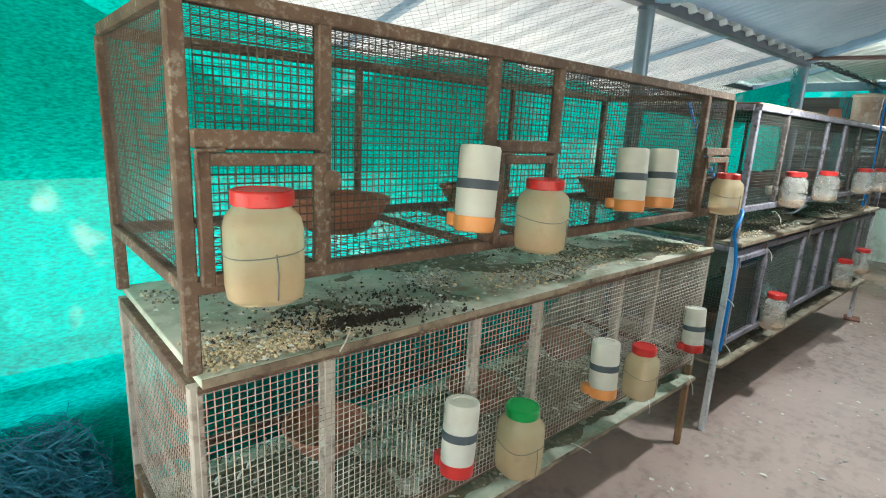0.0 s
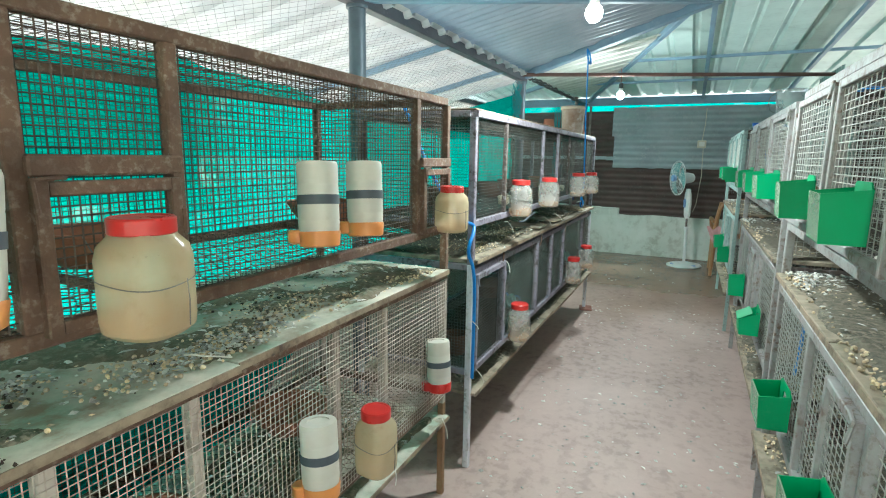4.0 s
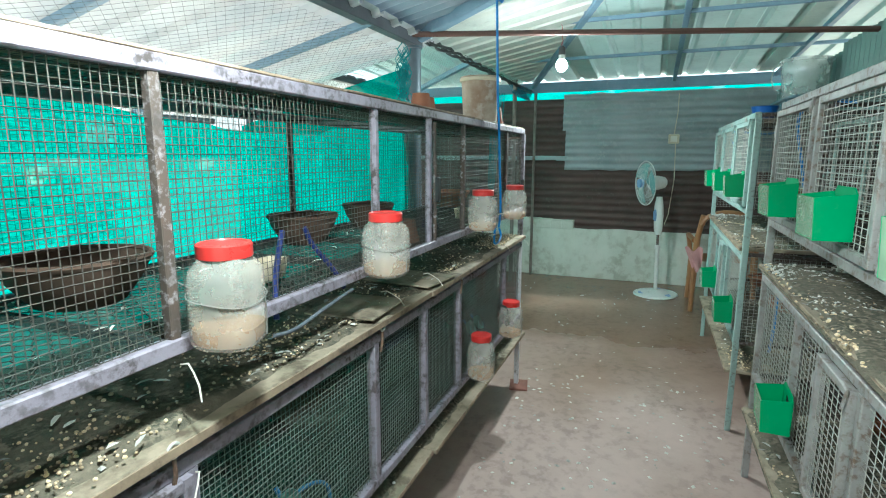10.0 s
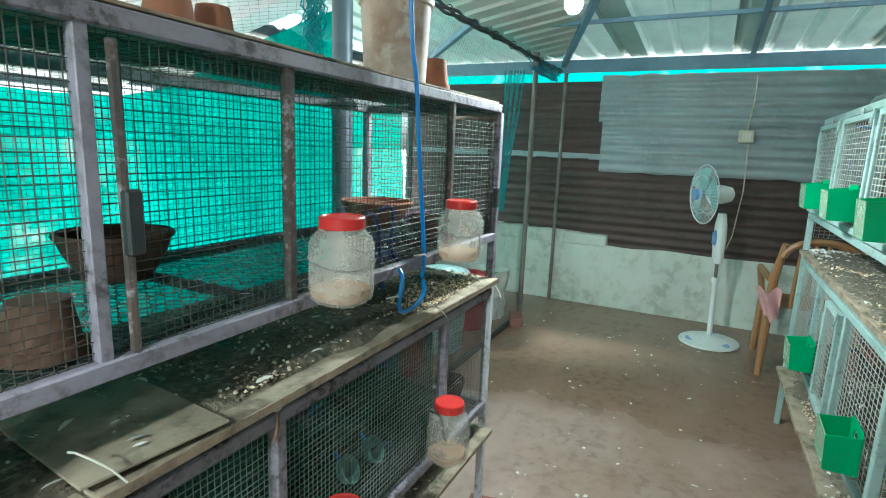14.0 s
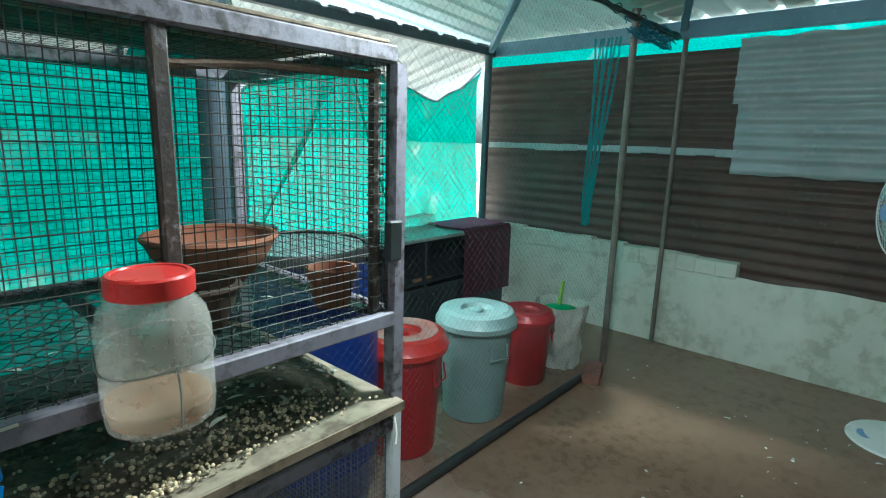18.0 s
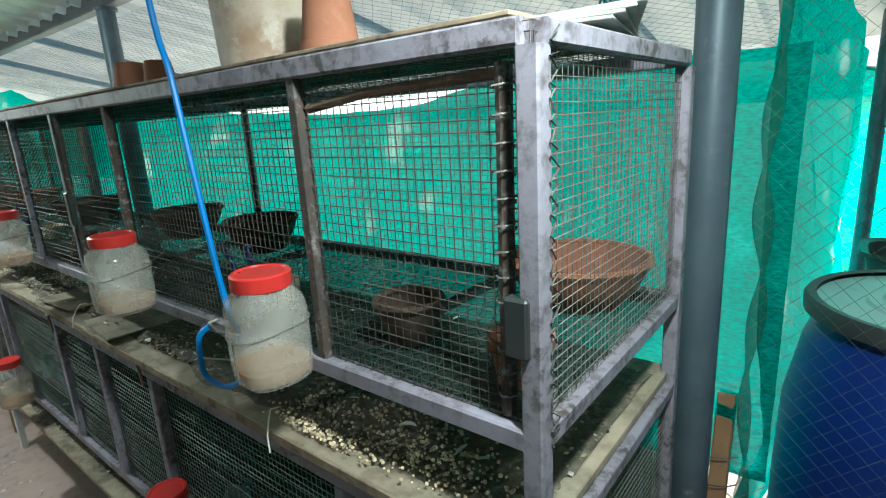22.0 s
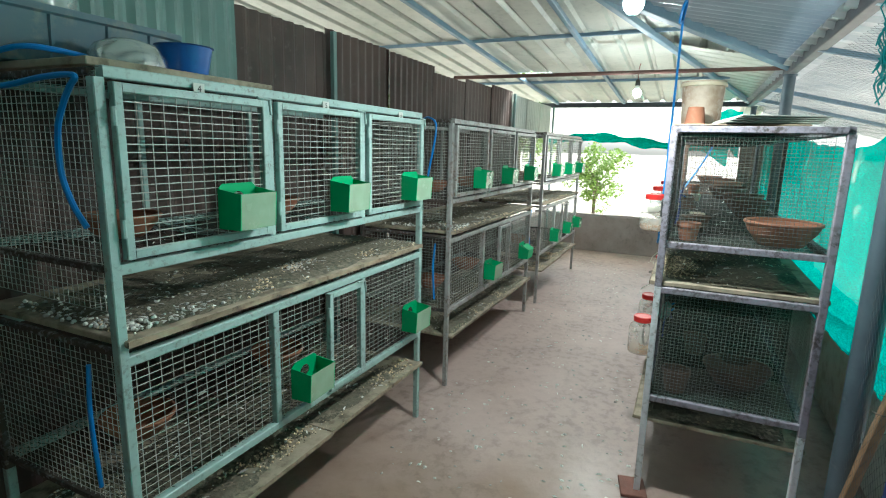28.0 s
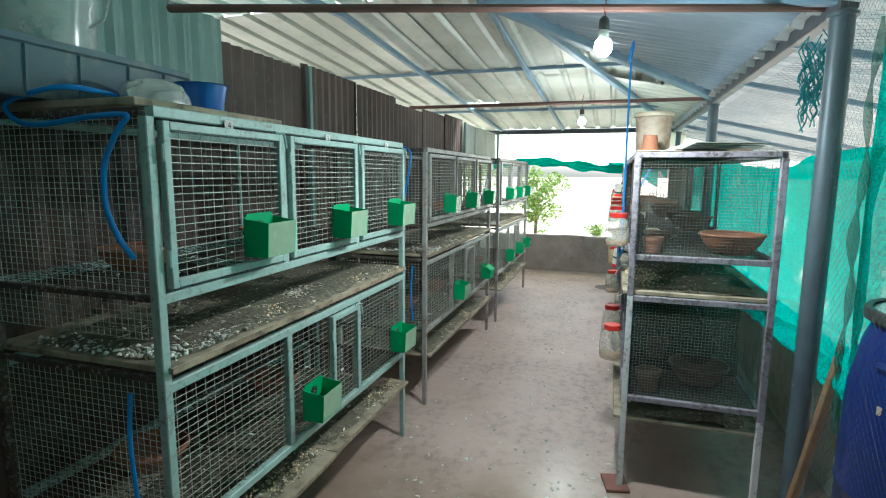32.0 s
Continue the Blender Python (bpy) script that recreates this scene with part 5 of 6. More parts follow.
# ---- hung drinkers and feeders ----
def jar(x, y, ztop, r, h, body, lid, label, fill=0.5, lean=0.0):
    e = base("water_jar", pose(x, y, ztop - h, lean, 0, R.uniform(-20, 20)), label, "water jar", "water jars hung on the cages")
    prof = [(r * 0.8, 0), (r * 0.96, 0.008), (r, 0.025), (r, h * 0.66), (r * 0.93, h * 0.76), (r * 0.72, h * 0.84), (r * 0.7, h * 0.87)]
    part("body", G().lathe(prof, 28, power=3.0), body, e, "", True)
    part("water", G().lathe([(r * 0.7, 0.006), (r * 0.88, 0.013), (r * 0.955, 0.035), (r * 0.955, h * fill)], 24, power=3.0), WATER, e, "cloudy water", True)
    part("sediment", G().lathe([(r * 0.74, 0.004), (r * 0.9, 0.011), (r * 0.935, 0.018), (r * 0.94, 0.022 + 0.012 * R.random())], 24, power=3.0), SILT, e, "brown sediment", True)
    ld = G().lathe([(r * 0.76, h * 0.86), (r * 0.79, h * 0.87), (r * 0.79, h * 0.985), (r * 0.74, h), (r * 0.66, h), (r * 0.64, h * 0.99)], 32)
    part("lid", ld, lid, e, "", True)
    zz = h * 0.5
    loop = []
    for a in np.linspace(0, 6.2832, 33):
        c, s = math.cos(a), math.sin(a)
        k = r * 1.03 * (abs(c) ** 3 + abs(s) ** 3) ** (-1 / 3)
        loop.append((k * c, k * s, zz + 0.01 * math.sin(a + 0.6)))
    g = G().tube(loop, 0.0011, 4)
    g.tube([(0, r * 1.03, zz + 0.005), (0.004, r + 0.035, zz + 0.02), (0, r + 0.05, zz + 0.05)], 0.0014, 4)
    g.tube([(0.2 * r, -r * 1.04, zz - 0.003), (0.24 * r, -r * 1.045, zz * 0.6), (0.22 * r, -r * 1.02, 0.012)], 0.0012, 4)
    part("wire_loop", g, WIRE_MID, e, "binding wire")
    return e


def feeder(x, y, ztop, r, h, dish, label, lean=-4, roll=5):
    e = base("grain_feeder", pose(x, y, ztop - h, lean, roll, R.uniform(-15, 15)), label, "grain feeder", "tube feeders hung on the cages")
    prof = [(r * 0.93, 0.02), (r * 0.97, 0.03), (r, h * 0.3), (r * 0.985, h * 0.31), (r, h * 0.33), (r, h * 0.72), (r * 0.985, h * 0.73), (r, h * 0.75), (r, h - 0.008), (r * 0.95, h - 0.001), (r * 0.6, h), (r * 0.58, h - 0.003)]
    part("tube", G().lathe(prof, 32), WHITE, e, "", True)
    d = G().lathe([(r * 0.88, 0), (r * 0.98, 0.003), (r * 1.03, 0.03), (r * 1.005, 0.033), (r * 0.92, 0.03)], 32)
    part("dish", d, dish, e, "", True)
    part("spout", G().lathe([(0.012, 0), (0.02, 0.004), (0.021, 0.026), (0.017, 0.03)], 14, at=(-r * 0.45, r * 0.95, 0.006)), dish, e, "", True)
    part("strap", G().lathe([(r * 1.005, h * 0.5), (r * 1.03, h * 0.5), (r * 1.03, h * 0.61), (r * 1.005, h * 0.61)], 32, caps=False), STRAP, e, "grey rubber strap", True)
    return e


jar(2.2, 0.845, 1.17, 0.05, 0.15, JAR_OLD, RED, "small yellowed plastic water jar with red lid", 0.68)
for x, r, ml in ((0.44, 0.058, JAR_OLD), (1.107, 0.056, JAR_OLD)):
    jar(x, 0.828, 1.176, r, 0.168, ml, RED, "yellowed plastic water jar with red lid on the rusty cage", 0.72)
for x, z in ((0.897, 1.247), (1.513, 1.25), (1.688, 1.25)):
    feeder(x, 0.842, z, 0.043, 0.178, ORANGE, "white plastic tube feeder with orange dish and grey strap")
feeder(0.884, 0.835, 0.676, 0.04, 0.175, RED, "white plastic tube feeder with red dish near the tray")
feeder(1.488, 0.835, 0.678, 0.042, 0.175, ORANGE, "white plastic tube feeder with pink-orange dish")
feeder(2.15, 0.855, 0.652, 0.04, 0.175, RED, "white plastic tube feeder with red dish on the rack's end")
jar(1.1, 0.828, 0.605, 0.055, 0.185, JAR_OLD, GREEN_LID, "yellowed plastic jar with a green lid over the tray", 0.7)
jar(1.712, 0.832, 0.615, 0.05, 0.178, JAR_OLD, RED, "yellowed plastic jar with a red lid over the tray", 0.65)
for x, zt, h, fill in ((2.905, 1.167, 0.16, 0.26), (3.425, 1.162, 0.155, 0.15), (4.215, 1.17, 0.155, 0.14), (4.712, 1.164, 0.158, 0.2), (2.965, 0.585, 0.18, 0.45), (4.22, 0.597, 0.18, 0.2), (4.693, 0.612, 0.175, 0.16)):
    jar(x, 0.825, zt, 0.052, h, JAR, RED, "milky clear water jar with red lid wired to grey cage", fill)


def green_box(x, z, lidded):
    e = base("feed_box", pose(x, -0.18 if 3 < x < 4.5 else -0.162, z, 0, 0, R.uniform(-3, 3)), "lidded green plastic feed box low on a cage front" if lidded else "open green plastic feed box with a clear front", "feed box", "green feed boxes")
    w, d, h, t = 0.066, 0.08, 0.105, 0.003
    hf = h * (0.62 if lidded else 0.9)
    db = d * 0.93
    for a, b in ((-w, -w + t), (w - t, w)):
        g = G().add([(a, 0, 0), (b, 0, 0), (b, db, 0), (a, db, 0), (a, 0, h), (b, 0, h), (b, d, hf), (a, d, hf)], [(3, 2, 1, 0), (4, 5, 6, 7), (0, 1, 5, 4), (1, 2, 6, 5), (2, 3, 7, 6), (3, 0, 4, 7)])
        part("side", g, GREEN_BOX, e)
    part("bottom", G().box(-w + t, 0, 0, w - t, db, t), GREEN_BOX, e)
    n = 16
    rim, hole = [], []
    for k in range(n):
        a = 6.2832 * (k + 0.5) / n
        rim.append((w * max(-1, min(1, 1.42 * math.cos(a))), 0.001, h * 0.56 + h * 0.56 * max(-1, min(1, 1.42 * math.sin(a)))))
        hole.append((0.024 * math.cos(a), 0.001, h * 0.72 + 0.02 * math.sin(a)))
    bk = G().rings([[(x_, 0.004, z_) for x_, _, z_ in rim], rim, hole, [(x_, 0.004, z_) for x_, _, z_ in hole], [(x_, 0.004, z_) for x_, _, z_ in rim]])
    part("back", bk, GREEN_BOX, e, "green back with a round hole")
    fr = [(-w + t, db, 0), (w - t, db, 0), (w - t, d, hf), (-w + t, d, hf)]
    part("front", G().add(fr + [(p[0], p[1] - t, p[2]) for p in fr], [(0, 1, 2, 3), (7, 6, 5, 4), (3, 2, 6, 7), (0, 3, 7, 4), (1, 5, 6, 2)]), GREEN_BOX if lidded else WINDOWED, e, "" if lidded else "pale clear front")
    if lidded:
        tp = [(-w, d + 0.004, hf), (w, d + 0.004, hf), (w, 0.03, h * 0.93), (-w, 0.03, h * 0.93)]
        part("lid", G().add([(p[0], p[1], p[2] + 0.001) for p in tp] + [(p[0], p[1], p[2] + 0.004) for p in tp], [(3, 2, 1, 0), (4, 5, 6, 7), (0, 1, 5, 4), (1, 2, 6, 5), (2, 3, 7, 6), (3, 0, 4, 7)]), GREEN_BOX, e, "sloping green lid")
    else:
        part("feed", G().lathe([(w * 0.6, t), (w * 0.62, 0.012), (w * 0.3, 0.018)], 10, at=(0, d * 0.42, 0.001), squash=0.6), GRAIN, e, "grain in the box", True)
    return e


for x in (6.095, 5.615, 5.115, 4.25, 3.74, 3.22, 2.38, 1.88, 1.36):
    green_box(x, 1.112, False)
for x in (5.84, 5.1, 4.0, 3.25, 2.34, 1.79, 1.3):
    green_box(x, 0.515, x == 3.25)


# ---- clay bowls and pots in the cages ----
def bowl(x, y, z, r, h, label="shallow terracotta nest bowl on the wire floor", clay=CLAY):
    e = base("clay_bowl", pose(x, y, z), label, "clay bowl", "terracotta nest bowls")
    part("body", G().lathe([(r * 0.55, 0), (r * 0.62, 0.004), (r * 0.9, h * 0.6), (r * 0.98, h * 0.86), (r * 1.02, h), (r * 0.97, h), (r * 0.88, h * 0.7), (r * 0.5, 0.02)], 32), clay, e, "", True)
    part("rim", G().tube([(r * math.cos(a), r * math.sin(a), h) for a in np.linspace(0, 6.2832, 33)], 0.006, 6), clay, e, "", True)
    return e


def pot(x, y, z, r, h, flip=False, label="small terracotta pot standing in the cage", clay=CLAY):
    e = base("clay_pot", pose(x, y, z + (h if flip else 0), 180 if flip else 0), label, "clay pot", "terracotta pots")
    part("body", G().lathe([(r * 0.72, 0), (r * 0.74, 0.003), (r * 0.95, h * 0.75), (r * 0.9, h * 0.74), (r * 0.66, 0.012)], 24), clay, e, "", True)
    part("rim", G().lathe([(r * 0.94, h * 0.75), (r * 1.03, h * 0.76), (r * 1.05, h), (r * 0.93, h), (r * 0.9, h * 0.75)], 24, caps=False), clay, e, "", True)
    return e


UF, LF = 1.027, 0.427
for x, y, r, h in ((0.75, 1.15, 0.12, 0.075), (1.3, 1.25, 0.11, 0.07), (2.06, 1.25, 0.12, 0.075)):
    bowl(x, y, UF + 0.005, r, h)
for x, y, r, h in ((2.93, 1.2, 0.12, 0.085), (3.66, 1.24, 0.105, 0.085), (4.07, 1.24, 0.095, 0.085)):
    bowl(x, y, UF, r, h, "terracotta nest bowl on the wire floor, coloured dark for shade", CLAY_SHADED)
bowl(4.975, 1.265, UF, 0.118, 0.08)
for x, y, r, h in ((1.25, 1.12, 0.105, 0.065), (1.8, 1.2, 0.11, 0.07), (0.75, 1.2, 0.11, 0.07)):
    bowl(x, y, LF, r, h)
for x, y in ((4.85, 1.2), (3.6, 1.2)):
    bowl(x, y, LF, 0.12, 0.08, "terracotta nest bowl on the wire floor, coloured dark for shade", CLAY_SHADED)
pot(2.58, 0.99, UF, 0.045, 0.075)
pot(5.035, 0.965, UF, 0.04, 0.065)
for x, y in ((3.66, 0.95), (3.8, 0.955)):
    pot(x, y, UF, 0.045, 0.07, True, "upturned terracotta pot on the cage floor, coloured dark for shade", CLAY_SHADED)
bowl(4.83, 0.99, UF, 0.05, 0.065, "small terracotta bowl at the cage end, coloured dark for shade", CLAY_SHADED)
for x, y in ((2.62, 1.0), (5.02, 0.98), (4.55, 1.05)):
    pot(x, y, LF, 0.05, 0.09, clay=CLAY_SHADED)
for x, y in ((6.2, -0.5), (5.6, -0.5), (4.2, -0.5), (3.6, -0.5), (2.3, -0.5)):
    bowl(x, y, 1.067, 0.1, 0.06)
    bowl(x, y, 0.457, 0.1, 0.06)
for x, y, r, h in ((4.025, 0.996, 0.04, 0.072), (4.12, 1.015, 0.036, 0.068), (4.765, 0.945, 0.04, 0.085)):
    pot(x, y, 1.437, r, h, True, "upturned terracotta pot on top of the cage")
bk_ = base("paint_bucket", pose(4.6, 0.965, 1.437), "paint-smeared cream plastic bucket standing on the cage", "bucket")
part("body", G().lathe([(0.07, 0), (0.074, 0.004), (0.083, 0.19), (0.087, 0.2), (0.08, 0.2), (0.069, 0.02)], 32), BUCKET, bk_, "", True)
part("rim", G().lathe([(0.084, 0.178), (0.09, 0.18), (0.09, 0.192), (0.084, 0.194)], 32, caps=False), CREAM, bk_, "", True)
# top covers of the grey rack
bdg = base("cage_cover", pose(2.48, 0.885, 1.437), "thin plywood and net cover laid on the cage top", "cover")
for a, b in ((0.0, 0.86), (0.87, 1.75), (1.76, 2.6)):
    part("board", G().box(a, -0.005 - R.uniform(0, 0.01), 0, b, 0.4 + R.uniform(0, 0.1), 0.005, 0.001), BOARD_EDGE, bdg)
pp = base("folded_papers", pose(4.985, 1.16, 1.446, 0, 0, 12), "folded grey sheets of paper lying on the cage top", "papers")
for k in range(4):
    c = part("sheet", G().box(-0.11, -0.14, 0, 0.1, 0.14, 0.004, 0.001), DULL_PAPER, pp)
    c.matrix_local = pose(0.004 * k, 0.006 * k, 0.0045 * k, 0, -1.2 * k, 3 * k)


# ---- end room ----
def bin_(x, y, r, h, body, lidm, label):
    e = base("lidded_bin", pose(x, y, 0, 0, 0, R.uniform(0, 90)), label, "lidded bin", "lidded plastic bins")
    part("body", G().lathe([(r * 0.74, 0), (r * 0.77, 0.006), (r * 0.93, h * 0.84), (r * 0.96, h * 0.86)], 40), body, e, "", True)
    part("lid", G().lathe([(r * 0.97, h * 0.82), (r * 1.04, h * 0.83), (r * 1.05, h * 0.875), (r * 1.0, h * 0.9), (r * 0.93, h * 0.955), (r * 0.8, h * 0.97), (r * 0.78, h * 0.962), (r * 0.4, h * 0.955), (r * 0.36, h * 0.93), (r * 0.1, h * 0.93)], 40), lidm, e, "", True)
    part("lid_top", G().lathe([(r * 0.79, h * 0.966), (r * 0.785, h * 0.972), (r * 0.42, h * 0.964), (r * 0.415, h * 0.957)], 40, caps=False), DUSTY if lidm is RED else lidm, e, "dusty faded lid top" if lidm is RED else "", True)
    part("knob", G().lathe([(r * 0.13, h * 0.925), (r * 0.14, h * 0.955), (r * 0.1, h * 0.965)], 16), lidm, e, "", True)
    a = R.uniform(3.6, 4.4)
    ha = G()
    c, s = math.cos(a), math.sin(a)
    rr = r * 0.9
    ha.tube([(rr * c - 0.05 * s, rr * s + 0.05 * c, h * 0.72), ((rr + 0.012) * c - 0.05 * s, (rr + 0.012) * s + 0.05 * c, h * 0.6), ((rr + 0.012) * c + 0.05 * s, (rr + 0.012) * s - 0.05 * c, h * 0.6), (rr * c + 0.05 * s, rr * s - 0.05 * c, h * 0.72)], 0.004, 6)
    part("handle", ha, body, e)
    for k in range(10):
        t = 6.2832 * k / 10
        part("lid_rib", G().tube([(r * 0.45 * math.cos(t), r * 0.45 * math.sin(t), h * 0.957), (r * 0.76 * math.cos(t), r * 0.76 * math.sin(t), h * 0.965)], 0.003, 5), lidm, e)
    return e


bin_(5.99, 1.77, 0.182, 0.54, RED_OLD, RED, "dark red plastic bin with a bright red lid")
bin_(6.44, 1.735, 0.188, 0.545, BIN_GREY, BIN_GREY, "grey-green plastic bin with a domed lid")
bin_(6.92, 1.755, 0.15, 0.425, RED_OLD, RED_OLD, "dusty red plastic bin with a matching lid")
sk = base("sack_bucket", pose(7.26, 1.735, 0), "bucket lined with a crumpled white sack", "sack")


def sack_fn(u, v):
    a = u * 6.2832
    q = Vector((math.cos(a) * 3, math.sin(a) * 3, v * 5))
    r = 0.12 + 0.03 * v + 0.022 * noise.noise(q) + 0.016 * abs(noise.noise(q * 2.3))
    return (r * math.cos(a), r * math.sin(a), 0.38 * v + 0.015 * noise.noise(Vector((math.cos(a) * 2, math.sin(a) * 2, 8))) * v)


part("sack", G().grid(sack_fn, 64, 26), SACK, sk, "", True)
part("contents", G().lathe([(0.13, 0.3), (0.1, 0.34), (0.03, 0.36)], 14), GREEN_BOX, sk, "pale green scoop tub", True)
part("scoop_handle", G().tube([(0, 0.02, 0.3), (0.03, 0.01, 0.5)], 0.012, 8), mat("lime_plastic", (0.35, 0.6, 0.1)), sk, "lime green scoop handle", True)

dr = base("plastic_drum", pose(5.51, 1.785, 0), "large blue plastic drum with a black clamp ring", "drum")
H = 0.945
part("body", G().lathe([(0.214, 0), (0.233, 0.012), (0.254, 0.08), (0.260, 0.2), (0.263, 0.205), (0.260, 0.215), (0.265, 0.38), (0.269, 0.385), (0.265, 0.395), (0.265, 0.52), (0.26, 0.7), (0.233, 0.85), (0.218, 0.89), (0.218, H - 0.01)], 48), DRUM, dr, "", True)
part("clamp_ring", G().lathe([(0.216, H - 0.03), (0.239, H - 0.028), (0.240, H - 0.004), (0.233, H + 0.006), (0.217, H + 0.004)], 48, caps=False), BLACK, dr, "", True)
part("lid", G().lathe([(0.219, H - 0.012), (0.216, H - 0.004), (0.134, H - 0.006), (0.129, H), (0.107, H), (0.102, H - 0.006), (0.036, H - 0.004)], 48), BIN_GREY, dr, "", True)
for a in (-1.05, 2.0):
    part("grip", G().tube([(0.242 * math.cos(a + t), 0.242 * math.sin(a + t), 0.8) for t in (-0.22, -0.11, 0, 0.11, 0.22)], 0.014, 8), DRUM, dr, "", True)
part("marking", G().box(-0.05, -0.0015, -0.012, 0.05, 0.0015, 0.012), CREAM, dr, "worn yellowish label").matrix_local = pose(0.148, -0.209, 0.68, 0, 0, 35)

tb = base("storage_table", pose(6.12, 2.58, 0), "long dark storage cabinet with a grey top", "cabinet")
for px in (0.0, 0.86, 1.74):
    part("side", G().box(px, 0.01, 0.0, px + 0.02, 0.34, 0.655, 0.003), DARK_PANEL, tb)
part("back", G().box(0.021, 0.341, 0.0, 1.74, 0.36, 0.655), DARK_PANEL, tb)
for px, w in ((0.021, 0.838), (0.881, 0.858)):
    part("shelf", G().box(px, 0.02, 0.36, px + w, 0.34, 0.376, 0.002), DARK_PANEL, tb)
    part("bottom", G().box(px, 0.02, 0.04, px + w, 0.34, 0.06, 0.002), DARK_PANEL, tb)
    part("door", G().box(px, 0.004, 0.02, px + w, 0.016, 0.34, 0.002), DARK_PANEL, tb)
part("top", G().box(-0.03, -0.02, 0.657, 1.79, 0.37, 0.68, 0.004), TABLE_TOP, tb)
lt_ = base("wooden_lath", pose(6.9, 2.605, 0.378, 0, 0, 8), "short pale wooden lath on the cabinet shelf", "lath")
part("lath", G().box(0, 0, 0, 0.19, 0.022, 0.02, 0.002), WOOD, lt_)
cl = base("table_cloth", pose(7.33, 2.56, 0.684), "maroon cloth draped over the cabinet end", "cloth")


def cloth_fn(u, v):
    x = 0.56 * u
    t = v * 0.75
    if t < 0.38:
        return (x, 0.38 - t, 0.004 + 0.004 * noise.noise(Vector((x * 9, t * 9, 2))))
    return (x, -0.012 - 0.012 * abs(noise.noise(Vector((x * 8, 1, 2)))) * (t - 0.38) * 3, 0.006 - (t - 0.38) * 1.35)


part("cloth", G().grid(cloth_fn, 24, 30), MAROON, cl, "", True)
part("cloth_top", G().grid(lambda u, v: (0.01 + 0.54 * u, 0.03 + 0.34 * v, 0.012 + 0.006 * noise.noise(Vector((u * 5, v * 5, 4)))), 14, 10), PINK_TOP, cl, "magenta folded cloth", True)
rc = base("wire_trap", pose(7.03, 2.72, 0.682, 0, 0, 15), "small wire cage trap on the cabinet", "wire trap")
for o, u, v in (((0, 0, 0.003), (0.26, 0, 0), (0, 0.11, 0)), ((0, 0, 0.1), (0.26, 0, 0), (0, 0.11, 0)), ((0, 0, 0), (0.26, 0, 0), (0, 0, 0.1)), ((0, 0.11, 0), (0.26, 0, 0), (0, 0, 0.1)), ((0, 0, 0), (0, 0.11, 0), (0, 0, 0.1)), ((0.26, 0, 0), (0, 0.11, 0), (0, 0, 0.1))):
    part("mesh_side", mesh_panel(o, u, v, 0.014, 0.014, 0.0008, 0, 3), WIRE_GREY, rc)
part("trigger", G().tube([(0.2, 0.05, 0.1), (0.24, 0.05, 0.19)], 0.002, 5), WIRE_GREY, rc)
bag = base("plastic_bags", pose(6.43, 2.62, 0.33), "crumpled white plastic bags stuffed on the cabinet shelf", "bags")
for k in range(3):
    def bag_fn(u, v, k=k):
        a, b = u * 6.2832, (v - 0.5) * 3.0
        q = Vector((math.cos(a) * 2 + k * 5, math.sin(a) * 2, b * 2))
        r = 0.06 * (1 + 0.5 * noise.noise(q) + 0.35 * abs(noise.noise(q * 2.7)) + 0.2 * noise.noise(q * 6))
        return (k * 0.075 - 0.05 + r * math.cos(b) * math.cos(a), 0.02 + 0.6 * r * math.cos(b) * math.sin(a), 0.1 + 0.04 * (k % 2) + r * 1.2 * math.sin(b))
    part("bag", G().grid(bag_fn, 36, 22), (SACK, CREAM, PAPER)[k], bag, "", True)
cr = base("crate", pose(5.555, 2.5, 0), "black plastic tub on a dark box behind the drum", "crate")
part("stand", G().box(-0.2, -0.14, 0, 0.26, 0.14, 0.74, 0.005), DARK_PANEL, cr)
part("tub", G().lathe([(0.17, 0.722), (0.18, 0.73), (0.21, 0.855), (0.225, 0.86), (0.222, 0.872), (0.2, 0.865), (0.17, 0.74)], 32, at=(0.03, 0, 0.02), squash=0.62, power=5), BLACK, cr, "", True)
part("lid_piece", G().box(-0.05, -0.05, 0.8, 0.12, 0.06, 0.886, 0.006), BIN_GREY, cr)
br = base("brick", pose(7.2, 1.47, 0, 0, 0, 20), "loose red brick on the floor by a pole", "brick")
part("brick_body", G().box(-0.1, -0.05, 0, 0.1, 0.05, 0.065, 0.006), BRICK, br)
pl = base("timber_prop", pose(5.165, 1.49, 0, -10, 0, 0), "leaning sawn timber tied to a post with wire", "timber")
part("timber", G().box(-0.018, -0.014, 0, 0.018, 0.014, 0.75, 0.003), WOOD, pl)
part("tie", G().tube([(0.03 * math.cos(a) * 1.4, 0.02 * math.sin(a) * 1.5, 0.5 + 0.01 * a) for a in np.linspace(0, 12, 24)], 0.0015, 4), WIRE_DARK, pl)

# pedestal fan
fn = base("pedestal_fan", pose(7.57, 0.14, 0, 1.6, 0, 207), "white pedestal fan with blue trim standing on the floor", "fan")
part("foot", G().lathe([(0.19, 0), (0.2, 0.006), (0.195, 0.016), (0.12, 0.03), (0.05, 0.045), (0.03, 0.05)], 40), FAN_WHITE, fn, "", True)
for a in (0.4, 2.5, 4.6):
    part("foot_inlay", G().lathe([(0.05, 0.0), (0.045, 0.006)], 16, at=(0.13 * math.cos(a), 0.13 * math.sin(a), 0.022), squash=0.6), FAN_BLUE, fn, "", True)
part("outer_pole", G().tube([(0, 0, 0.04), (0, 0, 0.45)], 0.017, 16), FAN_WHITE, fn, "", True)
part("inner_pole", G().tube([(0, 0, 0.45), (0, 0, 0.6)], 0.012, 16), STEEL, fn, "", True)
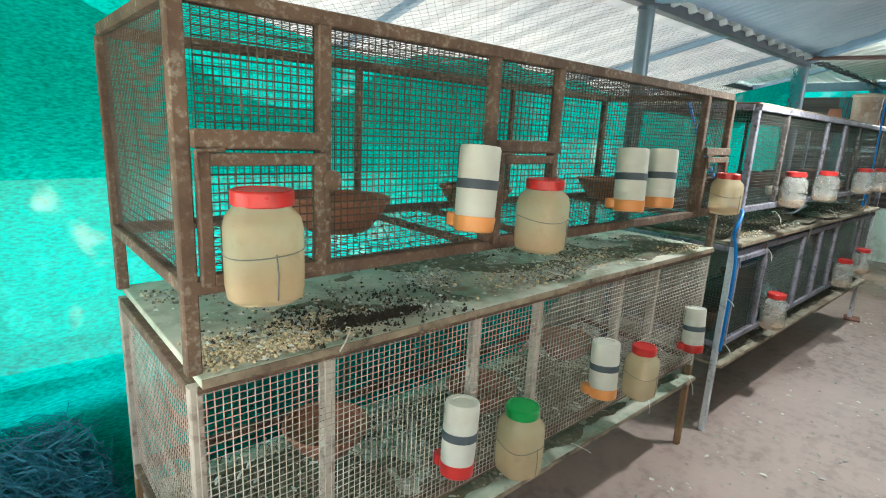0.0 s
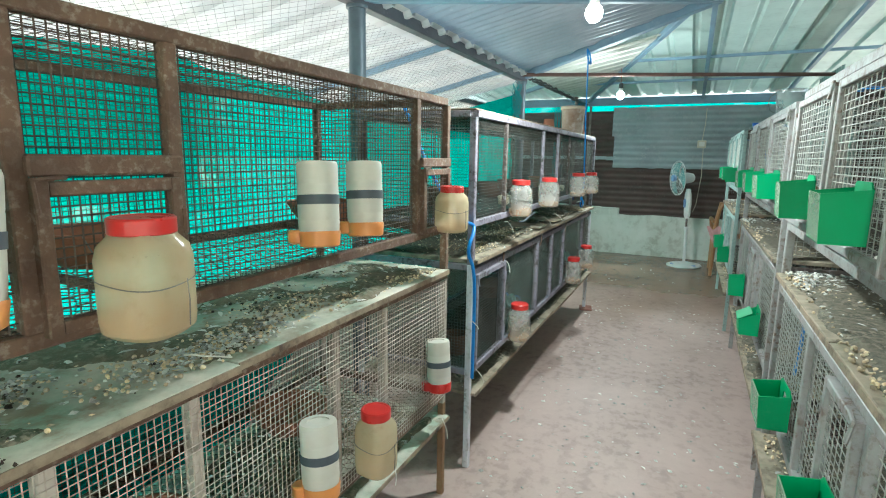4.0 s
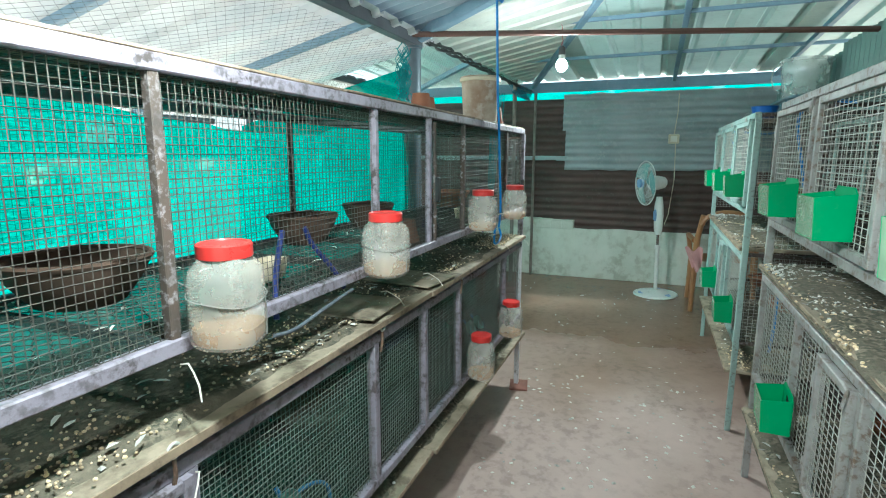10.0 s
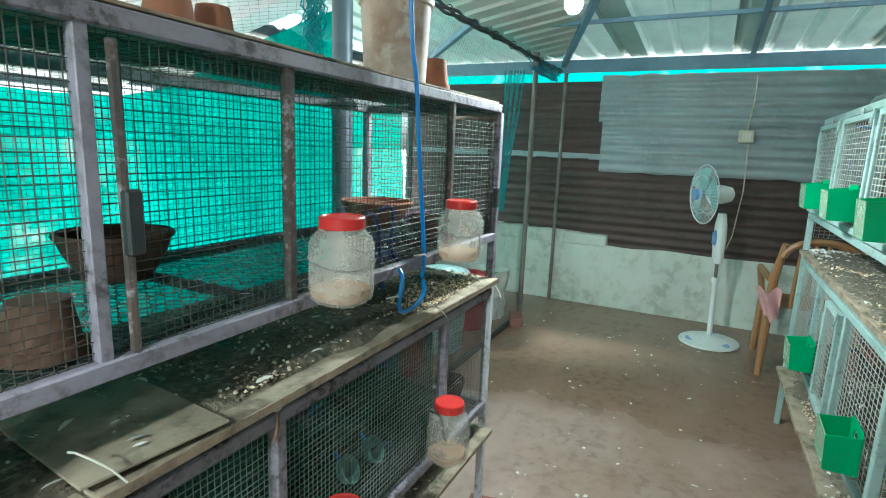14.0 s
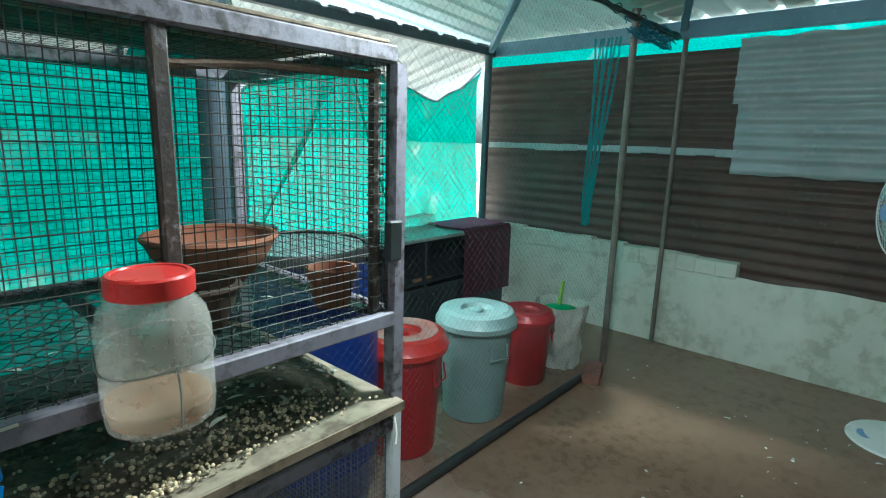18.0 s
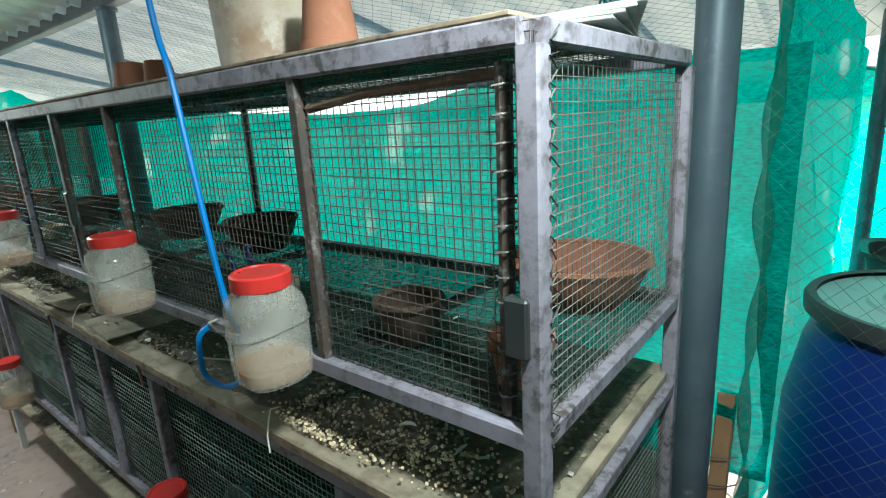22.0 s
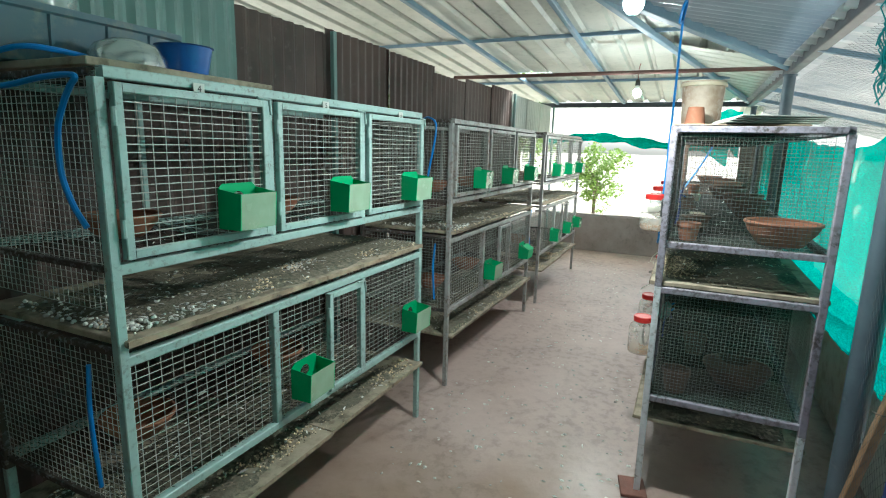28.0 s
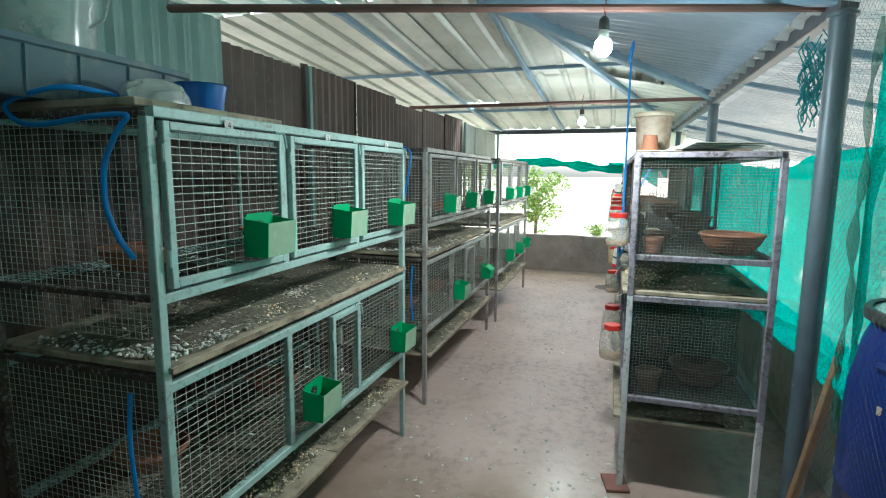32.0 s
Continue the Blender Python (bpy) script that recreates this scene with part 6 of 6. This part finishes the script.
part("collar", G().lathe([(0.02, 0.44), (0.024, 0.445), (0.024, 0.475), (0.016, 0.48)], 16), FAN_WHITE, fn, "", True)
part("control_box", G().lathe([(0.028, 0.58), (0.042, 0.62), (0.05, 0.76), (0.045, 0.85), (0.03, 0.93)], 24, squash=0.7, power=3), FAN_WHITE, fn, "", True)
part("control_panel", G().lathe([(0.026, -0.004), (0.024, 0.004)], 20, squash=2.2).lathe([(0.01, 0.004), (0.009, 0.014)], 12, at=(0, 0.03, 0)).lathe([(0.01, 0.004), (0.009, 0.014)], 12, at=(0, -0.03, 0)), FAN_BLUE, fn, "blue dial panel", True).matrix_local = pose(0, -0.036, 0.76, 90, 0, 0)
hd = part("motor", G().lathe([(0.05, 0.02), (0.062, 0.03), (0.064, 0.1), (0.05, 0.16), (0.03, 0.175)], 28), FAN_WHITE, fn, "", True)
hd.matrix_local = pose(0, -0.12, 1.06, -90, 0, 0)
gd = G()
RR = 0.2
for k in range(48):
    a = 6.2832 * k / 48
    for sgn in (1, -1):
        gd.wire([(r * math.cos(a), r * math.sin(a), -0.02 + sgn * 0.05 * math.cos(r / RR * 1.57)) for r in (0.04, 0.1, 0.16, RR)], 0.0011)
for r, zz in ((RR, -0.02), (0.13, 0.006), (0.13, -0.046)):
    gd.tube([(r * math.cos(a), r * math.sin(a), zz) for a in np.linspace(0, 6.2832, 41)], 0.0035 if r == RR else 0.0016, 5)
part("guard", gd, FAN_WHITE, hd, "white wire guard")
for k in range(3):
    a0 = k * 2.094
    bl = G().grid(lambda u, v: ((0.03 + 0.15 * u) * math.cos(a0 + (v - 0.5) * (0.9 + 0.7 * u)), (0.03 + 0.15 * u) * math.sin(a0 + (v - 0.5) * (0.9 + 0.7 * u)), -0.02 + 0.03 * (v - 0.5)), 8, 8)
    part("blade", bl, BLADE, hd, "translucent blue-green blade", True)
part("hub", G().lathe([(0.038, -0.085), (0.04, -0.06), (0.04, -0.05)], 24), FAN_BLUE, hd, "blue hub badge", True)

# chair
ch = base("plastic_chair", pose(7.2, -0.365, 0, 0, 0, 0), "tan moulded plastic chair beside the cages", "chair")
for sy in (-0.22, 0.22):
    part("front_leg", G().tube([(0.38, sy * 1.05, 0), (0.33, sy, 0.42)], [0.02, 0.026], 8), CHAIR, ch, "", True)
    part("back_leg", G().tube([(-0.12, sy * 1.05, 0), (-0.04, sy, 0.42), (-0.06, sy * 0.98, 0.62), (-0.1, sy * 0.85, 0.82)], [0.018, 0.028, 0.024, 0.02], 8), CHAIR, ch, "", True)
    part("armrest", G().tube([(-0.06, sy * 1.08, 0.6), (0.1, sy * 1.2, 0.62), (0.28, sy * 1.2, 0.61), (0.35, sy * 1.05, 0.42)], 0.02, 8), CHAIR, ch, "", True)
part("seat", G().grid(lambda u, v: (-0.05 + 0.42 * u, -0.22 + 0.44 * v, 0.42 + 0.01 * math.cos((v - 0.5) * 3) - 0.02 * math.sin(u * 3.14)), 8, 8), CHAIR, ch, "", True)
part("top_rail", G().tube([(-0.1, 0.19 * math.cos(a), 0.74 + 0.11 * math.sin(a)) for a in np.linspace(0, 3.1416, 15)], 0.02, 8), CHAIR, ch, "", True)
for sy in (-0.1, -0.03, 0.04, 0.11):
    part("back_slat", G().tube([(-0.045, sy, 0.43), (-0.07, sy, 0.62), (-0.095, sy * 0.9, 0.83)], 0.013, 6), CHAIR, ch, "", True)
ck = base("cloth_rag", pose(7.08, -0.125, 0.36), "pink rag hanging on the chair", "rag")
part("rag", G().grid(lambda u, v: (0.02 * math.sin(u * 7 + v * 2), -0.07 + 0.14 * u * (1 - 0.5 * v), 0.18 * (1 - v) + 0.02 * math.sin(u * 9)), 12, 8), PINK, ck, "", True)

# switch box and cord on the far wall
sw = base("switch_box", pose(8.08, 0.065, 1.467), "cream electric socket box wired on the zinc sheet", "socket")
part("box", G().box(-0.03, -0.05, -0.045, 0.02, 0.05, 0.045, 0.005), CREAM, sw)
part("socket_face", G().box(-0.034, -0.03, -0.028, -0.03, 0.03, 0.028, 0.001), WHITE, sw)
part("cord", G().tube([(-0.02, -0.02, -0.04), (-0.03, -0.03, -0.4), (-0.01, 0.0, -0.75), (-0.03, 0.03, -0.85)], 0.004, 5), CREAM, sw)
part("feed_cord", G().tube([(-0.01, -0.0, 0.04), (-0.015, -0.02, 0.25), (0.0, -0.02, 0.44)], 0.004, 5), CREAM, sw)

# bulbs
for x, y in ((2.7, 0.515), (5.35, 0.738)):
    b = base("light_bulb", pose(x, y, 1.755), "lit white LED bulb hanging on a twisted flex", "bulb", "hanging bulbs")
    part("globe", G().lathe([(0.004, 0), (0.016, 0.003), (0.028, 0.018), (0.031, 0.034), (0.027, 0.05), (0.019, 0.06)], 24), BULB, b, "", True)
    part("neck", G().lathe([(0.019, 0.06), (0.018, 0.085), (0.014, 0.09)], 20), FAN_WHITE, b, "", True)
    part("holder", G().lathe([(0.017, 0.088), (0.019, 0.092), (0.017, 0.125), (0.008, 0.135)], 20), BLACK, b, "", True)
    part("flex", G().tube([(0.003 * math.cos(t * 9), 0.003 * math.sin(t * 9), 0.13 + 0.06 * t) for t in np.linspace(0, 1, 12)] + [(0.004, 0, 0.21), (0.012, 0.01, 0.25)], 0.0025, 5), CORD, b)
    lp = new("bulb_light", bpy.data.lights.new("bulb_light", "SPOT"))
    lp.data.spot_size, lp.data.spot_blend = radians(172), 0.5
    lp.data.energy, lp.data.shadow_soft_size, lp.data.color = 11.0, 0.035, (1.0, 0.96, 0.9)
    lp.location = (x, y, 1.71)
    lq = new("bulb_light", bpy.data.lights.new("bulb_light", "POINT"))
    lq.data.energy, lq.data.shadow_soft_size, lq.data.color = 4.0, 0.035, (1.0, 0.96, 0.9)
    lq.location = (x, y, 1.71)

# hoses and ropes
def hose(pts, r, m, label, nm="hose"):
    ps = [Vector(p) for p in pts]
    out = []
    for i in range(len(ps) - 1):
        p0, p1, p2, p3 = ps[max(i - 1, 0)], ps[i], ps[i + 1], ps[min(i + 2, len(ps) - 1)]
        for k in range(8):
            t = k / 8
            out.append(0.5 * ((2 * p1) + (p2 - p0) * t + (2 * p0 - 5 * p1 + 4 * p2 - p3) * t * t + (3 * p1 - p0 - 3 * p2 + p3) * t ** 3))
    out.append(ps[-1])
    return single(nm, G().tube(out, r, 8), m, label, "hose", smooth=True)


hose([(2.366, 1.15, 1.46), (2.363, 1.11, 1.43), (2.362, 1.03, 1.26), (2.372, 0.965, 1.14), (2.41, 0.905, 1.04), (2.45, 0.868, 1.012), (2.43, 0.858, 0.985), (2.398, 0.858, 0.95), (2.4, 0.862, 0.91), (2.445, 0.862, 0.85), (2.462, 0.86, 0.76), (2.464, 0.86, 0.6), (2.46, 0.86, 0.4)], 0.0068, HOSE, "blue plastic hose tied down the rack's white leg")
hose([(4.44, 0.85, 1.95), (4.48, 0.85, 1.54), (4.505, 0.85, 1.44), (4.525, 0.85, 1.296), (4.556, 0.85, 1.098), (4.575, 0.856, 1.03), (4.58, 0.862, 0.98)], 0.005, HOSE, "blue plastic water pipe hanging down to the cage")
hose([(4.47, 0.86, 1.02), (4.458, 0.845, 1.003), (4.448, 0.845, 0.953), (4.46, 0.845, 0.926), (4.515, 0.845, 0.924), (4.566, 0.848, 0.945), (4.58, 0.86, 0.975)], 0.005, HOSE, "short bend of blue plastic pipe below the cage front")
hose([(4.44, 0.85, 1.93), (4.45, 0.86, 2.0), (4.5, 0.85, 1.97), (4.485, 0.84, 1.91), (4.442, 0.85, 1.92)], 0.006, HOSE, "loop of blue plastic pipe under the roof")
for x in (4.64, 2.74):
    hose([(x - 0.1, -0.4, 1.48), (x - 0.02, -0.32, 1.49), (x + 0.012, -0.26, 1.44), (x + 0.014, -0.29, 1.25), (x + 0.012, -0.32, 1.1)], 0.0055, HOSE, "blue plastic hose drooping on the cage end")
for x in (6.46, 4.64, 2.74):
    hose([(x + 0.012, -0.25, 0.83), (x + 0.014, -0.26, 0.7), (x + 0.012, -0.25, 0.52)], 0.0055, HOSE, "short blue plastic hose on the cage end")
hose([(6.3, -0.4, 1.53), (6.42, -0.4, 1.535), (6.46, -0.45, 1.527), (6.47, -0.56, 1.5), (6.475, -0.53, 1.46), (6.475, -0.45, 1.447), (6.47, -0.3, 1.462), (6.465, -0.208, 1.463), (6.465, -0.225, 1.44), (6.465, -0.25, 1.41), (6.465, -0.28, 1.355), (6.465, -0.285, 1.266), (6.465, -0.256, 1.197), (6.465, -0.215, 1.15)], 0.0065, HOSE, "blue plastic hose looped over the cage end")

# things on the right-hand cages
tu = base("plastic_tub", pose(6.28, -0.585, 1.512), "dirty dark blue-grey plastic tray on the cage top", "tub")
for rx in (-0.2, -0.08, 0.06, 0.19):
    part("rib", G().tube([(rx, 0.094, 0.01), (rx, 0.103, 0.115)], 0.007, 6), TUB, tu, "", True)
part("body", G().lathe([(0.28, 0), (0.29, 0.005), (0.31, 0.115), (0.33, 0.12), (0.33, 0.136), (0.305, 0.133), (0.28, 0.02)], 40, squash=0.33, power=8), TUB, tu, "", True)
pn = base("steel_lid", pose(6.235, -0.365, 1.512), "upturned bright steel bowl on the cage top", "steel bowl")
part("dome", G().lathe([(0.088, 0), (0.092, 0.004), (0.088, 0.028), (0.07, 0.055), (0.035, 0.069), (0.01, 0.071)], 32), STEEL, pn, "", True)
bb = base("plastic_bowl", pose(6.06, -0.37, 1.512), "bright blue plastic bowl on the cage top", "bowl")
part("body", G().lathe([(0.05, 0), (0.057, 0.004), (0.072, 0.08), (0.078, 0.082), (0.071, 0.082), (0.05, 0.01)], 28), BLUE_BOWL, bb, "", True)
tbd = base("loose_board", pose(5.88, -0.68, 1.49), "weathered plywood sheet laid on the cage top", "board", "loose boards")
part("sheet", G().box(0, 0, 0, 0.55, 0.46, 0.018, 0.002), BOARD_OLD, tbd)
# number tags on the doors
for i, x in enumerate((6.2, 5.7, 5.2)):
    tg = base("number_tag", pose(x, -0.162, 1.462), "small white number tag on the cage rail", "tag", "number tags")
    part("plate", G().box(-0.016, 0, -0.014, 0.016, 0.002, 0.014), PAPER, tg)
    cu = bpy.data.curves.new("number", "FONT")
    cu.body, cu.size, cu.align_x, cu.align_y = ("4", "5", "6")[i], 0.024, "CENTER", "CENTER"
    cu.materials.append(INK)
    o = new("number", cu)
    o.parent = tg
    o.matrix_local = pose(0, 0.003, 0, 90, 0, 180)

# net heap by the low wall
hg = G()
for k in range(700):
    d = R.random()
    c = Vector((0.0 + 0.36 * R.random() * (1 - 0.35 * d), 1.57 + R.uniform(-0.08, 0.07), 0.02 + 0.46 * d + 0.05 * R.random()))
    a, s = R.uniform(0, 6.3), R.uniform(0.03, 0.07)
    hg.tube([c + Vector((s * math.sin(i * 0.9 + a), 0.03 * math.cos(i * 1.3 + a), max(-c.z, s * 0.7 * math.sin(i * 1.1 + a * 2)))) for i in range(9)], 0.0013, 3, False)
single("net_heap", hg, BLUE_NET, "heap of tangled blue nylon net by the wall", "net heap")

# outside: trees and bushes
def tree(x, y, h, r, n, label):
    e = base("tree", pose(x, y, -0.04), label, "tree")
    rn = random.Random(int(x * 100 + y * 10))
    tr = G().tube([(0, 0, 0), (0.05 * r, 0, h * 0.35), (0, 0.06 * r, h * 0.7)], [0.07 * r, 0.05 * r, 0.03 * r], 8)
    for k in range(6):
        a = k * 1.1
        tr.tube([(0, 0.02, h * (0.35 + 0.05 * k)), (0.3 * r * math.cos(a), 0.3 * r * math.sin(a), h * (0.5 + 0.06 * k)), (0.65 * r * math.cos(a), 0.65 * r * math.sin(a), h * (0.58 + 0.06 * k))], [0.03 * r, 0.02 * r, 0.008 * r], 6)
    part("trunk", tr, BARK, e, "", True)
    g = G()
    blobs = [(rn.gauss(0, 0.42 * r), rn.gauss(0, 0.42 * r), h * 0.7 + rn.gauss(0, 0.22 * h), rn.uniform(0.16, 0.36) * r) for _ in range(30)]
    for _ in range(n):
        bx, by, bz, br_ = rn.choice(blobs)
        d = Vector((rn.gauss(0, 1), rn.gauss(0, 1), rn.gauss(0, 1))).normalized() * br_ * rn.uniform(0.6, 1.05)
        c = Vector((bx, by, max(0.05, bz))) + d
        u = Vector((rn.gauss(0, 1), rn.gauss(0, 1), rn.gauss(0, 0.6))).normalized()
        w = u.cross(Vector((rn.gauss(0, 1), rn.gauss(0, 1), rn.gauss(0, 1)))).normalized()
        s = rn.uniform(0.02, 0.045) * (0.6 + 0.5 * r)
        g.add([c - u * s, c + w * s * 0.45, c + u * s, c - w * s * 0.45], [(0, 1, 2, 3)])
    part("crown", g, LEAF, e)
    return e


tree(-3.0, -0.62, 1.35, 0.62, 5000, "leafy green bush beside the open end")
tree(-6.5, -3.2, 3.4, 1.6, 6000, "leafy green tree beyond the shed")
tree(-4.2, 0.5, 0.3, 0.25, 900, "low green bush far across the yard")
tree(0.4, -3.2, 2.2, 0.9, 4000, "leafy tree outside the side opening")
tree(6.4, 7.5, 0.85, 1.3, 4000, "leafy tree behind the green net")

# cable ties poking from the cages
for k, (x, y, z) in enumerate(((0.62, 0.875, 0.9), (1.2, 0.87, 0.93), (1.42, 0.868, 0.345), (1.86, 0.868, 0.36), (2.2, 0.872, 0.345), (2.46, 0.868, 0.63), (2.5, 0.868, 0.42), (2.86, 0.872, 0.98), (3.5, 0.87, 0.94), (3.78, 0.87, 0.93), (4.62, 0.868, 0.9), (4.3, 0.868, 0.36), (5.08, 0.866, 0.85), (2.86, 0.868, 0.8))):
    a, b = R.uniform(0.01, 0.06) * R.choice((-1, 1)), R.uniform(-0.055, -0.01)
    tie = G().tube([(0, 0.012, 0.0), (0, -0.004, 0.004), (a * 0.3, -0.018, b * 0.15), (a * 0.65, -0.032, b * 0.5), (a, -0.04, b)], 0.0015, 5)
    single("cable_tie", tie, WHITE, "white plastic cable tie poking from the cage", "cable tie", "cable ties", at=pose(x, y, z))


# drinker cups in the lower grey cage
for x, z in ((3.04, 0.56), (3.126, 0.553), (4.35, 0.57), (4.45, 0.567)):
    dc = base("drinker_cup", pose(x, 0.912, z, 60, 0, 10), "pale green plastic drinker cup on the cage front", "drinker cup", "drinker cups")
    part("cup", G().lathe([(0.016, -0.016), (0.028, -0.01), (0.033, 0.01), (0.031, 0.012), (0.026, -0.004), (0.008, -0.008)], 20), CUP, dc, "", True)
    part("inlet", G().tube([(0, 0.022, -0.008), (0.008, 0.045, -0.015)], 0.005, 8), HOSE, dc, "", True)
hose([(4.35, 0.93, 0.55), (4.4, 0.94, 0.535), (4.46, 0.92, 0.56), (4.53, 0.91, 0.54), (4.52, 0.91, 0.47)], 0.0045, NAVY, "navy hose joining the drinker cups")
hose([(4.64, 0.86, 0.6), (4.66, 0.835, 0.58), (4.67, 0.83, 0.53), (4.7, 0.835, 0.49), (4.74, 0.85, 0.5)], 0.005, BLACK, "black hose looped beside the water jar")
hose([(3.04, 0.93, 0.53), (3.1, 0.94, 0.52), (3.18, 0.92, 0.555), (3.25, 0.91, 0.53), (3.27, 0.91, 0.47), (3.2, 0.905, 0.44)], 0.0045, HOSE, "blue hose joining the drinker cups")

for k, (x, y, z, a) in enumerate(((4.53, 0.842, 1.045, 0.4), (4.43, 0.852, 0.965, 1.2))):
    single("cable_tie", G().tube([(-0.01, 0.012, 0), (0, -0.012, 0.004), (0.02, -0.012, -0.006), (0.07, 0.0, -0.012)], 0.0022, 4), WHITE, "white plastic cable tie round the blue pipe", "cable tie", "cable ties", at=pose(x, y, z, 0, 0, a * 20))

fp = base("foot_plate", pose(5.1, 0.87, 0, 0, 0, 12), "flat brick slip beside the grey rack's end leg", "brick")
part("slab", G().box(-0.075, -0.05, 0, 0.055, 0.05, 0.014, 0.003), BRICK, fp)
for x, z in ((2.816, 0.852), (3.469, 0.842), (4.09, 0.846)):
    eb = base("eye_latch", pose(x, 0.866, z), "small rusty wire eye hooked on the board edge", "latch", "wire eyes on the board edge")
    part("ring", G().tube([(0.011 * math.cos(a), -0.004, 0.013 + 0.011 * math.sin(a)) for a in np.linspace(0, 6.2832, 17)], 0.0028, 6), WIRE_GREY, eb, "", True)
    part("shank", G().tube([(0, -0.003, 0.002), (0.002, -0.001, -0.03), (-0.004, 0.001, -0.055)], 0.0035, 6), RUST, eb, "", True)
cb = base("plastic_bucket", pose(6.33, -0.615, 1.648), "clear plastic bucket with a raised handle standing on the tray", "bucket")
part("body", G().lathe([(0.112, 0), (0.116, 0.004), (0.138, 0.23), (0.146, 0.24), (0.136, 0.24), (0.111, 0.006)], 36), CLEARTUB, cb, "", True)
part("rim", G().lathe([(0.139, 0.226), (0.148, 0.228), (0.148, 0.246), (0.139, 0.248)], 36, caps=False), CLEARTUB, cb, "", True)
part("handle", G().tube([(-0.02, 0.145, 0.215), (-0.03, 0.18, 0.19), (-0.04, 0.19, 0.13), (-0.03, 0.17, 0.07), (-0.02, 0.135, 0.05)], 0.005, 8), CLEARTUB, cb, "", True)
kb = base("door_bolt", pose(0.583, 0.878, 1.18), "round rusty bolt head on the cage door", "bolt")
part("head", G().lathe([(0.008, -0.01), (0.017, -0.006), (0.018, 0.004), (0.01, 0.01)], 16), RUST, kb, "", True).matrix_local = pose(0, 0, 0, 90, 0, 0)
part("shank", G().tube([(0, 0.006, 0), (0, 0.03, 0)], 0.007, 8), RUST, kb, "", True)


# inside the grey cage: drinker hoses, pipe and loose boards
hose([(3.085, 0.885, 0.985), (3.12, 0.91, 1.06), (3.165, 0.925, 1.145)], 0.006, NAVY, "navy drinker hose leaning inside the cage front")
hose([(3.24, 0.925, 1.142), (3.26, 0.92, 1.1), (3.31, 0.905, 1.04), (3.334, 0.89, 0.99)], 0.006, NAVY, "navy drinker hose leaning inside the cage front")
hose([(3.06, 0.872, 0.962), (3.12, 0.868, 0.958), (3.22, 0.868, 0.972), (3.34, 0.872, 0.985)], 0.0042, STRAP, "grey pipe tied along the cage's lower rail")
hose([(4.463, 0.9, 0.97), (4.476, 0.92, 1.073), (4.466, 0.92, 1.128), (4.432, 0.92, 1.145), (4.41, 0.92, 1.13)], 0.005, NAVY, "navy drinker hose looped in the cage")
hose([(4.5, 0.94, 1.145), (4.521, 0.92, 1.152), (4.535, 0.92, 1.12), (4.525, 0.92, 1.06), (4.55, 0.91, 1.02), (4.6, 0.9, 1.015)], 0.005, NAVY, "navy drinker hose looped in the cage")
for x, y in ((3.2, 1.0), (4.47, 1.0)):
    wd = base("water_trough", pose(x, y, 1.03, 0, 0, 8), "cut white plastic water trough on the cage floor", "trough", "water troughs")
    part("body", G().lathe([(0.042, 0), (0.046, 0.004), (0.053, 0.042), (0.049, 0.042), (0.043, 0.008)], 24, squash=0.55, power=5), CREAM, wd, "", True)
for x, y, w, d, a in ((3.42, 0.862, 0.22, 0.2, 4), (3.78, 0.866, 0.2, 0.3, -5)):
    lb = base("loose_board", pose(x, y, 0.884, 0, 0.6, a), "thin loose piece of plywood lying on the soiled board", "board", "loose boards")
    part("sheet", G().box(0, 0, 0, w, d, 0.005, 0.001), BOARD_OLD, lb)
